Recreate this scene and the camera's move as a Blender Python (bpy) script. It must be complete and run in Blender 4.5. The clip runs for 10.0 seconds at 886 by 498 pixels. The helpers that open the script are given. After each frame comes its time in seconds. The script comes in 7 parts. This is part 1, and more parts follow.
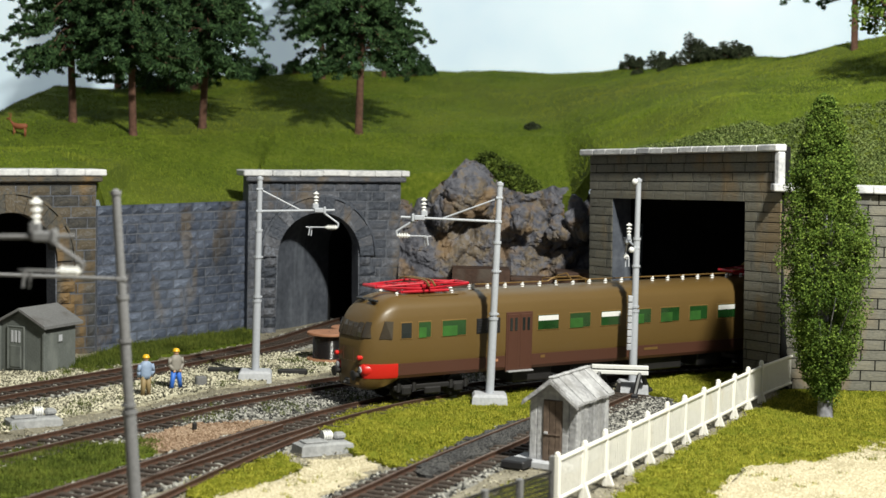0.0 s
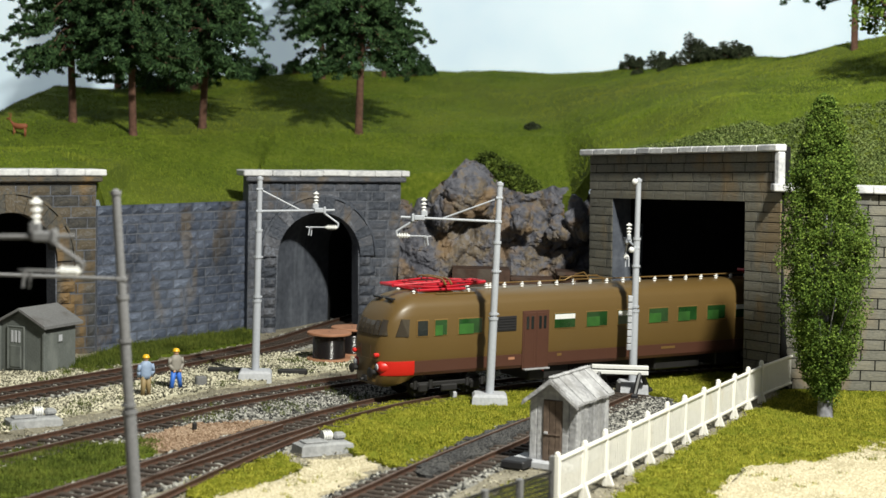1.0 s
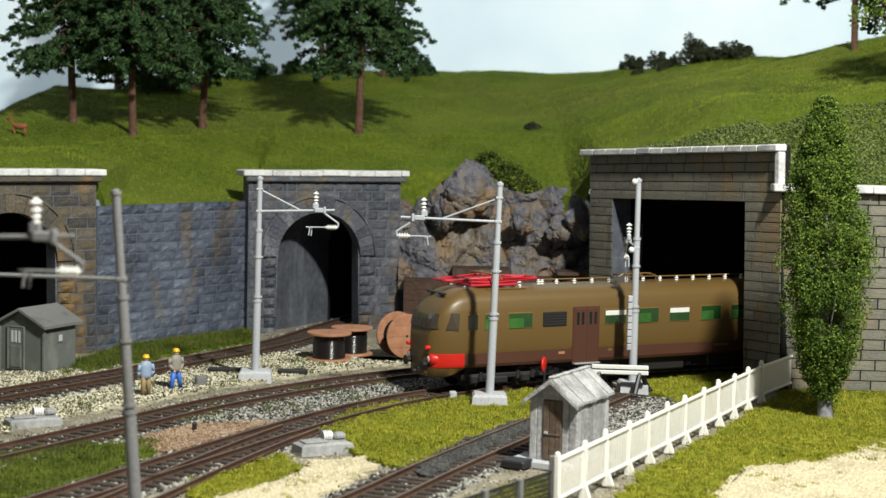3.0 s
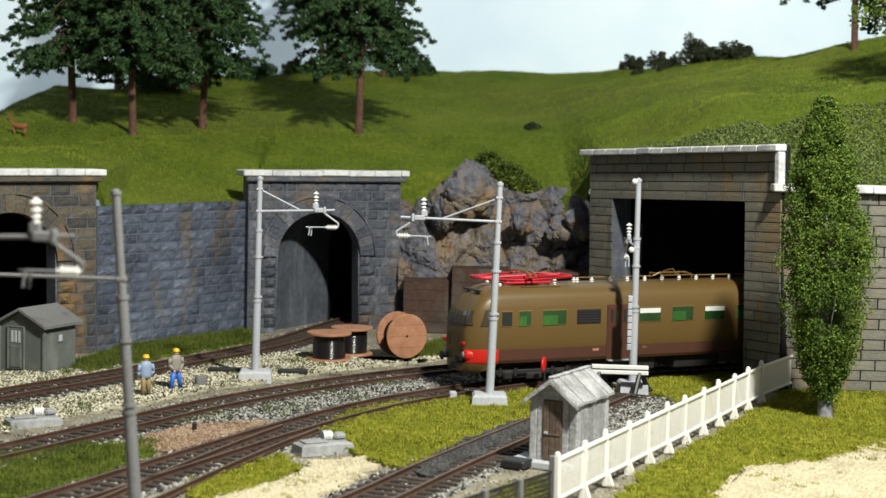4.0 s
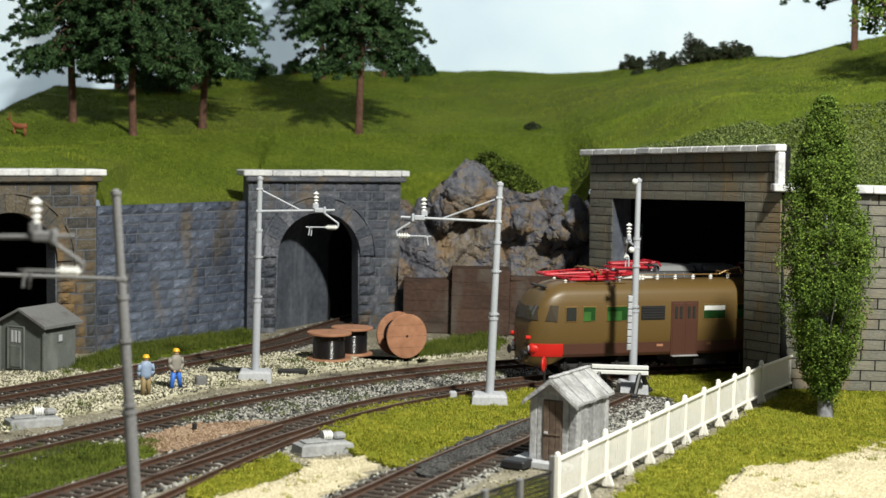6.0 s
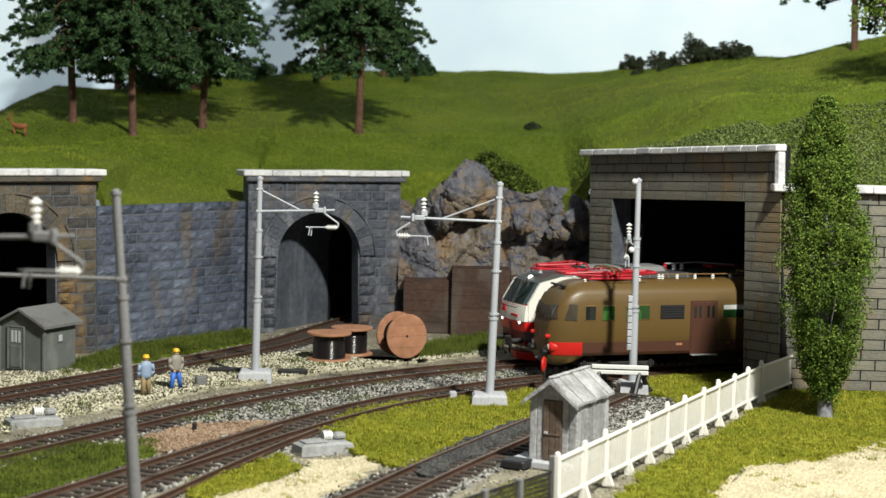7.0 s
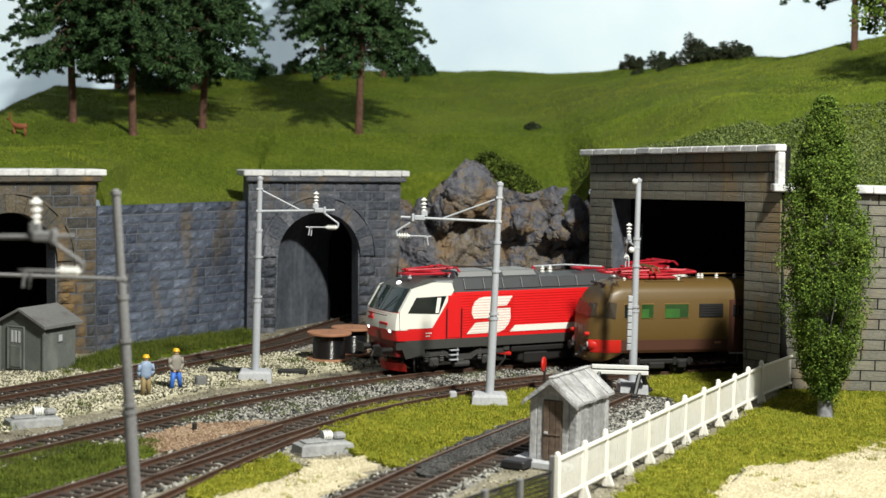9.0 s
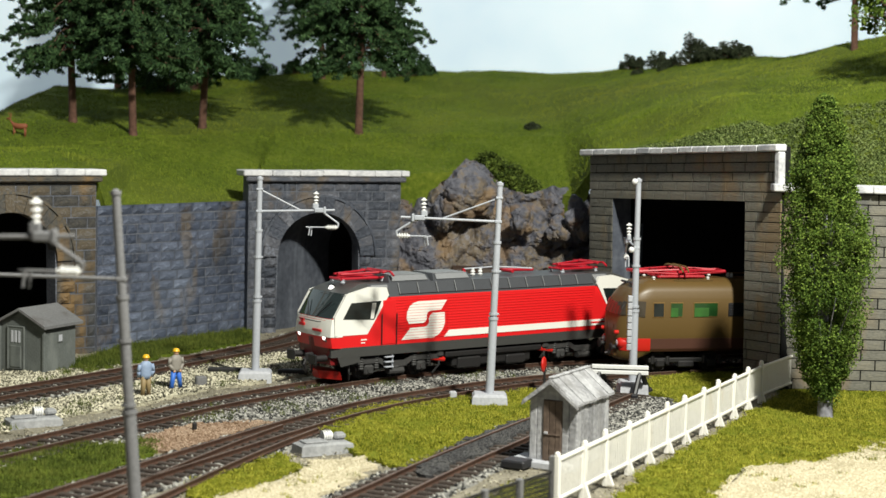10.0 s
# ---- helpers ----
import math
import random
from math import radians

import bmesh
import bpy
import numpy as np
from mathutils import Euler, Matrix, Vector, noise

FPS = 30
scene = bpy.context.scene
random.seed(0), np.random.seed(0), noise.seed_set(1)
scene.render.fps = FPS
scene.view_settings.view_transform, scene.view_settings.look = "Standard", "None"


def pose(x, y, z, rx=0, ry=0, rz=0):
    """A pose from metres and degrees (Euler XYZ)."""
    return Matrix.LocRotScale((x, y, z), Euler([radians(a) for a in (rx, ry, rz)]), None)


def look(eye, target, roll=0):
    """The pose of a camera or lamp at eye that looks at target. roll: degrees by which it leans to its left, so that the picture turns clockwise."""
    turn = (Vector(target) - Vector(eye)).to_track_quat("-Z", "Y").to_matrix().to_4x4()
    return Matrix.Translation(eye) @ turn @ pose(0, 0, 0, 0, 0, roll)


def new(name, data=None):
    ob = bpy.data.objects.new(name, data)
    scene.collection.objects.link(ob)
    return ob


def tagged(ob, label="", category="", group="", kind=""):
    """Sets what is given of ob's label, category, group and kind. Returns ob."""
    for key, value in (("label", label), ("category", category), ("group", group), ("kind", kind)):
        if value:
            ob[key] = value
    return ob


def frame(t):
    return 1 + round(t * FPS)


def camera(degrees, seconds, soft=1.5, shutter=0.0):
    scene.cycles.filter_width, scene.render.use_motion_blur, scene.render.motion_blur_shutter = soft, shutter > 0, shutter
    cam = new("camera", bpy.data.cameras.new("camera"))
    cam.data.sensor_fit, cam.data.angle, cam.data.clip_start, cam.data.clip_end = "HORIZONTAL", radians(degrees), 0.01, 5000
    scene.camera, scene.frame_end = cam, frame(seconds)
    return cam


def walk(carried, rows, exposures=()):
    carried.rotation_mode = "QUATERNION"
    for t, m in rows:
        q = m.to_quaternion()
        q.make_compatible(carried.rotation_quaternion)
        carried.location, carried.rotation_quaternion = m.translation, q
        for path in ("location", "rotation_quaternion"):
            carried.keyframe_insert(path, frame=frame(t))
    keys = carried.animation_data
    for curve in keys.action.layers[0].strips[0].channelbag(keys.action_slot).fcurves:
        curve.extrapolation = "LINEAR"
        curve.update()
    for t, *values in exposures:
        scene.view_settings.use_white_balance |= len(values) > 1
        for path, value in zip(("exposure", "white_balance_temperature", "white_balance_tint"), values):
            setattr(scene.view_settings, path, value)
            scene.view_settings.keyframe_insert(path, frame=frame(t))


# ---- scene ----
# A model railway in the scale 1:87. Lengths below are in centimetres and turn into metres by CM.
CM = 0.01
cam = camera(30.25, 10.0, soft=1.5)
cam.data.dof.use_dof, cam.data.dof.focus_distance, cam.data.dof.aperture_fstop = True, 0.80, 27.0
EYE = (0, 0, 0.1306)
VIEW = look(EYE, (0, 1, 0.1306 - math.tan(radians(4.37))), 1.27)
walk(cam, [(0, VIEW), (10, VIEW)], exposures=[(0, 0.0), (10, 0.0)])

# ---- light: a lamp above and behind the camera, and the room's soft light ----
world = bpy.data.worlds.new("room_light")
scene.world = world
world.use_nodes = True
world.node_tree.nodes["Background"].inputs[0].default_value = (0.86, 0.93, 1.0, 1)
world.node_tree.nodes["Background"].inputs[1].default_value = 0.15
lamp_data = bpy.data.lights.new("exhibition_lamp", "SPOT")
lamp_data.energy, lamp_data.color = 63, (0.98, 0.97, 0.87)
lamp_data.spot_size, lamp_data.spot_blend, lamp_data.shadow_soft_size = radians(130), 0.5, 0.028
lamp = new("exhibition_lamp", lamp_data)
lamp.matrix_world = look((0.283, 0.20, 0.688), (0.02, 0.98, 0.06))

rng = random.Random(7)
nrng = np.random.default_rng(7)


# ---- mesh building ----
class Geo:
    """Points and faces of one mesh, in centimetres."""

    def __init__(self):
        self.v, self.f = [], []

    def add(self, verts, faces):
        n = len(self.v)
        self.v += [tuple(p) for p in verts]
        self.f += [tuple(i + n for i in q) for q in faces]
        return self

    def box(self, c, s, bevel=0.0, rz=0.0, m=None):
        """A box with chamfered edges round c with the sides s."""
        x, y, z = s[0] / 2, s[1] / 2, s[2] / 2
        b = min(bevel, x * 0.9, y * 0.9, z * 0.9)
        if b <= 0:
            vs = [(i * x, j * y, k * z) for i in (-1, 1) for j in (-1, 1) for k in (-1, 1)]
            fs = [(0, 1, 3, 2), (4, 6, 7, 5), (0, 4, 5, 1), (2, 3, 7, 6), (0, 2, 6, 4), (1, 5, 7, 3)]
        else:
            vs, idx = [], {}
            for i in (-1, 1):
                for j in (-1, 1):
                    for k in (-1, 1):
                        for a in range(3):
                            p = [i * (x - b), j * (y - b), k * (z - b)]
                            p[a] = (i * x, j * y, k * z)[a]
                            idx[(i, j, k, a)] = len(vs)
                            vs.append(tuple(p))
            fs = []
            for a in range(3):
                o = [q for q in range(3) if q != a]
                for s0 in (-1, 1):
                    q = []
                    for e, g in ((-1, -1), (1, -1), (1, 1), (-1, 1)):
                        w = [0, 0, 0]
                        w[a], w[o[0]], w[o[1]] = s0, e, g
                        q.append(idx[(*w, a)])
                    fs.append(tuple(q))
                for e in (-1, 1):
                    for g in (-1, 1):
                        q = []
                        for s0, face in ((-1, o[0]), (1, o[0]), (1, o[1]), (-1, o[1])):
                            w = [0, 0, 0]
                            w[a], w[o[0]], w[o[1]] = s0, e, g
                            q.append(idx[(*w, face)])
                        fs.append(tuple(q))
            for i in (-1, 1):
                for j in (-1, 1):
                    for k in (-1, 1):
                        fs.append(tuple(idx[(i, j, k, a)] for a in range(3)))
        t = Matrix.Translation(c) @ Matrix.Rotation(radians(rz), 4, "Z")
        if m is not None:
            t = t @ m
        return self.add([t @ Vector(p) for p in vs], fs)

    def cyl(self, a, b, r0, r1=None, n=12, caps=True):
        """A round bar from a to b."""
        r1 = r0 if r1 is None else r1
        a, b = Vector(a), Vector(b)
        q = (b - a).to_track_quat("Z", "Y").to_matrix()
        vs = []
        for p, r in ((a, r0), (b, r1)):
            vs += [p + q @ Vector((math.cos(2 * math.pi * i / n) * r, math.sin(2 * math.pi * i / n) * r, 0)) for i in range(n)]
        fs = [(i, (i + 1) % n, n + (i + 1) % n, n + i) for i in range(n)]
        if caps:
            fs += [tuple(reversed(range(n))), tuple(range(n, 2 * n))]
        return self.add(vs, fs)

    def tube(self, pts, r, n=6):
        for a, b in zip(pts[:-1], pts[1:]):
            self.cyl(a, b, r, r, n)
        return self

    def turned(self, base, axis, profile, n=20):
        """A lathe-turned form: profile of (radius, height along axis)."""
        q = Vector(axis).to_track_quat("Z", "Y").to_matrix()
        base = Vector(base)
        vs = [base + q @ Vector((math.cos(2 * math.pi * i / n) * r, math.sin(2 * math.pi * i / n) * r, h)) for r, h in profile for i in range(n)]
        m = len(profile)
        fs = [(k * n + i, k * n + (i + 1) % n, (k + 1) * n + (i + 1) % n, (k + 1) * n + i) for k in range(m - 1) for i in range(n)]
        fs += [tuple(reversed(range(n))), tuple(range((m - 1) * n, m * n))]
        return self.add(vs, fs)

    def ball(self, c, r, n=10, sz=1.0):
        prof = [(max(0.001, r * math.sin(math.pi * k / 8)), -r * sz * math.cos(math.pi * k / 8)) for k in range(9)]
        return self.turned(c, (0, 0, 1), prof, n)

    def prism(self, outline, axis, lo, hi):
        """A flat outline given by two coordinates, made thick along the axis 'x', 'y' or 'z'."""
        put = {"y": lambda a, b, c: (a, c, b), "x": lambda a, b, c: (c, a, b), "z": lambda a, b, c: (a, b, c)}[axis]
        n = len(outline)
        vs = [put(a, b, lo) for a, b in outline] + [put(a, b, hi) for a, b in outline]
        fs = [tuple(reversed(range(n))), tuple(range(n, 2 * n))] + [(i, (i + 1) % n, n + (i + 1) % n, n + i) for i in range(n)]
        return self.add(vs, fs)

    def loft(self, rings, closed=True, caps=True):
        """A skin over rings with equal numbers of points."""
        n = len(rings[0])
        vs = [p for ring in rings for p in ring]
        fs = []
        for k in range(len(rings) - 1):
            for i in range(n if closed else n - 1):
                j = (i + 1) % n
                fs.append((k * n + i, k * n + j, (k + 1) * n + j, (k + 1) * n + i))
        if caps and closed:
            fs += [tuple(reversed(range(n))), tuple(range((len(rings) - 1) * n, len(rings) * n))]
        return self.add(vs, fs)


def mesh_of(name, geo, material, smooth=None):
    me = bpy.data.meshes.new(name)
    me.from_pydata((np.array(geo.v, dtype=float) * CM).tolist(), [], geo.f)
    me.materials.append(material)
    bm = bmesh.new()
    bm.from_mesh(me)
    if len(geo.f) < 60000:
        bmesh.ops.recalc_face_normals(bm, faces=bm.faces)
    if smooth is not None:
        for f in bm.faces:
            f.smooth = True
        for e in bm.edges:
            e.smooth = len(e.link_faces) == 2 and e.calc_face_angle(0) < radians(smooth)
    bm.to_mesh(me)
    bm.free()
    return me


def part(name, geo, material, parent=None, label="", smooth=None, m=None):
    """One mesh object under a thing or a part (or a thing of its own, with no parent)."""
    ob = new(name, geo if isinstance(geo, bpy.types.Mesh) else mesh_of(name, geo, material, smooth))
    if parent is not None:
        ob.parent = parent
    if m is not None:
        ob.matrix_basis = m
    return tagged(ob, label)


def thing(name, m, label, category, group="", kind=""):
    ob = new(name)
    ob.empty_display_size = 0.01
    ob.matrix_basis = m
    return tagged(ob, label, category, group, kind)


def at(x, y, z=0.0, rz=0.0, rx=0.0, ry=0.0):
    """A pose from centimetres and degrees."""
    return pose(x * CM, y * CM, z * CM, rx, ry, rz)


def curve_points(ctrl, step):
    """Points at even steps on a smooth line through ctrl, with their headings."""
    c = np.array(ctrl, float)
    q = np.vstack([2 * c[0] - c[1], c, 2 * c[-1] - c[-2]])
    out = []
    for i in range(1, len(q) - 2):
        a, b, d, e = q[i - 1:i + 3]
        for t in np.arange(30) / 30:
            out.append(0.5 * (2 * b + (d - a) * t + (2 * a - 5 * b + 4 * d - e) * t * t + (3 * b - a - 3 * d + e) * t ** 3))
    out.append(c[-1])
    p = np.array(out)
    s = np.r_[0, np.cumsum(np.linalg.norm(np.diff(p, axis=0), axis=1))]
    k = np.arange(0, s[-1], step)
    pts = np.stack([np.interp(k, s, p[:, 0]), np.interp(k, s, p[:, 1])], 1)
    d = np.gradient(pts, axis=0)
    return pts, np.arctan2(d[:, 1], d[:, 0])


# ---- materials ----
def material(name, colors, rough=0.7, metal=0.0, grain=400.0, coarse=40.0, bump=0.15, vary=0.0, spec=0.4, mix=0.5, island=0.0, detail=6.0):
    """A surface with two scales of colour change: colours (dark, middle, light), noise sizes per metre, bump and chance by object."""
    mat = bpy.data.materials.new(name)
    mat.use_nodes = True
    nt = mat.node_tree
    bsdf = nt.nodes["Principled BSDF"]
    bsdf.inputs["Roughness"].default_value = rough
    bsdf.inputs["Metallic"].default_value = metal
    bsdf.inputs["Specular IOR Level"].default_value = spec
    tc = nt.nodes.new("ShaderNodeTexCoord")

    def noise_node(scale, det):
        n = nt.nodes.new("ShaderNodeTexNoise")
        n.inputs["Scale"].default_value, n.inputs["Detail"].default_value = scale, det
        nt.links.new(tc.outputs["Object"], n.inputs["Vector"])
        return n

    n1, n2 = noise_node(coarse, 4.0), noise_node(grain, detail)
    mixer = nt.nodes.new("ShaderNodeMix")
    mixer.data_type = "FLOAT"
    mixer.inputs[0].default_value = mix
    nt.links.new(n1.outputs["Fac"], mixer.inputs[2])
    nt.links.new(n2.outputs["Fac"], mixer.inputs[3])
    fac = mixer.outputs[0]
    for source, amount in (("rand", vary), ("island", island)):
        if amount > 0:
            if source == "rand":
                o = nt.nodes.new("ShaderNodeObjectInfo").outputs["Random"]
            else:
                o = nt.nodes.new("ShaderNodeNewGeometry").outputs["Random Per Island"]
            k = nt.nodes.new("ShaderNodeMath")
            k.operation = "MULTIPLY_ADD"
            nt.links.new(o, k.inputs[0])
            k.inputs[1].default_value, k.inputs[2].default_value = amount, -amount / 2
            a = nt.nodes.new("ShaderNodeMath")
            a.operation = "ADD"
            nt.links.new(fac, a.inputs[0])
            nt.links.new(k.outputs[0], a.inputs[1])
            fac = a.outputs[0]
    ramp = nt.nodes.new("ShaderNodeValToRGB")
    cr = ramp.color_ramp
    n = len(colors)
    while len(cr.elements) < n:
        cr.elements.new(0.5)
    for i, c in enumerate(colors):
        cr.elements[i].position = 0.28 + 0.44 * i / max(1, n - 1)
        cr.elements[i].color = (*c, 1)
    nt.links.new(fac, ramp.inputs[0])
    nt.links.new(ramp.outputs[0], bsdf.inputs["Base Color"])
    if bump > 0:
        b = nt.nodes.new("ShaderNodeBump")
        b.inputs["Strength"].default_value, b.inputs["Distance"].default_value = bump, 0.001
        nt.links.new(n2.outputs["Fac"], b.inputs["Height"])
        nt.links.new(b.outputs[0], bsdf.inputs["Normal"])
    return mat


def stained_or_lit(mat, color, scale, lo, hi, amount):
    """Lays stains or painted highlights of their own shape over a material: scale is how many per metre along x, y and
    z.
    """
    nt = mat.node_tree
    bsdf = nt.nodes["Principled BSDF"]
    base = bsdf.inputs["Base Color"].links[0].from_socket
    geo = nt.nodes.new("ShaderNodeNewGeometry")
    mul = nt.nodes.new("ShaderNodeVectorMath")
    mul.operation = "MULTIPLY"
    mul.inputs[1].default_value = scale
    nt.links.new(geo.outputs["Position"], mul.inputs[0])
    n = nt.nodes.new("ShaderNodeTexNoise")
    n.inputs["Scale"].default_value, n.inputs["Detail"].default_value = 1.0, 5.0
    nt.links.new(mul.outputs[0], n.inputs["Vector"])
    r = nt.nodes.new("ShaderNodeMapRange")
    r.inputs["From Min"].default_value, r.inputs["From Max"].default_value, r.inputs["To Max"].default_value = lo, hi, amount
    nt.links.new(n.outputs["Fac"], r.inputs["Value"])
    m = nt.nodes.new("ShaderNodeMix")
    m.data_type = "RGBA"
    nt.links.new(r.outputs[0], m.inputs["Factor"])
    nt.links.new(base, m.inputs[6])
    m.inputs[7].default_value = (*color, 1)
    nt.links.new(m.outputs[2], bsdf.inputs["Base Color"])
    return mat


def paint(name, c, rough=0.35, spread=0.12, grain=900.0, bump=0.03, metal=0.0, spec=0.5):
    lo, hi = [x * (1 - spread) for x in c], [min(1, x * (1 + spread)) for x in c]
    return material(name, (lo, c, hi), rough, metal, grain, 30.0, bump, spec=spec)


def glowing(name, c, strength):
    mat = bpy.data.materials.new(name)
    mat.use_nodes = True
    b = mat.node_tree.nodes["Principled BSDF"]
    b.inputs["Base Color"].default_value = (*c, 1)
    b.inputs["Emission Color"].default_value = (*c, 1)
    b.inputs["Emission Strength"].default_value = strength
    return mat


STONE = material("grey_blue_stone", ((0.013, 0.016, 0.023), (0.036, 0.043, 0.058), (0.066, 0.075, 0.098), (0.085, 0.087, 0.10), (0.155, 0.168, 0.205)), 0.62, grain=600, coarse=45, bump=0.7, vary=0.24)
MORTAR = material("pale_dusty_mortar", ((0.05, 0.056, 0.07), (0.12, 0.13, 0.155), (0.24, 0.25, 0.28)), 0.95, grain=900, bump=0.3)
WALLSTONE = material("blue_grey_wall_stone", ((0.012, 0.016, 0.026), (0.034, 0.043, 0.066), (0.062, 0.077, 0.115), (0.085, 0.10, 0.14), (0.16, 0.19, 0.26)), 0.52, grain=600, coarse=45, bump=0.6, vary=0.20)
WESTSTONE = material("brown_grey_stone", ((0.017, 0.017, 0.018), (0.043, 0.042, 0.041), (0.073, 0.069, 0.060), (0.10, 0.076, 0.046), (0.14, 0.132, 0.12)), 0.7, grain=600, coarse=45, bump=0.7, vary=0.26)
ASHLAR = material("olive_grey_ashlar", ((0.085, 0.083, 0.069), (0.168, 0.163, 0.137), (0.245, 0.225, 0.168)), 0.85, grain=600, coarse=40, bump=0.4, vary=0.16)
CAPSTONE = material("white_coping_stone", ((0.34, 0.35, 0.38), (0.62, 0.62, 0.63), (0.78, 0.78, 0.78)), 0.8, grain=600, coarse=90, bump=0.3, vary=0.1)
CONCRETE = material("pale_concrete", ((0.30, 0.31, 0.33), (0.42, 0.43, 0.46), (0.52, 0.53, 0.55)), 0.85, grain=700, coarse=70, bump=0.2, vary=0.1)
# near-black: tunnel darkness put into the colour; also backs the ashlar joints
SHADE_JOINT_BLACK = material("near_black_shade_and_joint", ((0.004, 0.004, 0.004), (0.008, 0.008, 0.009), (0.014, 0.014, 0.015)), 0.95, grain=200, bump=0.2)
LINING = material("blue_grey_plaster_lining", ((0.03, 0.035, 0.046), (0.07, 0.079, 0.10), (0.125, 0.136, 0.16)), 0.9, grain=250, coarse=50, bump=0.3)
ROCK = material("ochre_and_slate_rock", ((0.022, 0.022, 0.028), (0.062, 0.063, 0.078), (0.115, 0.116, 0.138), (0.16, 0.125, 0.085), (0.22, 0.215, 0.235)), 0.7, grain=240, coarse=30, bump=0.8, mix=0.40)
BOARDING = material("brown_timber_boarding", ((0.028, 0.014, 0.009), (0.055, 0.028, 0.018), (0.085, 0.045, 0.03)), 0.7, grain=400, coarse=60, bump=0.4, vary=0.1)
TURF = material("hill_turf", ((0.030, 0.045, 0.006), (0.085, 0.12, 0.012), (0.17, 0.20, 0.025)), 0.95, grain=300, coarse=18, bump=0.8, mix=0.5, spec=0.1)
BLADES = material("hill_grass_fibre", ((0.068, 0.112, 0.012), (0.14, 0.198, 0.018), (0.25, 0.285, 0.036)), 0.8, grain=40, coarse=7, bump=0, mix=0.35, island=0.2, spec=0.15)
MEADOW = material("yellow_green_grass_fibre", ((0.085, 0.10, 0.006), (0.215, 0.225, 0.014), (0.44, 0.42, 0.06)), 0.8, grain=140, coarse=30, bump=0, island=0.75, spec=0.15)
MEADOW_SOIL = material("yellow_green_turf", ((0.065, 0.08, 0.006), (0.15, 0.165, 0.014), (0.26, 0.25, 0.03)), 0.95, grain=500, coarse=40, bump=0.8, spec=0.1)
MOSS = material("dark_green_tufts", ((0.034, 0.05, 0.008), (0.075, 0.10, 0.016), (0.15, 0.17, 0.03)), 0.85, grain=120, coarse=30, bump=0, island=0.3, spec=0.15)
EARTH = material("earth_with_grit", ((0.10, 0.09, 0.065), (0.22, 0.20, 0.15), (0.38, 0.35, 0.27)), 0.95, grain=900, coarse=60, bump=0.7, spec=0.2)
SAND = material("pale_sand", ((0.30, 0.26, 0.16), (0.50, 0.44, 0.30), (0.64, 0.58, 0.43)), 0.95, grain=900, coarse=35, bump=0.7, spec=0.2)
SANDGRAIN = material("pale_sand_grains", ((0.34, 0.30, 0.19), (0.52, 0.46, 0.32), (0.68, 0.62, 0.46)), 0.95, grain=900, coarse=60, bump=0, island=0.6, spec=0.2)
CASTGREY = material("mid_grey_casting", ((0.18, 0.185, 0.19), (0.28, 0.285, 0.29), (0.38, 0.385, 0.39)), 0.8, grain=700, coarse=80, bump=0.25)
PINKGRIT = material("reddish_brown_grit", ((0.14, 0.085, 0.05), (0.27, 0.18, 0.12), (0.42, 0.32, 0.23)), 0.95, grain=1500, coarse=60, bump=0.6, island=0.5, spec=0.2)
BALLAST = material("grey_ballast", ((0.022, 0.022, 0.022), (0.14, 0.137, 0.125), (0.42, 0.41, 0.37)), 0.9, grain=1500, coarse=70, bump=0.8, island=0.8, spec=0.3)
CHALK = material("cream_limestone_chips", ((0.065, 0.06, 0.042), (0.33, 0.31, 0.225), (0.66, 0.62, 0.47)), 0.9, grain=1500, coarse=60, bump=0.6, island=0.75, spec=0.3)
EARTHGRIT = material("sandy_grit_grains", ((0.12, 0.11, 0.08), (0.28, 0.25, 0.18), (0.46, 0.43, 0.33)), 0.95, grain=900, coarse=60, bump=0, island=0.5, spec=0.2)
RUST = material("rusty_rail_steel", ((0.035, 0.018, 0.012), (0.08, 0.042, 0.028), (0.13, 0.072, 0.048)), 0.6, 0.3, grain=700, bump=0.2)
SLEEPER = material("weathered_sleeper", ((0.020, 0.014, 0.010), (0.048, 0.035, 0.027), (0.09, 0.07, 0.058)), 0.85, grain=900, coarse=120, bump=0.3, vary=0.15)
RAILTOP = material("worn_rail_head", ((0.09, 0.06, 0.046), (0.15, 0.105, 0.082), (0.22, 0.165, 0.135)), 0.45, 0.4, grain=600, bump=0.1)
GREYMAST = MAST = paint("light_grey_mast_paint", (0.40, 0.42, 0.46), 0.45)
DARKMAST = paint("dark_grey_mast_paint", (0.155, 0.155, 0.16), 0.7, 0.3)
WHITE = paint("white_plastic", (0.70, 0.70, 0.68), 0.45)
CREAM = paint("cream_white_fence_paint", (0.82, 0.80, 0.74), 0.55, 0.08)
OLDWOOD = material("weathered_grey_boards", ((0.16, 0.16, 0.165), (0.34, 0.34, 0.35), (0.52, 0.52, 0.53)), 0.85, grain=600, coarse=90, bump=0.5, vary=0.2)
BROWNWOOD = material("dark_brown_door_boards", ((0.05, 0.034, 0.025), (0.10, 0.07, 0.052), (0.16, 0.115, 0.085)), 0.8, grain=500, coarse=90, bump=0.4, vary=0.15)
HUTGREY = paint("olive_grey_hut_paint", (0.115, 0.126, 0.118), 0.8, 0.3)
HUTROOF = paint("dark_grey_roof_felt", (0.15, 0.15, 0.15), 0.85, 0.3)
BLACK = paint("black_plastic", (0.012, 0.012, 0.014), 0.5)
DARKSTEEL = paint("dark_running_gear", (0.013, 0.012, 0.012), 0.55, 0.4)
REELWOOD = material("reddish_plywood", ((0.24, 0.11, 0.06), (0.36, 0.17, 0.095), (0.46, 0.24, 0.14)), 0.6, grain=250, coarse=50, bump=0.1)
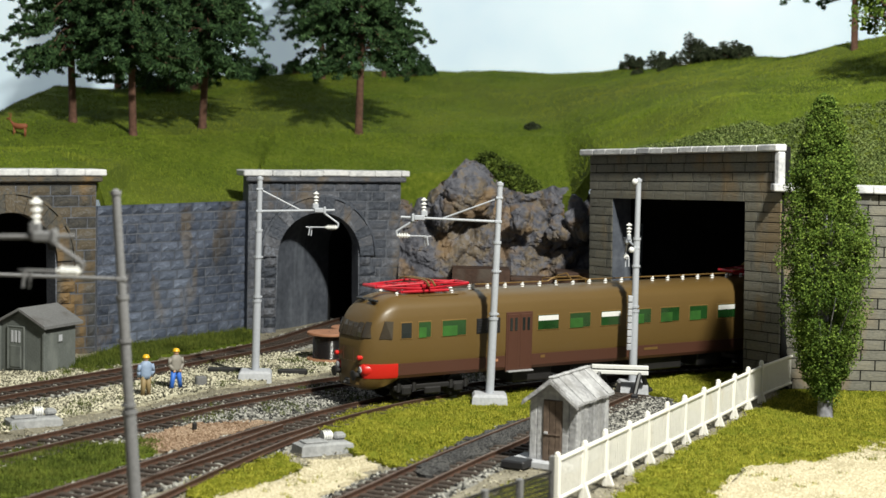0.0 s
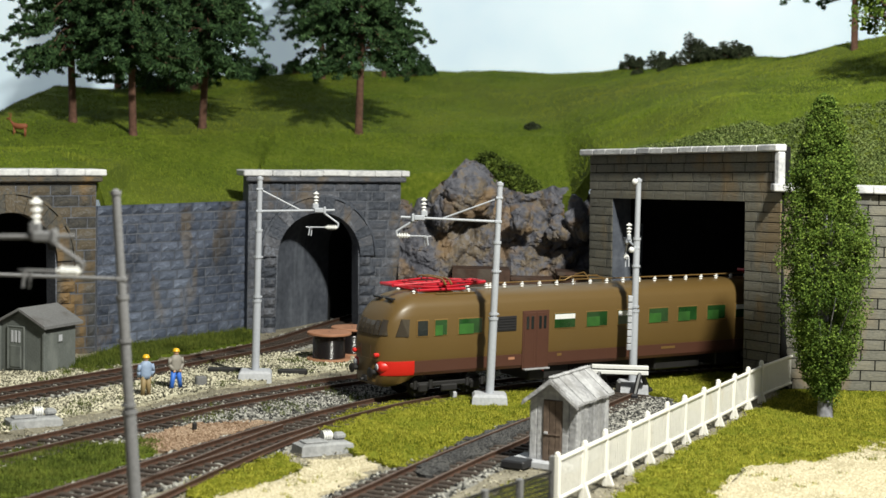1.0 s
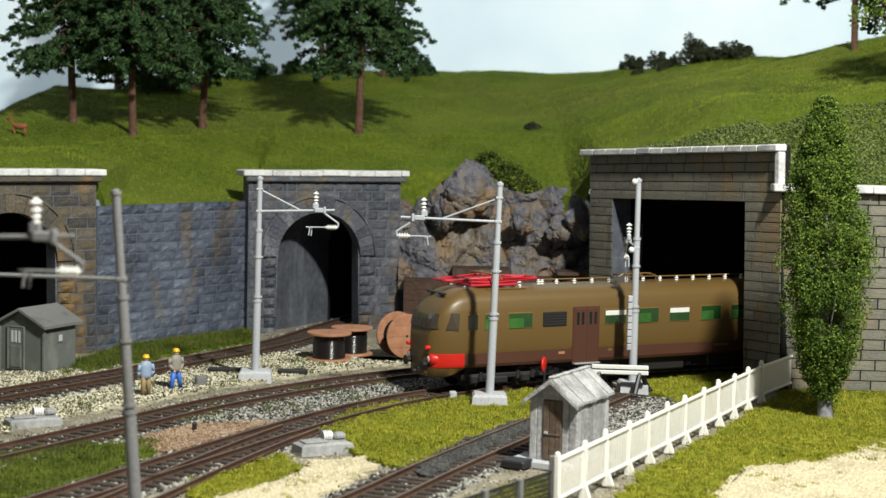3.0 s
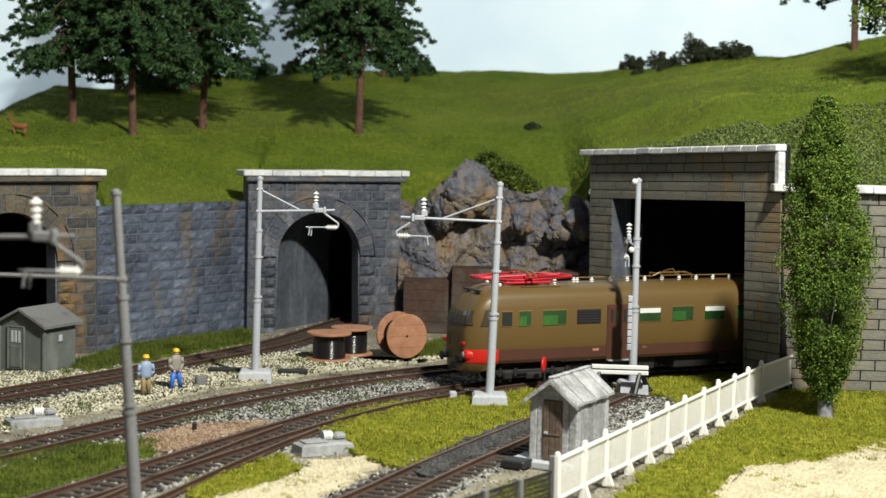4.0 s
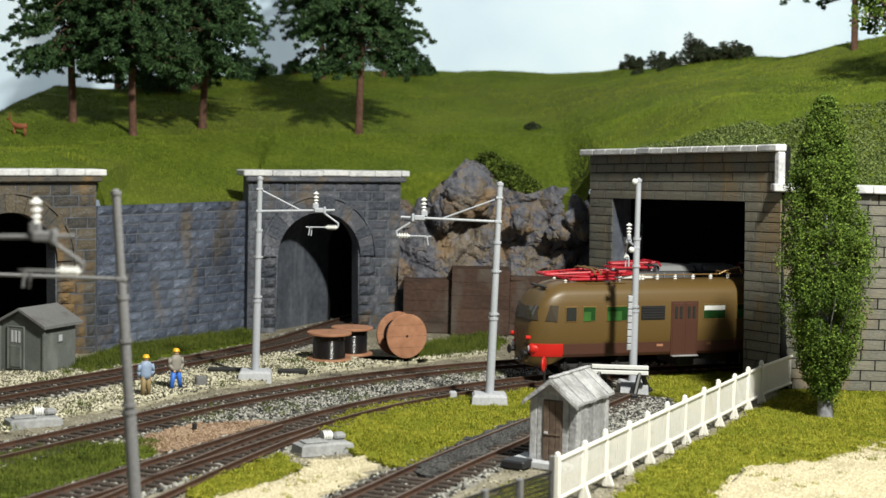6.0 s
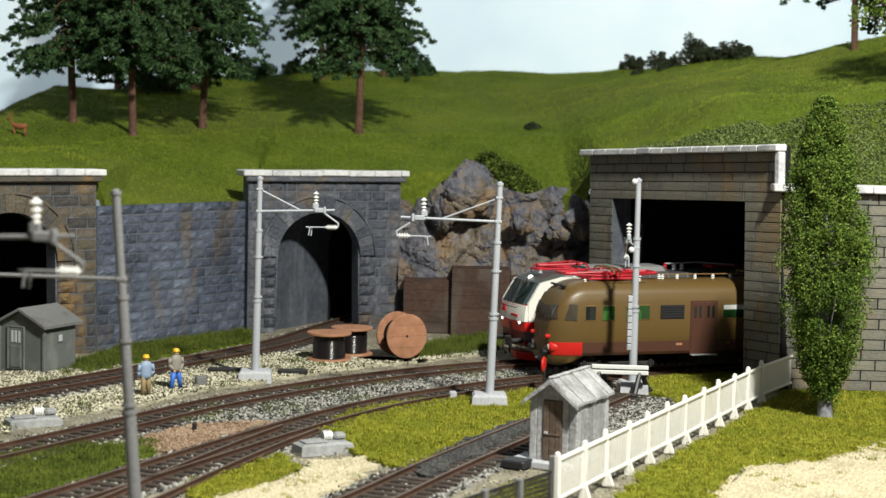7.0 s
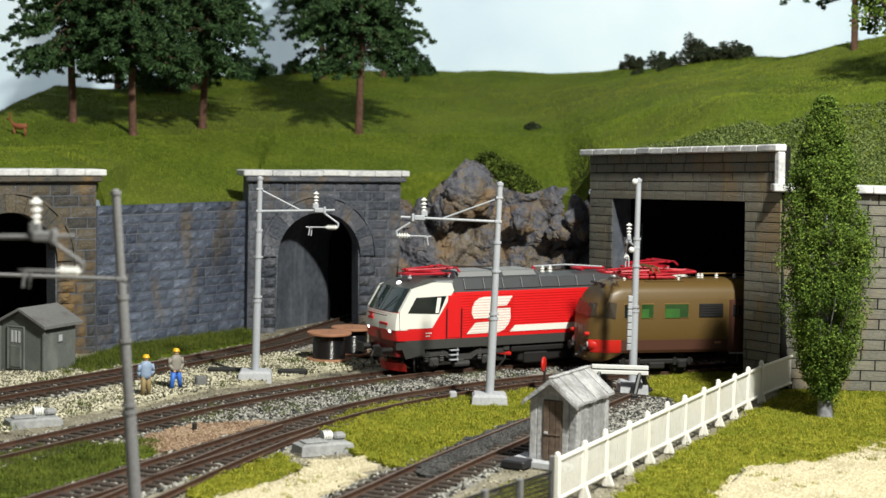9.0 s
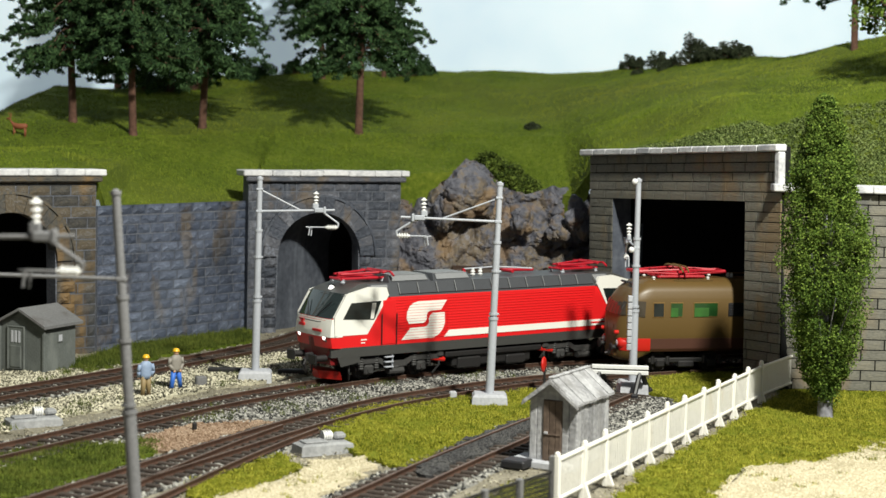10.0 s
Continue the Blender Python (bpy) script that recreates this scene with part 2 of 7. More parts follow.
KHAKI = paint("golden_brown_coach_paint", (0.112, 0.068, 0.020), 0.42, 0.06)
CHESTNUT = paint("chestnut_coach_paint", (0.070, 0.028, 0.017), 0.45, 0.08)
SIGNALRED = paint("bright_red_paint", (0.55, 0.018, 0.012), 0.35, 0.05)
PANTORED = paint("crimson_pantograph_paint", (0.42, 0.008, 0.02), 0.4, 0.1)
LOCORED = paint("traffic_red_loco_paint", (0.66, 0.014, 0.016), 0.3, 0.04)
LOCOWHITE = paint("cream_white_loco_paint", (0.78, 0.77, 0.71), 0.35, 0.04)
LOCOGREY = paint("umbra_grey_loco_paint", (0.05, 0.05, 0.047), 0.45, 0.1)
ROOFGREY = paint("dark_grey_roof_paint", (0.055, 0.058, 0.064), 0.45, 0.15)
ROOFLIGHT = paint("silver_grey_roof_panel", (0.22, 0.225, 0.23), 0.4, 0.12)
DARKGLASS = paint("smoked_cab_glass", (0.012, 0.016, 0.016), 0.08, 0.1, bump=0.0, spec=0.6)
CABGLASS = paint("brownish_cab_glass", (0.045, 0.036, 0.026), 0.12, 0.3, bump=0.0, spec=0.8)
BOGIEGREY = paint("dusty_dark_bogie_paint", (0.038, 0.037, 0.036), 0.65, 0.4)
SEATGREEN = paint("green_seat_moquette", (0.022, 0.095, 0.012), 0.6, 0.5, grain=250)
BRASS = paint("brass_conduit", (0.25, 0.15, 0.05), 0.4, 0.2, metal=0.5)
HEADLIGHT = glowing("lit_headlamp", (1.0, 0.98, 0.92), 2.2)
BARK = material("reddish_bark", ((0.05, 0.025, 0.016), (0.11, 0.055, 0.036), (0.17, 0.09, 0.06)), 0.9, grain=400, coarse=90, bump=0.6)
GREYBARK = material("grey_bark", ((0.10, 0.10, 0.11), (0.20, 0.20, 0.22), (0.30, 0.30, 0.33)), 0.9, grain=400, coarse=90, bump=0.6)
NEEDLES = material("dark_conifer_needles", ((0.014, 0.033, 0.013), (0.036, 0.078, 0.027), (0.075, 0.135, 0.050)), 0.8, grain=80, coarse=20, bump=0, island=0.5, spec=0.15)
POPLARLEAF = material("poplar_foliage", ((0.026, 0.052, 0.006), (0.078, 0.135, 0.017), (0.17, 0.24, 0.04)), 0.85, grain=90, coarse=25, bump=0, island=0.5, spec=0.2)
SHRUBLEAF = material("grey_green_shrub_foliage", ((0.05, 0.072, 0.019), (0.115, 0.158, 0.045), (0.20, 0.245, 0.08)), 0.8, grain=90, coarse=25, bump=0, island=0.5, spec=0.15)
ROCKBUSH = material("olive_bush_foliage", ((0.022, 0.036, 0.005), (0.06, 0.092, 0.012), (0.12, 0.16, 0.026)), 0.85, grain=90, coarse=25, bump=0, island=0.5, spec=0.2)
FARLEAF = material("dark_far_bush_foliage", ((0.014, 0.020, 0.010), (0.036, 0.047, 0.025), (0.07, 0.085, 0.045)), 0.85, grain=90, coarse=25, bump=0, island=0.4, spec=0.1)

# stains, washes, patches and painted highlights with shapes of their own
stained_or_lit(STONE, (0.16, 0.11, 0.055), (60, 60, 40), 0.57, 0.67, 0.5)
stained_or_lit(WESTSTONE, (0.23, 0.135, 0.045), (60, 60, 16), 0.53, 0.64, 0.65)
stained_or_lit(WESTSTONE, (0.055, 0.065, 0.085), (40, 40, 24), 0.52, 0.64, 0.6)
stained_or_lit(STONE, (0.24, 0.25, 0.28), (130, 130, 22), 0.56, 0.74, 0.55)
stained_or_lit(WALLSTONE, (0.13, 0.095, 0.05), (70, 70, 30), 0.57, 0.66, 0.6)
stained_or_lit(WALLSTONE, (0.025, 0.030, 0.042), (22, 22, 16), 0.52, 0.62, 0.55)
# broad bluish streaks: drybrushed wear and soft highlights painted into the stone
stained_or_lit(WALLSTONE, (0.26, 0.305, 0.40), (26, 26, 9), 0.50, 0.74, 0.5)
stained_or_lit(ASHLAR, (0.25, 0.165, 0.075), (50, 50, 30), 0.52, 0.66, 0.6)
stained_or_lit(ASHLAR, (0.07, 0.075, 0.08), (70, 70, 14), 0.54, 0.72, 0.6)
stained_or_lit(MORTAR, (0.06, 0.063, 0.072), (60, 60, 20), 0.5, 0.66, 0.7)
stained_or_lit(ROCK, (0.22, 0.14, 0.068), (48, 48, 48), 0.55, 0.64, 0.65)
stained_or_lit(ROCK, (0.025, 0.025, 0.032), (90, 90, 60), 0.58, 0.70, 0.6)
stained_or_lit(BLADES, (0.045, 0.11, 0.02), (9, 7, 9), 0.52, 0.64, 0.55)
stained_or_lit(BLADES, (0.27, 0.28, 0.03), (9, 7, 9), 0.51, 0.66, 0.6)
stained_or_lit(TURF, (0.20, 0.21, 0.022), (9, 7, 9), 0.51, 0.66, 0.6)
stained_or_lit(TURF, (0.03, 0.06, 0.012), (9, 7, 9), 0.50, 0.64, 0.6)
stained_or_lit(MEADOW, (0.11, 0.16, 0.012), (55, 45, 55), 0.52, 0.66, 0.40)
stained_or_lit(SAND, (0.30, 0.26, 0.16), (40, 25, 40), 0.52, 0.68, 0.55)
stained_or_lit(BOARDING, (0.10, 0.085, 0.07), (70, 70, 36), 0.53, 0.68, 0.6)
stained_or_lit(BOARDING, (0.02, 0.012, 0.009), (40, 40, 60), 0.53, 0.66, 0.6)
stained_or_lit(LINING, (0.19, 0.21, 0.245), (90, 90, 10), 0.54, 0.72, 0.5)
stained_or_lit(HUTGREY, (0.20, 0.215, 0.20), (120, 120, 50), 0.52, 0.68, 0.55)
stained_or_lit(HUTGREY, (0.05, 0.055, 0.05), (60, 60, 90), 0.54, 0.66, 0.5)
stained_or_lit(HUTROOF, (0.075, 0.06, 0.05), (70, 70, 70), 0.55, 0.68, 0.6)
stained_or_lit(OLDWOOD, (0.17, 0.165, 0.16), (160, 160, 18), 0.50, 0.68, 0.6)
stained_or_lit(CREAM, (0.72, 0.60, 0.42), (50, 50, 40), 0.60, 0.74, 0.5)
stained_or_lit(CAPSTONE, (0.26, 0.27, 0.30), (90, 90, 90), 0.52, 0.70, 0.6)


# ---- tracks: centre lines ----
LINE_1 = [(-26, 64.6), (-22.8, 70), (-19.8, 75.4), (-16.9, 80.1), (-13.8, 85.6), (-11.2, 90.3), (-9.0, 95.3), (-7.5, 100.5), (-5.5, 107), (-3, 114)]
LINE_2 = [(-20.5, 54.5), (-16.3, 62.5), (-13.2, 68.1), (-10.6, 72.8), (-8.1, 76.5), (-5.2, 80.2), (-1.9, 83.6), (1.6, 86.4), (5.6, 88.9), (10, 91.1), (15, 93.1), (21, 94.8), (30, 96.2), (42, 96.9), (60, 97)]
LINE_3 = [(-15.3, 48.6), (-13.1, 53.4), (-10.9, 58.2), (-8.7, 63.0), (-6.6, 67.4), (-4.6, 71.2), (-2.3, 74.9), (0.4, 78.1), (3.2, 80.9), (6, 83.1), (9.3, 85.2), (13, 87.1), (17.5, 89), (23, 90.7), (30, 92), (42, 93)]
LINE_4 = [(-6.5, 46.5), (-4.3, 51), (-2.18, 55.6), (-0.23, 60.2), (2.06, 65.2), (4.6, 70.6), (6.9, 75.3), (8.9, 79.4)]
LINE_5 = [(-12.4, 48.5), (-10.5, 54.0), (-8.9, 59.2), (-7.3, 64.0), (-5.6, 68.5)]


def inside(px, py, outline):
    o = np.array(outline)
    hit = np.zeros(len(px), bool)
    for (x0, y0), (x1, y1) in zip(o, np.roll(o, -1, axis=0)):
        cross = ((y0 > py) != (y1 > py)) & (px < (x1 - x0) * (py - y0) / (y1 - y0 + 1e-12) + x0)
        hit ^= cross
    return hit


def ragged(outline, step=0.25, amount=0.5):
    """The outline with a worn, wandering edge."""
    out = []
    n = len(outline)
    for i in range(n):
        a, b = Vector(outline[i]), Vector(outline[(i + 1) % n])
        k = max(1, int((b - a).length / step))
        for j in range(k):
            p = a.lerp(b, j / k)
            d = noise.noise_vector((p.x * 1.3, p.y * 1.3, 3.1)) * amount + noise.noise_vector((p.x * 4, p.y * 4, 9.1)) * amount * 0.6
            out.append((p.x + d.x, p.y + d.y))
    return out


def scatter_in(outline, per_cm2):
    o = np.array(outline)
    lo, hi = o.min(0), o.max(0)
    n = int((hi[0] - lo[0]) * (hi[1] - lo[1]) * per_cm2)
    p = lo + nrng.random((n, 2)) * (hi - lo)
    return p[inside(p[:, 0], p[:, 1], outline)]


def blades(name, bases, length, width, mat, label, category, lean=0.5):
    """Many single grass fibres as one mesh; bases: n x 3 in centimetres."""
    n = len(bases)
    a = nrng.random(n) * 2 * np.pi
    ln = length * (0.5 + nrng.random(n))
    tilt = lean * nrng.random(n)
    b = nrng.random(n) * 2 * np.pi
    side = np.stack([np.cos(a), np.sin(a), np.zeros(n)], 1) * width / 2
    tip = np.stack([np.cos(b) * tilt * ln, np.sin(b) * tilt * ln, ln * np.sqrt(1 - np.minimum(tilt, 0.95) ** 2)], 1)
    v = np.stack([bases - side, bases + side, bases + tip], 1).reshape(-1, 3) * CM
    me = bpy.data.meshes.new(name)
    me.from_pydata(v.tolist(), [], np.arange(3 * n).reshape(-1, 3).tolist())
    me.materials.append(mat)
    return tagged(new(name, me), label, category, "", "stuff")


def stones(name, bases, size, mat, label, category):
    """Loose chips as one mesh of small uneven octahedra."""
    n = len(bases)
    unit = np.array([(1, 0, 0), (0, 1, 0), (-1, 0, 0), (0, -1, 0), (0, 0, 1), (0, 0, -1)], float)
    f = np.array([(0, 1, 4), (1, 2, 4), (2, 3, 4), (3, 0, 4), (1, 0, 5), (2, 1, 5), (3, 2, 5), (0, 3, 5)])
    a = nrng.random(n) * 2 * np.pi
    s = size * (0.5 + nrng.random((n, 1, 1)))
    p = unit[None] * (0.7 + 0.6 * nrng.random((n, 6, 1))) * np.array([1, 0.8, 0.7]) * s
    c, d = np.cos(a)[:, None], np.sin(a)[:, None]
    x, y = p[:, :, 0] * c - p[:, :, 1] * d, p[:, :, 0] * d + p[:, :, 1] * c
    v = (np.stack([x, y, p[:, :, 2]], 2) + bases[:, None, :]).reshape(-1, 3) * CM
    faces = (f[None] + 6 * np.arange(n)[:, None, None]).reshape(-1, 3)
    me = bpy.data.meshes.new(name)
    me.from_pydata(v.tolist(), [], faces.tolist())
    me.materials.append(mat)
    return tagged(new(name, me), label, category, "", "stuff")


def height_ground(x, y):
    return 0.10 * (noise.noise((x * 0.25, y * 0.25, 1.7)) + 0.4 * noise.noise((x * 0.9, y * 0.9, 5.2))) - 0.06


# ---- ground ----
def build_ground():
    g = Geo()
    xs = np.concatenate([[-160, -90, -50], np.arange(-34, 34.1, 0.8), [50, 90, 160]])
    ys = np.concatenate([[-200, -80, 0, 30], np.arange(44, 112.1, 0.8), [125, 150, 200]])
    g.loft([[(x, y, height_ground(x, y)) for x in xs] for y in ys], closed=False)
    part("ground", g, EARTH, smooth=60)
    tagged(bpy.data.objects["ground"], "sandy earth ground sheet with fine grit", "ground", kind="structure")


def patch(name, outline, z, mat, label, category):
    o = ragged(outline)
    g = Geo().prism(o, "z", -0.25, z)
    return tagged(part(name, g, mat), label, category, kind="structure")


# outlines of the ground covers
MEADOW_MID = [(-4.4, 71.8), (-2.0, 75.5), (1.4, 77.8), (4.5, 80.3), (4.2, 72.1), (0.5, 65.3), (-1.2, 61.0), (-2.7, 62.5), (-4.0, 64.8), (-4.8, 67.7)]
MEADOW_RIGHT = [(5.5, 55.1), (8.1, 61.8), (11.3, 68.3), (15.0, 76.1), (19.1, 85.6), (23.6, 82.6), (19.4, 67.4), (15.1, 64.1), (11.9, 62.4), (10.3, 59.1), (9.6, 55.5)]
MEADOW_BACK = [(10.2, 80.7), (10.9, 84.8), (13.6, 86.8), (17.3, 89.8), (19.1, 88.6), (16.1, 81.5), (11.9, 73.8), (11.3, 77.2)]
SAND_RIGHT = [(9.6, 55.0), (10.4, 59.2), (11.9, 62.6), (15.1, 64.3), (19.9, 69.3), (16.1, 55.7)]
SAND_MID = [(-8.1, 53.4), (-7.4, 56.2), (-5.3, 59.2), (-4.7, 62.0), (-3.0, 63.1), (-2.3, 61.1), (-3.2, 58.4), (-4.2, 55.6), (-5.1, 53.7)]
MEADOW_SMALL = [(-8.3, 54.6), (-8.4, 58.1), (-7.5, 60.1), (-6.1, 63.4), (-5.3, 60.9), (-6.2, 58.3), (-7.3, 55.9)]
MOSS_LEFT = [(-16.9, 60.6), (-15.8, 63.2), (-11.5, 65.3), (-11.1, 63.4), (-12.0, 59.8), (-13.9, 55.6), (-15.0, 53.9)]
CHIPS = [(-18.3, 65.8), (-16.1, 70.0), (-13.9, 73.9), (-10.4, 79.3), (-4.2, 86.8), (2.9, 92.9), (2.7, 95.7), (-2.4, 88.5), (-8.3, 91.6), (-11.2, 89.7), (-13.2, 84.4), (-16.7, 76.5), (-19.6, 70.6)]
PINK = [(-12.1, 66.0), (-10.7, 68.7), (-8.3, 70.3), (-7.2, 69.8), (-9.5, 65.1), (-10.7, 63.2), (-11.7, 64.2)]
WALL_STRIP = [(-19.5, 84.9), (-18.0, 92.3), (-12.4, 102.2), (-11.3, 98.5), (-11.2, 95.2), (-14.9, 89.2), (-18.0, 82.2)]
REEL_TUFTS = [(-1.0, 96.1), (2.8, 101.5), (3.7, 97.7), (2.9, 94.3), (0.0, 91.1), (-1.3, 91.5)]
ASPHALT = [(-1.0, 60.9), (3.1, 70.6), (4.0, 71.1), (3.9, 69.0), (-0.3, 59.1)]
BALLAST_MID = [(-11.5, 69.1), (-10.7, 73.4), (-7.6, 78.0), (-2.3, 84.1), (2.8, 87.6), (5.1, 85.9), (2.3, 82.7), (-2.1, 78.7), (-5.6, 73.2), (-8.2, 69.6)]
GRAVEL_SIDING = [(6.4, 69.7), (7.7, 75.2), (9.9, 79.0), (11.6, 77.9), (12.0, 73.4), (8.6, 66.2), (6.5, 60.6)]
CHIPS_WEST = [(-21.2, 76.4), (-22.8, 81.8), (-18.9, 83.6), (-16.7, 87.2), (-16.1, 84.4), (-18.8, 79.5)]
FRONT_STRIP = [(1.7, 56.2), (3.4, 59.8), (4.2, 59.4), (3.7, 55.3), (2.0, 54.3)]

build_ground()


def grass_patch(name, outline, z, soil, fibre, density, length, label):
    patch(name, outline, z, soil, label, "grass")
    p = scatter_in(ragged(outline, 0.35, 0.5), density)
    p = p + nrng.normal(size=p.shape) * 0.16
    b = np.column_stack([p, np.full(len(p), z - 0.02)])
    b[:, 2] += 0.10 * np.array([noise.noise((x * 2.2, y * 2.2, 1.0)) for x, y in p])
    blades(name + "_fibres", b, length, 0.038, fibre, label + ", short fibres", "grass", 0.95)


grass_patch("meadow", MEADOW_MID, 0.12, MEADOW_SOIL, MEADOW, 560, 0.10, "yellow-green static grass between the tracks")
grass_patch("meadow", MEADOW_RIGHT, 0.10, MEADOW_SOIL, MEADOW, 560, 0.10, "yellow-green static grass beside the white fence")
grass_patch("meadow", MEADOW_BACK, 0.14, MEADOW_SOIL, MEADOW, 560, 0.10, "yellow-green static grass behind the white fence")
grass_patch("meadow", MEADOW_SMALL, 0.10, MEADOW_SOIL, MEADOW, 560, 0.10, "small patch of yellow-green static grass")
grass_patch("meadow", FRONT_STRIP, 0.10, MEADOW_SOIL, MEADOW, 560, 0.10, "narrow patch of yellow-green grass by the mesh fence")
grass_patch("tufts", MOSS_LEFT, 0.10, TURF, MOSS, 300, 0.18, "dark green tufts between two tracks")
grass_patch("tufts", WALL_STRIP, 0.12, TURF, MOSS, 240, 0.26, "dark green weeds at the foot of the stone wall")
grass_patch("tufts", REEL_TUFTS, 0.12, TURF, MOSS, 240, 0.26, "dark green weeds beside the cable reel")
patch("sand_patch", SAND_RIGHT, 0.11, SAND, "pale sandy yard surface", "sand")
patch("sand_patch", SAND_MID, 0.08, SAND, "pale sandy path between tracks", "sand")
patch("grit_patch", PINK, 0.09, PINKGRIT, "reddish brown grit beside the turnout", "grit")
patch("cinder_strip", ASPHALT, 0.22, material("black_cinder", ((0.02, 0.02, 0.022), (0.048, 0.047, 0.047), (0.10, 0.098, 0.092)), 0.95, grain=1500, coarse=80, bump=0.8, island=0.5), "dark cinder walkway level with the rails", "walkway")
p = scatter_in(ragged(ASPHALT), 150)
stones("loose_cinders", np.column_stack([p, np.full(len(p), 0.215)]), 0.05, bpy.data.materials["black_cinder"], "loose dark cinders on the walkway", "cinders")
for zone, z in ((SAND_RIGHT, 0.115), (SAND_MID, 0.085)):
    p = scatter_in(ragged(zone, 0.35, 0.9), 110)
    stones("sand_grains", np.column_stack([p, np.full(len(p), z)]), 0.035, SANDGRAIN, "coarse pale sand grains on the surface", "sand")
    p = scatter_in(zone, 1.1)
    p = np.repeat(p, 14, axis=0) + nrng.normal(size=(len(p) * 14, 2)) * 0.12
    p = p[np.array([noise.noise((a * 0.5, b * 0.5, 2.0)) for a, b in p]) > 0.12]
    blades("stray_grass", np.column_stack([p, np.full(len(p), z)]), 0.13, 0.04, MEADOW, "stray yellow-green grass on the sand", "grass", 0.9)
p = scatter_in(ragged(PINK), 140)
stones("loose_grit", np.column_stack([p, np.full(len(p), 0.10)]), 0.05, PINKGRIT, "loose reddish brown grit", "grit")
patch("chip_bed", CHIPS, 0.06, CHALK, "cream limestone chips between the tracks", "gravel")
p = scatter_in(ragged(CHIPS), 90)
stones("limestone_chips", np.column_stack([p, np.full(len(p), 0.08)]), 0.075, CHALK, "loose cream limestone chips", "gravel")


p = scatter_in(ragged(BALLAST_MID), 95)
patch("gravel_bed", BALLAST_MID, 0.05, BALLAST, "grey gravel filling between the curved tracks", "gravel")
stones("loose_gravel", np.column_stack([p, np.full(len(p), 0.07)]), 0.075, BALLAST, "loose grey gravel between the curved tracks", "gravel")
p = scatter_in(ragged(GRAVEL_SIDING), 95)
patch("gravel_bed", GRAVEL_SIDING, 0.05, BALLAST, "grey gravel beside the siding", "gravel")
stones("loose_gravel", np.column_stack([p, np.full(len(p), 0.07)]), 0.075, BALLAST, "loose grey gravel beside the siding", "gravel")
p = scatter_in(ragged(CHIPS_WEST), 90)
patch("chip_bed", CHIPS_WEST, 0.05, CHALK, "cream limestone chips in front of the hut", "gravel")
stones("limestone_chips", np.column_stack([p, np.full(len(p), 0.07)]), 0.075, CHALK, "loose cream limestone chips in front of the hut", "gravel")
p = np.column_stack([nrng.uniform(-26, 20, 20000), nrng.uniform(50, 101, 20000)])
stones("fine_grit", np.column_stack([p, np.full(len(p), 0.0)]), 0.055, EARTHGRIT, "fine sandy grit scattered on the ground", "grit")
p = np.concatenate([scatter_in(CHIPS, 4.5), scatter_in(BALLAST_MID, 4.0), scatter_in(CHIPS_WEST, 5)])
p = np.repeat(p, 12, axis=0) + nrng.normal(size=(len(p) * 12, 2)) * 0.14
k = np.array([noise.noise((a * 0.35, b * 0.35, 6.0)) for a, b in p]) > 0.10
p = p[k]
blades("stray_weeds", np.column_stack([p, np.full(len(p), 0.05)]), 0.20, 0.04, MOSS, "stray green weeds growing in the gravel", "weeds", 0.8)


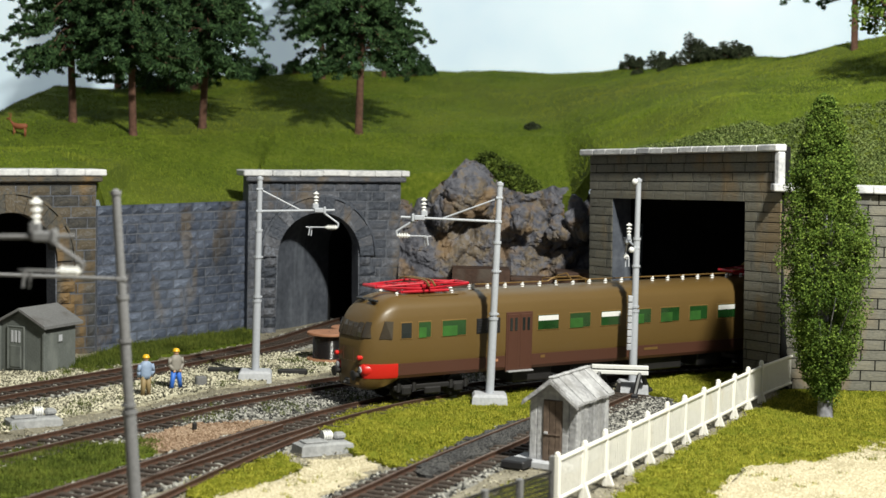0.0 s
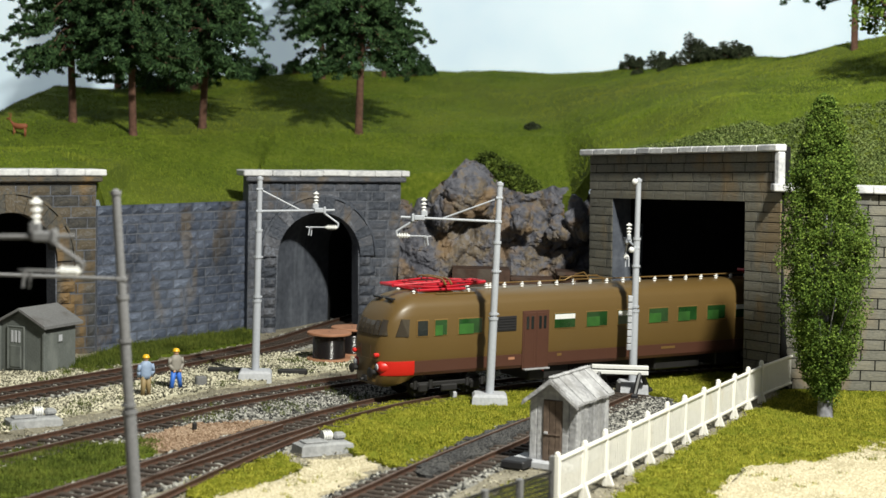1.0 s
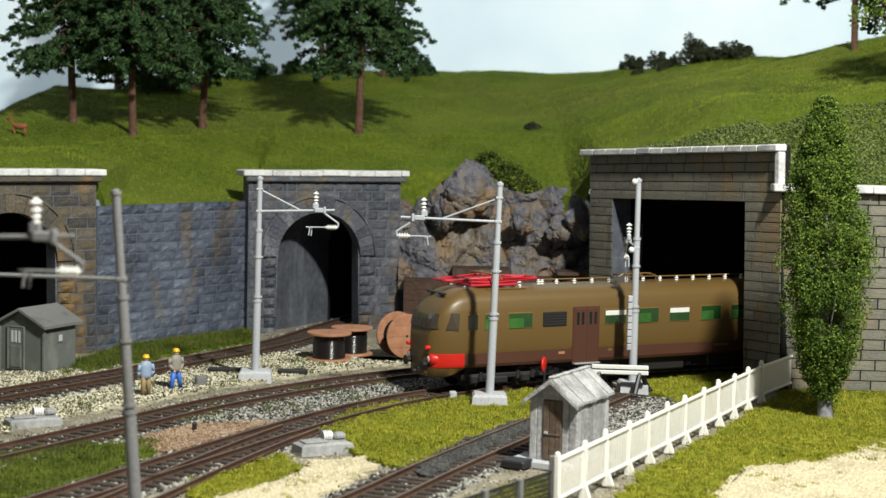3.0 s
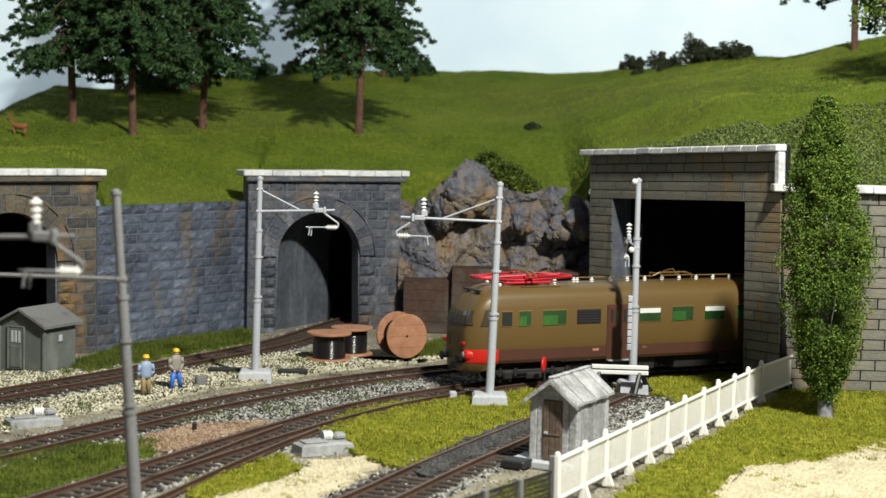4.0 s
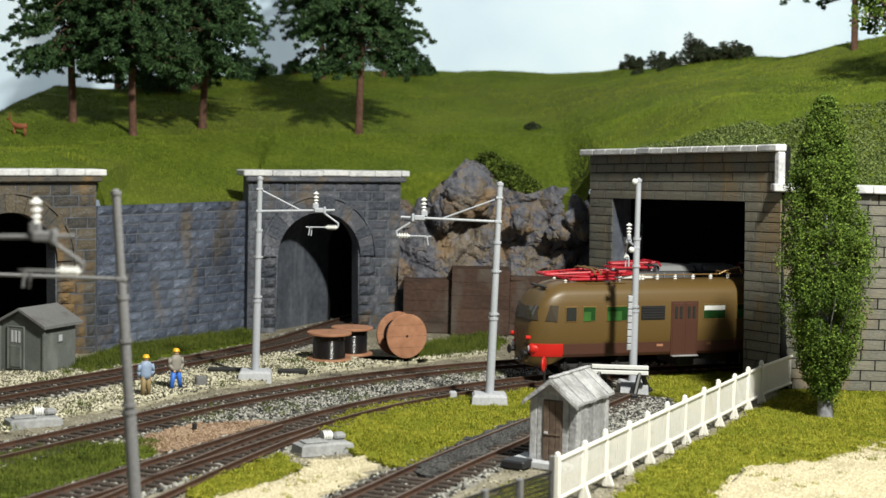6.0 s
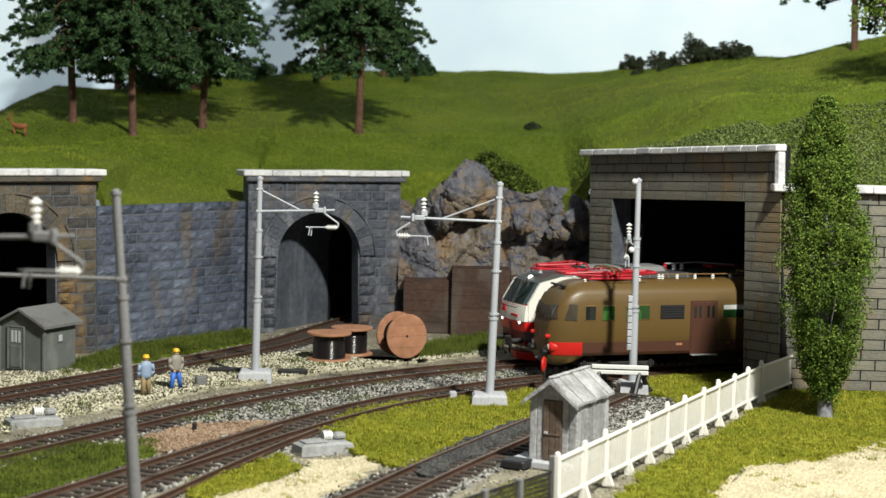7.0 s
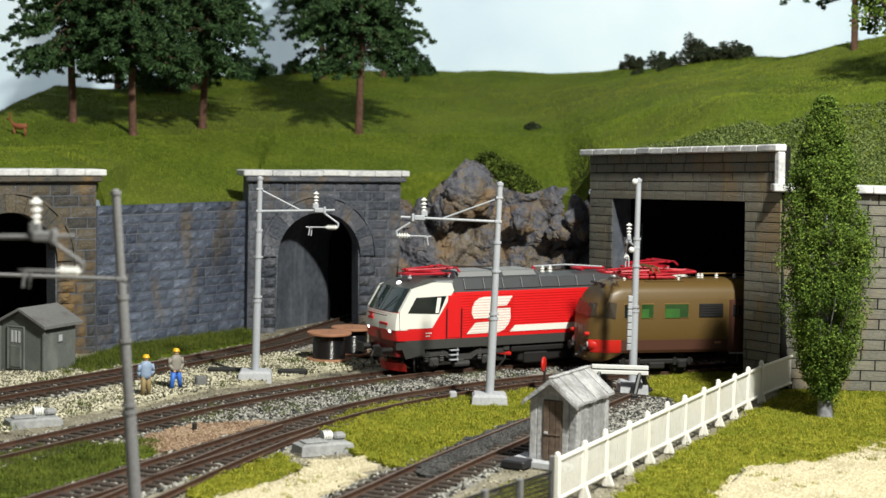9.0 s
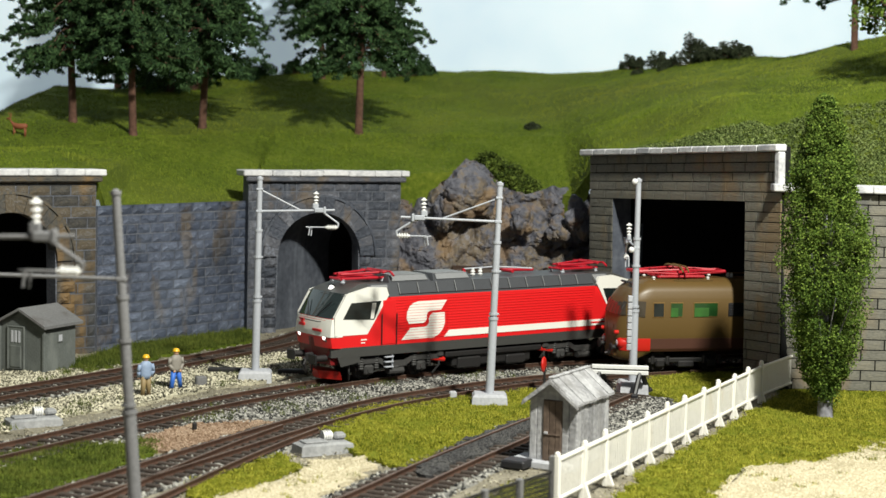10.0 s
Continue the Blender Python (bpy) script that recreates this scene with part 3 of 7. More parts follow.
def build_track(name, ctrl, label, s0, s1, sleepers=True, wide=3.4, stone_mat=None, density=58):
    pts, hd = curve_points(ctrl, 0.5)
    keep = (pts[:, 1] > s0) & (pts[:, 1] < s1)
    pts, hd = pts[keep], hd[keep]
    nx, ny = -np.sin(hd), np.cos(hd)
    top = thing(name, Matrix(), label, "railway track", "railway tracks")
    for side in (-1, 1):
        rings, cap = [], []
        prof = [(-0.10, 0.10), (0.10, 0.10), (0.03, 0.14), (0.03, 0.23), (0.055, 0.245), (0.055, 0.298), (-0.055, 0.298), (-0.055, 0.245), (-0.03, 0.23), (-0.03, 0.14)]
        for (x, y), a, b in zip(pts, nx, ny):
            rings.append([(x + a * (side * 0.825 + o), y + b * (side * 0.825 + o), z) for o, z in prof])
            cap.append([(x + a * (side * 0.825 + o), y + b * (side * 0.825 + o), z) for o, z in ((-0.05, 0.297), (0.05, 0.297), (0.045, 0.305), (-0.045, 0.305))])
        rail = part("rail", Geo().loft(rings), RUST, top)
        part("rail_head", Geo().loft(cap), RAILTOP, rail, "worn shiny running surface")
    if sleepers:
        me = mesh_of("sleeper", Geo().box((0, 0, 0), (0.30, 3.0, 0.16), 0.03), SLEEPER)
        sp, sh = curve_points(ctrl, 0.66)
        k = 0
        for (x, y), a in zip(sp, sh):
            if s0 < y < s1 and k < 160:
                part("sleeper", me, SLEEPER, top, m=at(x + rng.uniform(-.03, .03), y, 0.055, math.degrees(a) + rng.uniform(-1.5, 1.5)))
                k += 1
    if stone_mat is not None:
        n = int(len(pts) * 0.5 * wide * density)
        i = nrng.integers(0, len(pts), n)
        o = (nrng.random(n) - 0.5) * wide
        t = (nrng.random(n) - 0.5) * 0.6
        b = np.column_stack([pts[i, 0] + nx[i] * o + np.cos(hd[i]) * t, pts[i, 1] + ny[i] * o + np.sin(hd[i]) * t, 0.05 + 0.05 * nrng.random(n) - 0.06 * (np.abs(o) > wide * 0.42) - 0.055 * (np.abs(o) < 1.55)])
        stones("track_ballast", b, 0.08, stone_mat, "grey ballast chips along the track", "ballast")
        g = Geo()
        rings = []
        for (x, y), a, c in zip(pts, nx, ny):
            rings.append([(x + a * q * wide / 2, y + c * q * wide / 2, z) for q, z in ((-1.1, -0.1), (-0.9, 0.02), (0.9, 0.02), (1.1, -0.1))])
        tagged(part("ballast_bed", g.loft(rings), stone_mat), "grey ballast bed under the track", "ballast", kind="structure")
    return top


build_track("track", LINE_1, "rusty rails on brown sleepers, leading into the arched stone tunnel", 60, 112, stone_mat=BALLAST, wide=3.6)
build_track("track", LINE_2, "rusty curved rails on brown sleepers, used by the red locomotive", 50, 98, stone_mat=BALLAST, wide=4.0)
build_track("track", LINE_3, "rusty curved rails on brown sleepers, used by the brown railcar", 46, 94, stone_mat=BALLAST, wide=3.6)
build_track("track", LINE_4, "rusty rails of a short siding ending at a buffer stop", 44, 79.8, stone_mat=BALLAST, wide=3.8)
build_track("track", LINE_5, "rusty rails of a turnout branch joining the curved track", 46, 68.3, sleepers=False)


# ---- hill ----
HILL_X = (-60, -33.5, -30, -24.5, -19.3, -18.9, -12.3, -11.6, -2.2, 1.4, 5, 8.2, 9.4, 13, 16.6, 17.3, 18.2, 25, 30, 40, 60)
HILL_FRONT_Y = (60, 78, 81.5, 87.2, 91.1, 91.5, 101.6, 101.9, 106, 107.5, 107.5, 105, 99.5, 92.3, 84.6, 83.4, 83.2, 83, 82.5, 82, 80)
HILL_FRONT_Z = (8.5, 9.2, 9.3, 9.8, 9.6, 8.0, 8.0, 9.7, 9.8, 10.0, 8.8, 8.6, 11.2, 11.6, 12.0, 11.7, 10.4, 10.2, 10.2, 10.2, 10)
HILL_MID_Y = (90, 95, 98, 103, 112, 112.5, 116, 116, 117, 118, 117, 116, 114, 108, 101, 100.6, 100, 98, 98, 98, 98)
HILL_MID_Z = (9.0, 10.8, 11.2, 11.2, 11.75, 11.8, 12.5, 12.5, 12.4, 12.5, 12.3, 12.5, 13.1, 14.1, 15.0, 15.1, 15.2, 15.6, 16.2, 17, 18)
HILL_TOP_Y = (120, 122, 126, 131, 138, 138, 142, 142, 145, 145, 145, 145, 144, 142, 138, 136, 134, 122, 116, 118, 120)
HILL_TOP_Z = (9, 12.0, 15.3, 15.4, 16.6, 16.7, 17.2, 17.3, 17.7, 17.8, 17.8, 17.8, 17.8, 17.8, 18.0, 18.1, 18.2, 18.7, 19.6, 22, 24)


def hill_point(x, v):
    """A point of the hill: v runs from the front edge (0) over the terrace (1) to the crest (2) and down behind (3)."""
    y = [np.interp(x, HILL_X, a) for a in (HILL_FRONT_Y, HILL_MID_Y, HILL_TOP_Y)]
    z = [np.interp(x, HILL_X, a) for a in (HILL_FRONT_Z, HILL_MID_Z, HILL_TOP_Z)]
    y.append(153.0)
    z.append(z[2] - 2.5)
    k = min(2, int(v))
    t = v - k
    e = (t, math.sin(t * math.pi / 2) * 0.12 + t * 0.88, t)[k]
    if k == 0:
        e = 0.6 * t + 0.4 * t * t * (3 - 2 * t)
    zz = z[k] + (z[k + 1] - z[k]) * e
    yy = y[k] + (y[k + 1] - y[k]) * t
    bump = 0.35 * noise.noise((x * 0.16, yy * 0.16, 2.2)) + 0.12 * noise.noise((x * 0.6, yy * 0.6, 7.7))
    return x, yy, zz + bump * min(1, v * 3)


def build_hill():
    xs = np.unique(np.concatenate([np.arange(-60, 60.1, 1.0), HILL_X]))
    vs = np.concatenate([np.linspace(0, 1, 22), np.linspace(1, 2, 24)[1:], [2.3, 3]])
    g = Geo().loft([[hill_point(x, v) for x in xs] for v in vs], closed=False)
    # the front edge turns down behind the walls
    g.loft([[hill_point(x, 0) for x in xs], [(x, hill_point(x, 0)[1] + 0.4, -0.5 if abs(x) > 26 else hill_point(x, 0)[2] - (4.0 if -2.4 < x < 8.4 else 1.2)) for x in xs]], closed=False)
    tagged(part("hillside", g, TURF, smooth=60), "grassy green hillside rising behind the tunnel walls", "hill", kind="structure")
    n = 230000
    bx = nrng.uniform(-34, 36, n)
    bv = nrng.random(n) ** 0.9 * 2.02
    pts = np.array([hill_point(x, v) for x, v in zip(bx, bv)])
    blades("hill_grass", pts - np.array([0, 0, 0.03]), 0.15, 0.045, BLADES, "short green static grass covering the hillside", "grass", 0.95)


build_hill()


# ---- backdrop ----
def build_backdrop():
    mat = material("painted_sky_board", ((0.46, 0.60, 0.74), (0.66, 0.77, 0.85), (0.86, 0.90, 0.93)), 0.95, grain=9, coarse=3.5, bump=0.0, spec=0.0, mix=0.35)
    b = mat.node_tree.nodes["Principled BSDF"]
    ramp = next(n for n in mat.node_tree.nodes if n.type == "VALTORGB")
    mat.node_tree.links.new(ramp.outputs[0], b.inputs["Emission Color"])
    # added glow stands in for other room lights falling on the board
    b.inputs["Emission Strength"].default_value = 0.40
    g = Geo().loft([[(x, 154 - 0.0016 * x * x, z) for x in np.linspace(-110, 110, 40)] for z in (-1, 40, 110)], closed=False)
    g.loft([[(x, 155.5 - 0.0016 * x * x, z) for x in np.linspace(-110, 110, 40)] for z in (-1, 40, 110)], closed=False)
    tagged(part("backdrop", g, mat, smooth=60), "painted pale blue cloudy sky board with an added soft glow", "backdrop", kind="structure")


build_backdrop()


# ---- stone walls ----
def rough_block(name, mat, seed, relief=1.0):
    """A unit block with an uneven front face (towards -y), to be scaled."""
    r = random.Random(seed)
    g = Geo()
    nx, nz = 4, 3
    front = []
    for k in range(nz + 1):
        for i in range(nx + 1):
            edge = i in (0, nx) or k in (0, nz)
            x = -0.5 + i / nx + (0 if i in (0, nx) else r.uniform(-.05, .05))
            z = -0.5 + k / nz + (0 if k in (0, nz) else r.uniform(-.06, .06))
            front.append((x * (0.985 if edge else 1), (0.0 if edge else (-0.35 - r.uniform(0, 0.75)) * relief), z * (0.97 if edge else 1)))
    n = len(front)
    vs = front + [(-0.5, 1.6, -0.5), (0.5, 1.6, -0.5), (0.5, 1.6, 0.5), (-0.5, 1.6, 0.5)]
    fs = [(k * (nx + 1) + i, k * (nx + 1) + i + 1, (k + 1) * (nx + 1) + i + 1, (k + 1) * (nx + 1) + i) for k in range(nz) for i in range(nx)]
    low, up = list(range(nx + 1)), [nz * (nx + 1) + i for i in range(nx + 1)]
    lf, rt = [k * (nx + 1) for k in range(nz + 1)], [k * (nx + 1) + nx for k in range(nz + 1)]
    fs += [tuple(low + [n + 1, n]), tuple(list(reversed(up)) + [n + 3, n + 2]), tuple(list(reversed(lf)) + [n, n + 3]), tuple(rt + [n + 2, n + 1])]
    g.add(vs, fs)
    return mesh_of(name, g, mat)


def courses(parent, meshes, name, x0, x1, z0, z1, course, length, keep, gap=0.05, proud=0.065, jitter=0.35):
    """Courses of blocks over a wall's face; keep(x, z, w) says where a block may lie."""
    z = z0
    row = 0
    while z < z1 - 0.05:
        h = min(course, z1 - z)
        x = x0 - (length * 0.5 if row % 2 else 0)
        while x < x1 - 0.02:
            w = length * rng.uniform(1 - jitter, 1 + jitter)
            a, b = max(x, x0), min(x + w, x1)
            if x1 - b < 0.3:
                b = x1
                w = b - x
            for lo, hi in keep(a, b, z, z + h):
                if hi - lo > 0.12:
                    s = Matrix.Diagonal(((hi - lo - gap), proud * rng.uniform(0.75, 1.3), h - gap, 1))
                    ob = part(name, rng.choice(meshes), None, parent, m=Matrix.Translation(Vector(((lo + hi) / 2, 0, z + h / 2)) * CM) @ s)
            x += w
        z += h
        row += 1


def wall_frame(left, right):
    """The pose of a wall that runs from left to right, its front towards the viewer's side (-y of its own)."""
    d = Vector(right) - Vector(left)
    return at(left[0], left[1], 0, math.degrees(math.atan2(d.y, d.x))), d.length


def coping(parent, x0, x1, z, depth, thick, mat, each=1.2, front=-0.35, slope=0.0):
    x = x0
    while x < x1 - 0.01:
        w = min(each * rng.uniform(0.85, 1.15), x1 - x)
        if x1 - x - w < 0.4:
            w = x1 - x
        part("coping_stone", Geo().box((x + w / 2, front + depth / 2, z + thick / 2 + rng.uniform(-.02, .02)), (w - 0.02, depth, thick), 0.06), mat, parent, "whitish coping stone")
        x += w


def arch_portal(name, left, right, top_z, centre, half, spring, label, axis_turn, far, blocks, stone):
    m, width = wall_frame(left, right)
    ob = thing(name, m, label, "tunnel portal", kind="structure")
    band = 0.9

    def soffit(x):
        d = abs(x - centre)
        return -1.0 if d >= half else spring + math.sqrt(half * half - d * d)

    xs = sorted(set([0.0, width, centre - half - 0.001, centre + half + 0.001] + list(np.linspace(centre - half, centre + half, 49))))
    g = Geo()
    rings = []
    for x in xs:
        zl = soffit(x)
        rings.append([(x, 0.025, zl), (x, 0.025, top_z), (x, 1.2, top_z), (x, 1.2, zl)])
    part("masonry_core", g.loft(rings), MORTAR, ob)

    def keep(a, b, z, z2):
        r = half + band
        zm = (z + z2) / 2
        if zm < spring:
            cut = half + (0.75 if int(zm / 0.6) % 2 else 1.05)
        elif zm < spring + r:
            cut = math.sqrt(max(0, r * r - (zm - spring) ** 2))
        else:
            return [(a, b)]
        lo, hi = centre - cut, centre + cut
        out = []
        if a < lo:
            out.append((a, min(b, lo)))
        if b > hi:
            out.append((max(a, hi), b))
        return out

    courses(ob, blocks, "stone", 0, width, -0.3, top_z - 0.55, 0.6, 1.12, keep)
    # jamb stones and the ring of wedge stones
    for side in (-1, 1):
        z = -0.3
        k = 0
        while z < spring - 0.02:
            hh = min(0.62, spring - z)
            wd = 0.75 if int((z + 0.3) / 0.6) % 2 else 1.05
            part("jamb_stone", rng.choice(blocks), None, ob, m=Matrix.Translation(Vector((centre + side * (half + wd / 2 - 0.02), -0.06, z + hh / 2)) * CM) @ Matrix.Diagonal((wd, 0.16, hh - 0.05, 1)))
            z += hh
    n = 17
    for i in range(n):
        a0, a1 = math.pi * (i + 0.018) / n, math.pi * (i + 0.982) / n
        ri, ro = half - 0.05, half + band * rng.uniform(0.94, 1.04)
        o = [(centre + r * math.cos(a), spring + r * math.sin(a)) for r, a in ((ri, a0), (ro, a0), (ro, (a0 + a1) / 2), (ro, a1), (ri, a1), (ri, (a0 + a1) / 2))]
        part("wedge_stone", Geo().prism(o, "y", -0.16 - rng.uniform(0, 0.06), 0.9), stone, ob, "wedge-shaped arch stone")
    arc = [[(centre + r * math.cos(a), y, spring + r * math.sin(a)) for r, y in ((half + band * 1.03, -0.2), (half + band * 1.03 + 0.14, -0.16), (half + band * 1.03 + 0.14, 0.2), (half + band * 1.03, 0.2))] for a in np.linspace(0, math.pi, 41)]
    part("hood_mould", Geo().loft(arc), stone, ob, "thin worn grey moulding round the arch")
    part("string_course", Geo().box((width / 2, -0.05, top_z - 0.38), (width + 0.5, 0.55, 0.34), 0.07), stone, ob, "projecting grey stone string course")
    coping(ob, -0.45, width + 0.45, top_z - 0.2, 1.7, 0.36, CAPSTONE, 1.6, -0.42)
    # the lining of the tube behind the arch
    dx, dy = math.cos(radians(axis_turn)), math.sin(radians(axis_turn))
    outline = [(centre - half, -0.5)] + [(centre + half * math.cos(a), spring + half * math.sin(a)) for a in np.linspace(math.pi, 0, 25)] + [(centre + half, -0.5)]
    rings = [[(x + dx * t, 1.0 + dy * t, z) for x, z in outline] for t in np.linspace(0, far, 8)]
    part("lining", Geo().loft(rings, closed=False), LINING, ob, "blue-grey plastered tunnel lining", smooth=40)
    # closed tube end in near-black, the tunnel's darkness painted into its colour
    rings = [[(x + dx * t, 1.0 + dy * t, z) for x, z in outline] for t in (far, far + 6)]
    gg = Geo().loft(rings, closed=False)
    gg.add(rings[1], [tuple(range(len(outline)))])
    part("dark_end", gg, SHADE_JOINT_BLACK, ob, "unlit depth of the tunnel")
    return ob


PORTAL_BLOCKS = [rough_block("stone", STONE, s) for s in range(5)]
WEST_BLOCKS = [rough_block("stone", WESTSTONE, 60 + s) for s in range(5)]
WALL_BLOCKS = [rough_block("wall_stone", WALLSTONE, 20 + s) for s in range(5)]
ASHLAR_BLOCKS = [rough_block("ashlar_block", ASHLAR, 40 + s, 0.35) for s in range(3)]

arch_portal("tunnel_portal_mid", (-11.9, 99.8), (-2.75, 103.8), 9.85, 4.55, 2.75, 4.7, "grey stone tunnel portal with a round arch and whitish coping", 40, 7, PORTAL_BLOCKS, STONE)
arch_portal("tunnel_portal_west", (-27.4, 83.8), (-19.15, 90.2), 10.0, 5.4, 2.75, 5.15, "grey-brown stone tunnel portal with a round arch and whitish coping", 60, 7, WEST_BLOCKS, WESTSTONE)


def build_retaining_wall():
    m, width = wall_frame((-19.2, 90.75), (-12.0, 100.6))
    ob = thing("retaining_wall", m, "blue-grey stone block retaining wall between the two arched portals", "retaining wall", kind="structure")
    part("masonry_core", Geo().box((width / 2, 0.525, 3.7), (width, 1.0, 8.4), 0), MORTAR, ob)
    courses(ob, WALL_BLOCKS, "wall_stone", 0, width, -0.3, 7.5, 0.56, 1.15, lambda a, b, z, z2: [(a, b)], 0.05, 0.06, 0.3)
    courses(ob, WALL_BLOCKS, "coping_block", 0, width, 7.54, 8.1, 0.56, 1.2, lambda a, b, z, z2: [(a, b)], 0.04, 0.10, 0.15)


build_retaining_wall()


def build_flat_portal():
    left, right = (8.9, 98.3), (17.0, 81.6)
    m, width = wall_frame(left, right)
    m = m @ pose(0, 0, 0, 0, -2.2, 0)
    ob = thing("tunnel_portal_east", m, "olive-grey ashlar portal with a wide square opening and white coping", "tunnel portal", kind="structure")
    o0, o1, beam, top = 2.6, 15.55, 9.0, 11.35
    core = Geo()
    core.box((o0 / 2, 0.7, 4.0), (o0, 1.2, 11), 0).box(((o1 + width) / 2, 0.7, 4.0), (width - o1, 1.2, 11), 0).box((width / 2, 0.33, (beam + top) / 2 + 0.2), (width, 0.46, top - beam + 0.1), 0)
    part("masonry_core", core, SHADE_JOINT_BLACK, ob)

    def keep(a, b, z, z2):
        if (z + z2) / 2 > beam:
            return [(a, b)]
        out = []
        if a < o0:
            out.append((a, min(b, o0)))
        if b > o1:
            out.append((max(a, o1), b))
        return out

    courses(ob, ASHLAR_BLOCKS, "ashlar_block", 0, width, -1.36, top, 0.508, 1.75, keep, 0.045, 0.04, 0.2)
    coping(ob, -0.55, width + 0.12, top, 0.68, 0.36, CAPSTONE, 1.5, -0.42)
    part("coping_return", Geo().box((width - 0.05, -0.05, top - 0.88), (0.4, 0.42, 1.72), 0.06), CAPSTONE, ob, "white upright coping return")
    for s, t in ((o0, -1), (o1, 1)):
        part("reveal", Geo().box((s + t * 0.02, 0.66, 3.9), (0.06, 1.24, 10.2), 0), LINING, ob, "blue-grey plastered opening edge")
    # wing wall to the east, lower, with its own coping
    m2, w2 = wall_frame((17.0, 81.9), (30.0, 81.2))
    wing = thing("wing_wall", m2, "olive-grey ashlar wing wall with white coping behind the poplar", "retaining wall", kind="structure")
    part("masonry_core", Geo().box((w2 / 2, 0.7, 4.5), (w2, 1.2, 11), 0), SHADE_JOINT_BLACK, wing)
    courses(wing, ASHLAR_BLOCKS, "ashlar_block", 0, w2, -0.4, 10.0, 0.52, 1.35, lambda a, b, z, z2: [(a, b)], 0.05, 0.045, 0.25)
    coping(wing, -0.6, w2, 10.05, 1.7, 0.4, CAPSTONE, 1.6, -0.42)
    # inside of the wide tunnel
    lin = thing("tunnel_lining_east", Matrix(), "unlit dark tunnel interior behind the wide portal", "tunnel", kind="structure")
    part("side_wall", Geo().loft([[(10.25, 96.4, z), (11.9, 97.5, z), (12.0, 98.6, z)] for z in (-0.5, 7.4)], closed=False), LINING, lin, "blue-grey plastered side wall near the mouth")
    # deep walls, roof and end are near-black: the tunnel's shade is their colour
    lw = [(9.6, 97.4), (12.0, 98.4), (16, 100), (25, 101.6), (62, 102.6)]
    part("deep_wall", Geo().loft([[(x, y, z) for x, y in lw] for z in (-0.5, 10.4)], closed=False), SHADE_JOINT_BLACK, lin)
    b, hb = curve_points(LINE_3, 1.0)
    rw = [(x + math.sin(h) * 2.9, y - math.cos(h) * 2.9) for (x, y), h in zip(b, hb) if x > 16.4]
    part("deep_wall", Geo().loft([[(x, y, z) for x, y in rw] for z in (-0.5, 10.2)], closed=False), SHADE_JOINT_BLACK, lin)
    part("tunnel_roof", Geo().prism([(9.3, 97.8), (16.6, 82.6), (26, 85), (70, 88), (70, 103), (25, 101), (12, 99)], "z", 10.0, 10.15), SHADE_JOINT_BLACK, lin)
    part("end_wall", Geo().box((62, 95, 5), (0.4, 20, 12), 0), SHADE_JOINT_BLACK, lin)


build_flat_portal()


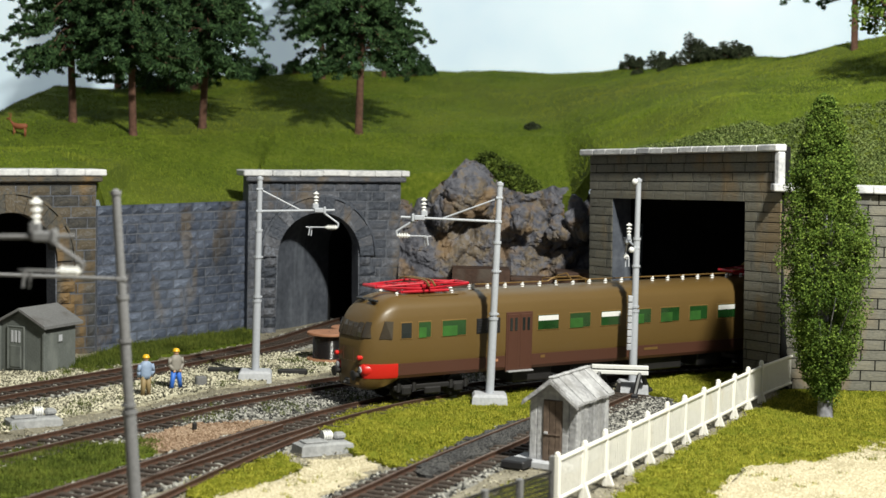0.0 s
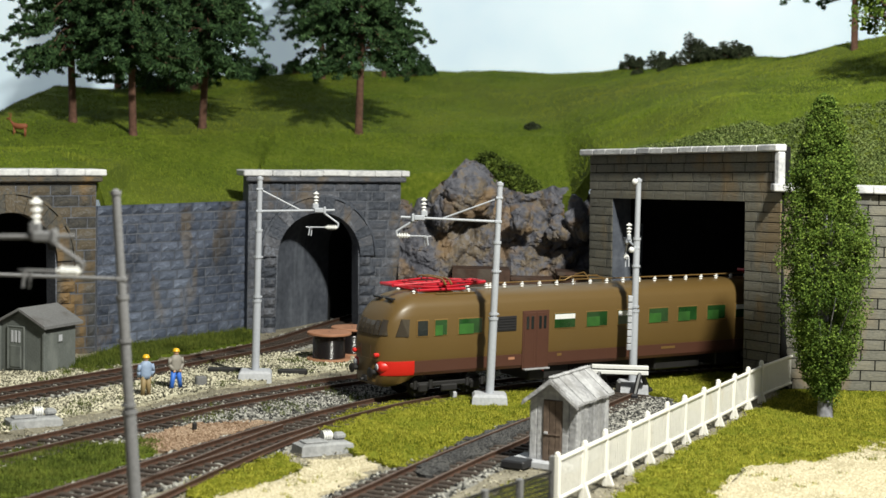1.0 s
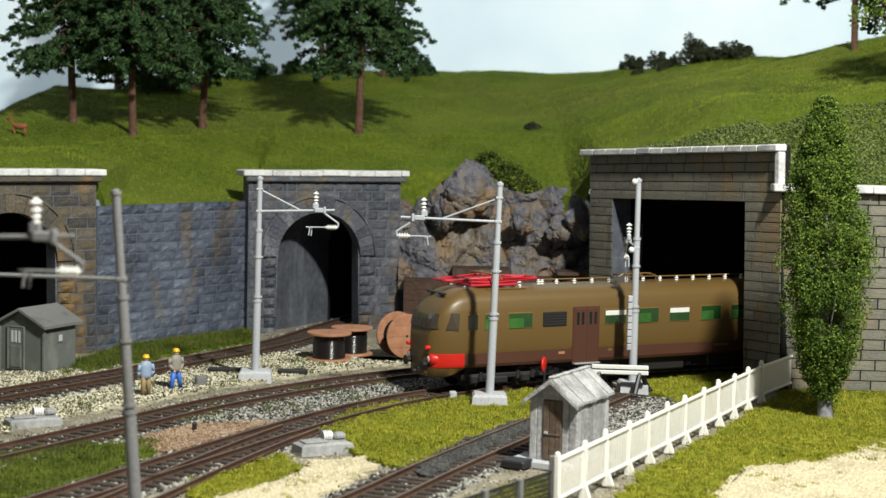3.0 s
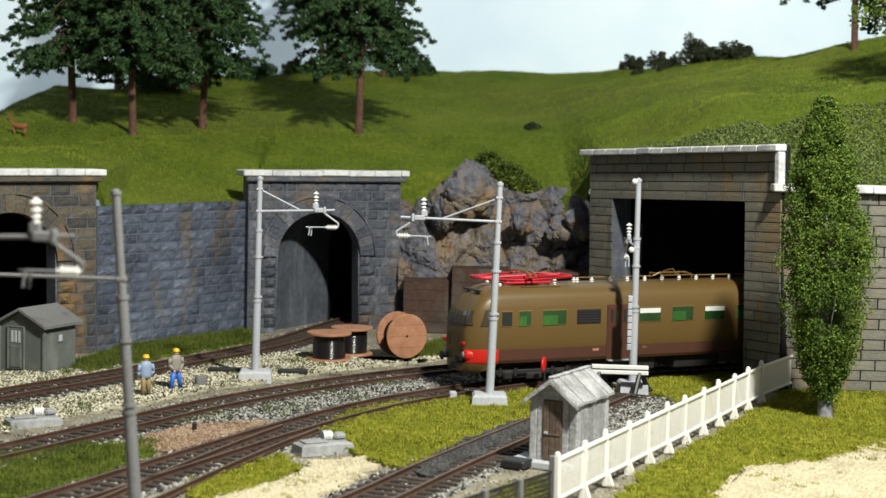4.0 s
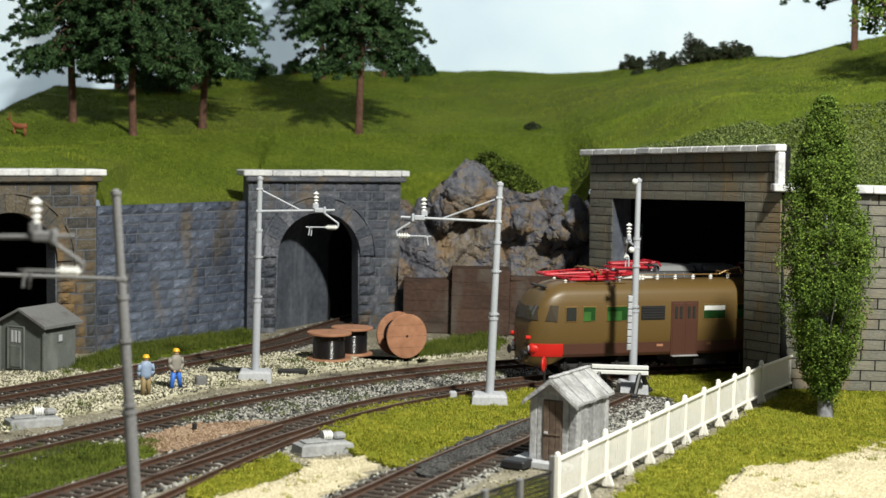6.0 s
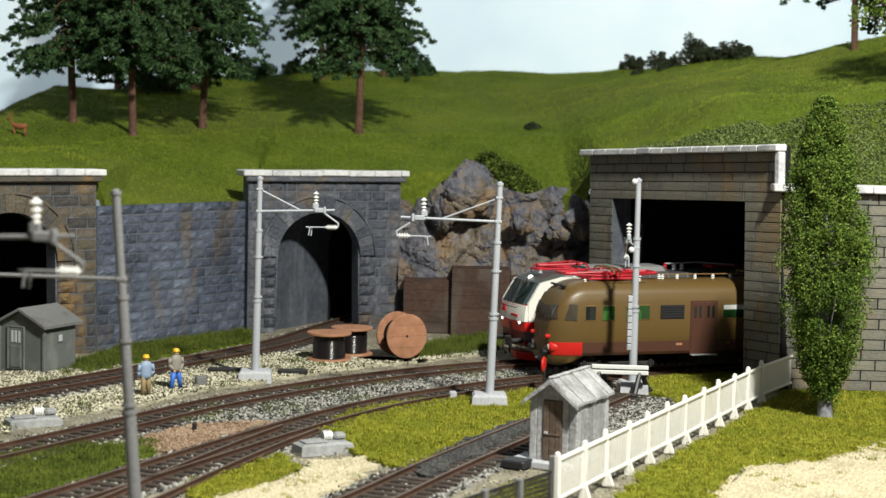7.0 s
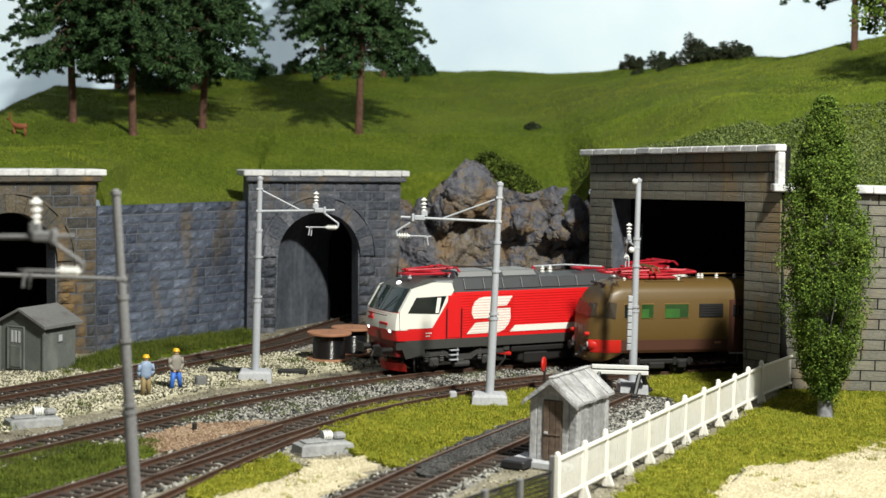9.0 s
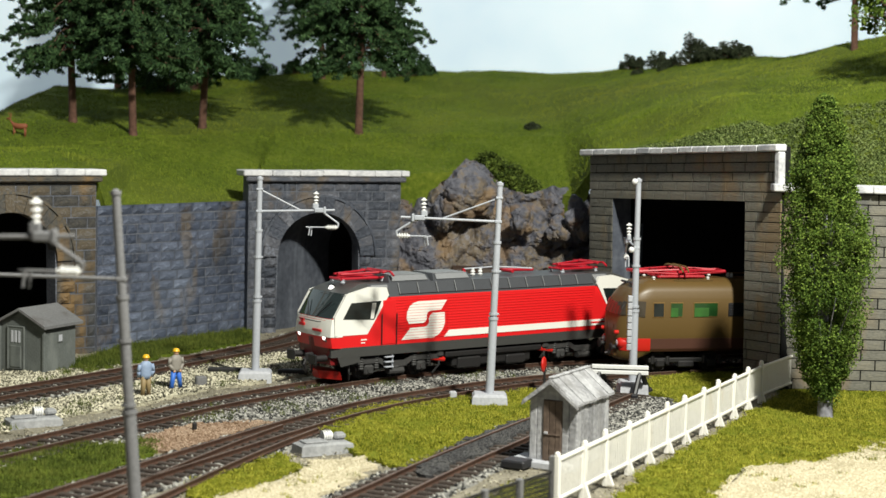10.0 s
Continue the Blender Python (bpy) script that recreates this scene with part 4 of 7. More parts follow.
# ---- rock face and boarding ----
def build_rock():
    g = Geo()
    rings = []
    tops_x = (-2.6, -1.2, 0.2, 1.4, 2.6, 3.6, 5.2, 7.2, 9.2, 11.0)
    tops_z = (8.0, 8.3, 9.6, 10.9, 10.4, 9.2, 8.6, 9.2, 8.8, 8.0)
    nx, nz = 190, 130
    for k in range(nz + 1):
        v = k / nz
        ring = []
        for i in range(nx + 1):
            x = -2.8 + 14.0 * i / nx
            top = np.interp(x, tops_x, tops_z)
            z = 2.6 + (top - 2.6) * v
            base = 103.6 + 0.16 * max(0, 3 - abs(x - 2)) + 2.6 * v ** 1.5
            q = Vector((x * 0.42, 0, z * 0.42))
            warp = noise.noise_vector(q * 1.1) * 0.35
            d = noise.voronoi(q + warp, distance_metric="DISTANCE_SQUARED")[0]
            d2 = noise.voronoi(q * 2.7 + warp * 2)[0]
            d3 = noise.voronoi(q * 7.5 + warp * 4)[0]
            out = 2.0 * (d[1] - d[0]) ** 0.6 - 1.0 + 0.55 * (d2[1] - d2[0]) + (0.40 - 0.2 * v) * (d3[1] - d3[0]) + (0.34 - 0.12 * v) * noise.fractal(q * 5, 0.7, 2.0, 5)
            ring.append((x, base - 0.5 * (1 - v) - out * (0.36 + 0.30 * v), z + 0.22 * noise.noise(q * 4)))
        rings.append(ring)
    g.loft(rings, closed=False)
    last = rings[-1]
    g.loft([last, [(x, y + 2.5, z - 0.6) for x, y, z in last]], closed=False)
    tagged(part("rock_face", g, ROCK, smooth=16), "jagged slate and ochre rock face between two portals", "rock", kind="structure")
    for x, y, z, r, s, rot in ((1.6, 103.6, 8.6, 1.9, (1.15, 0.7, 0.95), 20), (4.9, 103.2, 7.0, 1.0, (1.1, 0.8, 1.0), 60), (0.0, 103.7, 7.4, 1.1, (0.8, 0.7, 1.3), 130), (7.3, 102.6, 6.6, 0.9, (1, 0.8, 1.1), 10), (8.5, 102.0, 7.4, 1.1, (0.9, 0.7, 1.2), 200)):
        bm = bmesh.new()
        bmesh.ops.create_icosphere(bm, subdivisions=5, radius=1.0)
        for p in bm.verts:
            q = p.co.copy()
            d = noise.voronoi(q * 0.9 + Vector((rot, z, 0)))[0]
            d2 = noise.voronoi(q * 2.4 + Vector((rot, z, 3)))[0]
            k = 0.70 + 0.62 * (d[1] - d[0]) + 0.12 * (d2[1] - d2[0]) + 0.05 * noise.fractal(q * 4 + Vector((rot, 0, 0)), 0.7, 2, 5)
            p.co = Vector((q.x * s[0], q.y * s[1], q.z * s[2])) * (r * k * CM)
        me = bpy.data.meshes.new("boulder")
        bm.to_mesh(me)
        bm.free()
        me.materials.append(ROCK)
        ob = new("boulder", me)
        ob.matrix_basis = at(x, y, z, rot)
        tagged(ob, "large faceted ochre and grey boulder set in the rock face", "boulder", "boulders in the rock face")


build_rock()


def build_boarding():
    ob = thing("timber_retaining_wall", Matrix(), "brown timber boarding holding the foot of the rock", "retaining wall", kind="structure")
    for x0, x1, y0, y1, zt in ((-2.4, 0.55, 102.2, 102.0, 3.35), (0.6, 4.2, 101.4, 101.4, 4.1), (4.25, 7.0, 101.9, 101.6, 3.6), (7.05, 10.6, 101.2, 99.6, 4.1)):
        n = 5
        for k in range(n):
            z = zt * (k + 0.5) / n
            a = math.degrees(math.atan2(y1 - y0, x1 - x0))
            part("board", Geo().box(((x0 + x1) / 2, (y0 + y1) / 2, z), (math.hypot(x1 - x0, y1 - y0), 0.3 + 0.015 * (k % 2), zt / n - 0.008), 0.012, a), BOARDING, ob)
        part("ledge", Geo().box(((x0 + x1) / 2, (y0 + y1) / 2 + 1.2, zt - 0.1), (x1 - x0, 2.6, 0.2), 0.03), BOARDING, ob)


build_boarding()


# ---- overhead line masts ----
def lathe_insulator(g, base, axis=(0, 0, 1), k=1.0):
    g.turned(base, axis, [(0.05 * k, 0), (0.05 * k, 0.04 * k), (0.11 * k, 0.06 * k), (0.05 * k, 0.13 * k), (0.05 * k, 0.16 * k), (0.13 * k, 0.19 * k), (0.05 * k, 0.28 * k), (0.05 * k, 0.31 * k), (0.15 * k, 0.35 * k), (0.05 * k, 0.44 * k), (0.05 * k, 0.5 * k), (0.16 * k, 0.54 * k), (0.06 * k, 0.62 * k), (0.03 * k, 0.66 * k)], 12)


def mast(m, height, lean, reach, label, extra=False, lift=0.0, paint_mat=None, stay=True):
    """A tubular mast; the bracket reaches along its own x by 'reach'."""
    ob = thing("catenary_mast", m, label, "catenary mast", "catenary masts")
    MAST = paint_mat or GREYMAST
    part("foundation", Geo().loft([[(x * 0.84, y * 0.7, -0.1) for x, y in ((-1, -1), (1, -1), (1, 1), (-1, 1))], [(x * 0.80, y * 0.67, 0.38) for x, y in ((-1, -1), (1, -1), (1, 1), (-1, 1))], [(x * 0.70, y * 0.58, 0.50) for x, y in ((-1, -1), (1, -1), (1, 1), (-1, 1))]]), CONCRETE, ob, "pale concrete foundation block")
    top = Vector((lean, 0, height))
    foot = Vector((0, 0, 0.4))

    def up(z):
        return foot.lerp(top, (z - 0.4) / (height - 0.4))

    g = Geo()
    z0 = 0.4
    for z1, r in ((4.05, 0.20), (7.6, 0.165), (height, 0.135)):
        g.cyl(up(z0), up(z1), r, r, 14)
        g.cyl(up(z1 - 0.12), up(z1), r + 0.035, r + 0.035, 14)
        z0 = z1
    g.cyl(up(height), up(height) + Vector((0, 0, 0.06)), 0.12, 0.05, 14)
    part("pole", g, MAST, ob, smooth=40)
    for z in (4.2, 6.2):
        part("clamp", Geo().cyl(up(z) - Vector((0, 0, 0.05)), up(z) + Vector((0, 0, 0.05)), 0.215, 0.215, 12).box(up(z) + Vector((0.2, 0, 0)), (0.12, 0.1, 0.08), 0.02), MAST, ob)
    s = 1 if reach > 0 else -1
    ra = abs(reach)
    tip = Vector((reach, 0, 8.62 + lift))
    part("bracket", Geo().cyl(up(8.5 + lift), tip, 0.06, 0.055, 8).box(up(8.5 + lift), (0.34, 0.3, 0.16), 0.04), MAST, ob, "horizontal tubular bracket")
    if stay:
        part("stay", Geo().cyl(up(9.6 + lift * 0.5), Vector((reach * 0.56, 0, 8.58 + lift)), 0.04, 0.04, 6).box(up(9.6 + lift * 0.5), (0.34, 0.3, 0.12), 0.03), MAST, ob, "sloping stay rod")
    part("clamp_block", Geo().box((reach * 0.80, 0, 8.6 + lift), (0.5, 0.3, 0.24), 0.04).box((reach * 0.87, 0, 8.6 + lift), (0.12, 0.36, 0.36), 0.03).box((reach * 0.75, 0, 8.8 + lift), (0.3, 0.2, 0.3), 0.05), MAST, ob)
    gi = Geo()
    lathe_insulator(gi, (reach * 0.755, 0, 8.88 + lift))
    part("insulator", gi, WHITE, ob, "white ribbed insulator", smooth=40)
    elbow = Vector((reach + s * 0.15, 0, 7.75 + lift))
    arm = Geo().tube([(reach * 0.85, 0, 8.5 + lift), (reach * 0.96, 0, 8.2 + lift), (elbow.x + s * 0.05, 0, 7.95 + lift), elbow], 0.05, 6)
    part("drop_arm", arm, MAST, ob)
    gi = Geo()
    for k in range(4):
        gi.cyl(elbow + Vector((-s * (0.08 + k * 0.12), 0, 0)), elbow + Vector((-s * (0.13 + k * 0.12), 0, 0)), 0.13, 0.13, 10)
    gi.cyl(elbow, elbow + Vector((-s * 0.6, 0, 0)), 0.06, 0.06, 8)
    part("insulator", gi, WHITE, ob, "white ribbed arm insulator")
    e2 = elbow + Vector((-s * 1.38, 0, 0.0))
    part("steady_arm", Geo().tube([elbow + Vector((-s * 0.6, 0, 0)), e2, e2 + Vector((-s * 0.06, 0.0, -0.42))], 0.035, 6).tube([e2 + Vector((-s * 0.2, 0.15, 0)), e2 + Vector((s * 0.1, 0.15, -0.05)), e2 + Vector((s * 0.06, 0.15, -0.45))], 0.035, 6), MAST, ob)
    if extra:
        for k in range(8):
            part("tension_weight", Geo().box(Vector((-0.06, 0.24, 2.2)) + Vector((0, 0, k * 0.34)), (0.26, 0.22, 0.31), 0.03), CONCRETE, ob)
        for z, side in ((7.0, 0.26), (10.35, 0.2)):
            part("bolt_head", Geo().ball(up(z) + Vector((-0.12, side, 0)), 0.15), WHITE, ob)
    return ob


mast(at(-9.31, 81.83, 0, 4), 10.2, 0.1, 3.85, "light grey tubular mast with a bracket, standing on concrete between tracks")
mast(at(2.32, 75.7, 0.1, 0), 10.3, 0.25, -4.3, "light grey tubular mast with a bracket, standing in the meadow")
mast(at(9.50, 80.25, 0.1, 91), 10.47, 0.0, 4.0, "light grey tubular mast seen along its bracket, with tension weights", True, lift=-1.4, stay=False)
mast(at(-9.3, 50.0, 0, 183), 10.8, 0.72, 6.4, "dark grey mast with a long bracket close to the viewer", lift=-0.4, paint_mat=DARKMAST, stay=False)
mast(at(-12.95, 40.0, 0, 0), 11.9, 0.0, 3.95, "dark grey mast with a white insulator at the layout's edge", lift=1.5, paint_mat=DARKMAST, stay=False)


# ---- railcar ----
def railcar():
    """Brown electric railcar. Its own x points to the driver's end, z = 0 is the ground under the track."""
    ob = thing("railcar", at(8.05, 82.68, 0, 214.25), "two-tone brown electric railcar with red buffer beam and red pantographs", "railcar")
    hw = 1.65

    def section(x, k, zlow, ztop, drop=0.0):
        """Body outline across the car; k: how wide, ztop: roof crown."""
        w = hw * k
        zm = min(3.0, 4.12 - drop)
        pts = [(-w * 0.97, zlow), (-w, zlow + 0.25), (-w, zm), (-w * 0.995, 4.2 - drop)]
        for a in np.linspace(0, math.pi, 13):
            pts.append((-w * 0.985 * math.copysign(abs(math.cos(a)) ** 0.75, math.cos(a)), 4.25 - drop + (ztop - 4.25 + drop) * abs(math.sin(a)) ** 0.8))
        pts += [(w * 0.995, 4.2 - drop), (w, zm), (w, zlow + 0.25), (w * 0.97, zlow)]
        return [(x, y, z) for y, z in pts]

    nose = [(13.0, 1.0, 5.22, 0), (13.3, 1.0, 5.17, 0.01), (13.6, 0.995, 5.07, 0.04), (13.9, 0.975, 4.92, 0.08), (14.15, 0.94, 4.74, 0.14), (14.4, 0.89, 4.48, 0.26), (14.62, 0.825, 4.16, 0.44), (14.8, 0.755, 3.82, 0.68), (14.95, 0.68, 3.46, 0.95), (15.06, 0.60, 3.12, 1.22), (15.12, 0.52, 2.86, 1.46)]
    nose = [(13 + (x - 13) * 0.86, k, t, d) for x, k, t, d in nose]
    rear = [(-s, k, t, d) for s, k, t, d in reversed(nose)]
    body = Geo().loft([section(x, k, 2.12, zt, d) for x, k, zt, d in rear + nose])
    part("upper_body", body, KHAKI, ob, "golden brown upper body and roof", smooth=38)
    nx_, nk_, nt_, nd_ = zip(*nose)

    def half_width(x, z):
        sec = section(x, np.interp(x, nx_, nk_), 2.12, np.interp(x, nx_, nt_), np.interp(x, nx_, nd_))
        pts = [(q[2], q[1]) for q in sec if q[1] >= 0][::-1]
        return float(np.interp(max(z, 2.3), [a for a, b in pts], [b for a, b in pts]))

    def nose_x(y, z):
        lo, hi = 13.2, nose[-1][0]
        if half_width(hi, z) >= abs(y) and z < 2.8:
            return hi
        for _ in range(22):
            m_ = (lo + hi) / 2
            if half_width(m_, z) > abs(y) and z < np.interp(m_, nx_, nt_):
                lo = m_
            else:
                hi = m_
        return lo

    low = [[(x, y * hw * k, z) for y, z in ((-0.95, 1.45), (-1, 1.6), (-1, 2.125), (1, 2.125), (1, 1.6), (0.95, 1.45))] for x, k in [(-a, b) for a, b, c, d in reversed(nose)] + [(13.2, 1.0)]]
    part("lower_body", Geo().loft(low), CHESTNUT, ob, "chestnut lower body panel")
    ring = [[(x, y * (hw * k + 0.03), z) for y, z in ((-0.96, 1.48), (-1, 1.62), (-1, 2.14), (1, 2.14), (1, 1.62), (0.96, 1.48))] for x, k, c, d in [(13.2, 1, 0, 0)] + nose[2:] if x < 14.74]
    part("buffer_beam", Geo().loft(ring), SIGNALRED, ob, "bright red wrap-round buffer beam", smooth=50)
    ring = [[(x, y * hw * k, z) for y, z in ((-1, 1.15), (-1, 2.2), (1, 2.2), (1, 1.15))] for x, k in ((14.38, 0.72), (14.68, 0.52), (14.81, 0.42), (14.845, 0.36))]
    part("nose_panel", Geo().loft(ring), KHAKI, ob, smooth=50)
    skirt = [[(x, y * hw * k, 1.5 - (1.5 - low) * q) for y, q in ((-0.72, 1), (-0.93, 0.75), (-1, 0), (1, 0), (0.93, 0.75), (0.72, 1))] for x, k, low in ((13.05, 0.97, 1.42), (13.4, 0.965, 1.15), (13.8, 0.94, 0.98), (14.2, 0.86, 0.92), (14.52, 0.75, 0.94), (14.74, 0.60, 1.0))]
    part("front_skirt", Geo().loft(skirt), KHAKI, ob, smooth=50)
    part("nose_seam", Geo().box((14.83, 0.45, 2.5), (0.02, 0.02, 0.6), 0).box((14.83, -0.45, 2.5), (0.02, 0.02, 0.6), 0), CHESTNUT, ob)
    for s in (-1, 1):
        lamp_ob = part("headlamp", Geo().turned((13.72, s * 1.12, 1.86), (1, -0.12 * s, 0), [(0.2, 0), (0.34, 0.25), (0.35, 0.6), (0.30, 0.95), (0.2, 1.08), (0.02, 1.1)], 18), SIGNALRED, ob, "red bullet-shaped lamp housing", smooth=50)
        part("lens", Geo().turned((14.78, s * 0.99, 1.86), (1, -0.12 * s, 0), [(0.17, 0), (0.14, 0.06), (0.02, 0.08)], 14), CONCRETE, lamp_ob)
        b = part("buffer", Geo().cyl((14.2, s * 0.84, 1.62), (15.1, s * 0.84, 1.62), 0.13, 0.13, 12), DARKSTEEL, ob)
        part("buffer_head", Geo().turned((15.05, s * 0.84, 1.62), (1, 0, 0), [(0.22, 0), (0.24, 0.04), (0.19, 0.08), (0.02, 0.1)], 16), DARKSTEEL, b)
        part("tail_lamp", Geo().turned((nose_x(0.98, 2.42) - 0.05, s * 0.98, 2.42), (1, 0, 0), [(0.1, 0), (0.11, 0.18), (0.08, 0.24), (0.01, 0.25)], 12), SIGNALRED, ob, "small red tail lamp")
    part("coupler", Geo().box((14.75, 0, 1.25), (0.4, 0.4, 0.3), 0.06).cyl((14.8, 0, 1.25), (15.1, 0, 1.2), 0.07, 0.07, 8), DARKSTEEL, ob)

    def nose_pane(name, low_edge, high_edge, z0, z1, label):
        """A pane that follows the rounded nose; edges are (y0, y1) at the sill and at the head."""
        rings = []
        n = 5
        for t in np.linspace(0, 1, 4):
            z = z0 + (z1 - z0) * t
            y0 = low_edge[0] + (high_edge[0] - low_edge[0]) * t
            y1 = low_edge[1] + (high_edge[1] - low_edge[1]) * t
            row = []
            for u in np.linspace(0, 1, n):
                y = y0 + (y1 - y0) * u
                row.append((nose_x(y, z), y, z))
            out = [(x + 0.05, y * 1.02, z + 0.03) for x, y, z in row]
            inn = [(x - 0.06, y * 0.96, z - 0.02) for x, y, z in row]
            rings.append(out + inn[::-1])
        part(name, Geo().loft(rings), CABGLASS, ob, label)

    for s in (-1, 1):
        nose_pane("windscreen", (0.04 * s, 0.42 * s), (0.04 * s, 0.40 * s), 3.30, 3.92, "sloping windscreen pane")
        nose_pane("windscreen", (0.50 * s, 0.86 * s), (0.46 * s, 0.80 * s), 3.30, 3.96, "sloping windscreen pane")
        nose_pane("windscreen", (0.96 * s, 1.33 * s), (0.90 * s, 1.26 * s), 3.32, 4.02, "curved corner windscreen pane")
        pts = [(14.14, 3.30), (13.54, 3.26), (13.50, 4.08), (13.90, 4.10)]
        q = [(x, s * (half_width(x, z) + 0.05), z) for x, z in pts]
        part("cab_window", Geo().loft([q, [(x, y * 0.95, z) for x, y, z in q]]), CABGLASS, ob, "dark raked cab side window")
    # side windows: s counts from the red beam's end backwards
    wins = [(0.42, 0.56, "dark"), (1.42, 0.66, ""), (3.06, 1.32, ""), (8.58, 1.26, "blind"), (10.55, 1.28, ""), (12.5, 1.24, "blind"), (14.5, 1.25, ""), (16.42, 1.25, ""), (18.38, 1.22, ""), (20.36, 1.24, "blind"), (22.3, 1.24, ""), (24.2, 0.66, ""), (25.9, 0.6, "dark")]
    for side in (-1, 1):
        y = side * hw
        for s, w, style in wins:
            x = 13.2 - s
            fr = part("window", Geo().box((x, y * 1.0, 3.63), (w + 0.10, 0.05, 0.80), 0.02), BRASS, ob, "window in a thin dull brass frame")
            part("pane", Geo().box((x, y * 1.012, 3.63), (w, 0.03, 0.70), 0.01), DARKGLASS if style == "dark" else SEATPANE, fr, "greenish window pane with seats behind")
            if style == "blind":
                part("blind", Geo().box((x, y * 1.02, 3.83), (w - 0.04, 0.02, 0.24), 0.005), WHITE, fr, "white roller blind drawn part way down")
            elif style == "":
                part("seat_back", Geo().box((x + w * 0.18, y * 1.02, 3.5), (w * 0.62, 0.016, 0.48), 0.005), SEATGREEN, fr, "green seat back")
        gr = part("grille", Geo().box((13.2 - 5.02, y * 1.005, 3.63), (1.36, 0.06, 0.72), 0.02), BLACK, ob, "black ventilation grille")
        for k in range(5):
            part("slat", Geo().box((13.2 - 5.02, y * 1.02, 3.37 + k * 0.13), (1.3, 0.05, 0.05), 0.01), DARKSTEEL, gr)
        for s in (6.84, 24.9):
            x = 13.2 - s
            door = part("door", Geo().box((x, y * 1.004, 2.78), (1.56, 0.07, 2.84), 0.02), CHESTNUT, ob, "chestnut double entrance door")
            for k in (-1, 1):
                part("leaf", Geo().box((x + k * 0.37, y * 1.025, 2.76), (0.66, 0.05, 2.7), 0.03), CHESTNUT, door)
                for j in (-1, 1):
                    part("slot_window", Geo().box((x + k * 0.37 + j * 0.14, y * 1.045, 3.62), (0.15, 0.03, 0.62), 0.02), DARKGLASS, door)
            part("step", Geo().box((x, y * 1.06, 1.38), (1.5, 0.3, 0.08), 0.02), OLDWOOD, door, "pale footstep")
        part("notice", Geo().box((13.2 - 5.45, y * 1.003, 1.95), (0.36, 0.02, 0.12), 0.0), REELWOOD, ob, "small pale lettering panel")
        part("number_mark", Geo().box((13.2 - 8.3, y * 1.003, 1.98), (0.26, 0.02, 0.13), 0.0), BRASS, ob, "small pale running number bar")
        part("number_mark", Geo().box((13.2 - 15.2, y * 1.003, 1.95), (0.9, 0.02, 0.12), 0.0), BRASS, ob, "small pale running number bar")
        
    part("roof_slot", Geo().box((13.9, 0.55, 4.94), (0.16, 0.7, 0.1), 0.03).box((13.9, -0.55, 4.94), (0.16, 0.7, 0.1), 0.03), BLACK, ob)
    # roof fittings: insulators, conduit, running boards, pantographs
    for x in list(np.arange(12.0, 7.9, -1.3)) + list(np.arange(8.3, -15, -1.05)):
        part("roof_insulator", Geo().turned((x, 0.2, 5.16), (0, 0, 1), [(0.07, 0), (0.10, 0.06), (0.06, 0.11), (0.11, 0.16), (0.06, 0.22), (0.09, 0.26), (0.02, 0.3)], 10), WHITE, ob, "white roof insulator")
    part("roof_conduit", Geo().tube([(8.3, 0.2, 5.44), (3.6, 0.2, 5.44), (3.2, 0.2, 5.62), (1.6, 0.2, 5.62), (1.2, 0.2, 5.44), (-13.5, 0.2, 5.44)], 0.035, 6), BRASS, ob, "thin brass roof conduit")
    for x in (2.4, -10.4):
        g = Geo()
        for k in (-0.9, 0.9):
            g.tube([(x + k, 0.6, 5.3), (x + k, 0.6, 5.55), (x + k, -0.6, 5.55), (x + k, -0.6, 5.3)], 0.03, 5)
        g.tube([(x - 0.9, 0.6, 5.5), (x + 0.9, 0.6, 5.5)], 0.03, 5).tube([(x - 0.9, -0.6, 5.5), (x + 0.9, -0.6, 5.5)], 0.03, 5).tube([(x, 0.6, 5.5), (x, 0.2, 5.8), (x + 0.3, -0.2, 5.65), (x, -0.6, 5.5)], 0.03, 5)
        part("roof_frame", g, BRASS, ob, "small brass switchgear frame")
    for side in (-1, 1):
        part("running_board", Geo().box((10.6, side * 0.95, 5.12), (2.2, 0.22, 0.06), 0.02), KHAKI, ob)
    for x in (11.2, -11.2):
        pantograph(ob, x, 5.42, 5.1)
    # bogies
    for x in (11.0, -11.0):
        bogie(ob, x, 2.9)
    for x, w in ((5.2, 2.4), (1.4, 2.8), (-3.0, 3.0), (-6.4, 1.6)):
        part("underfloor_box", Geo().box((x, 0, 1.1), (w, 2.5, 0.7), 0.06), DARKSTEEL, ob)
    return ob


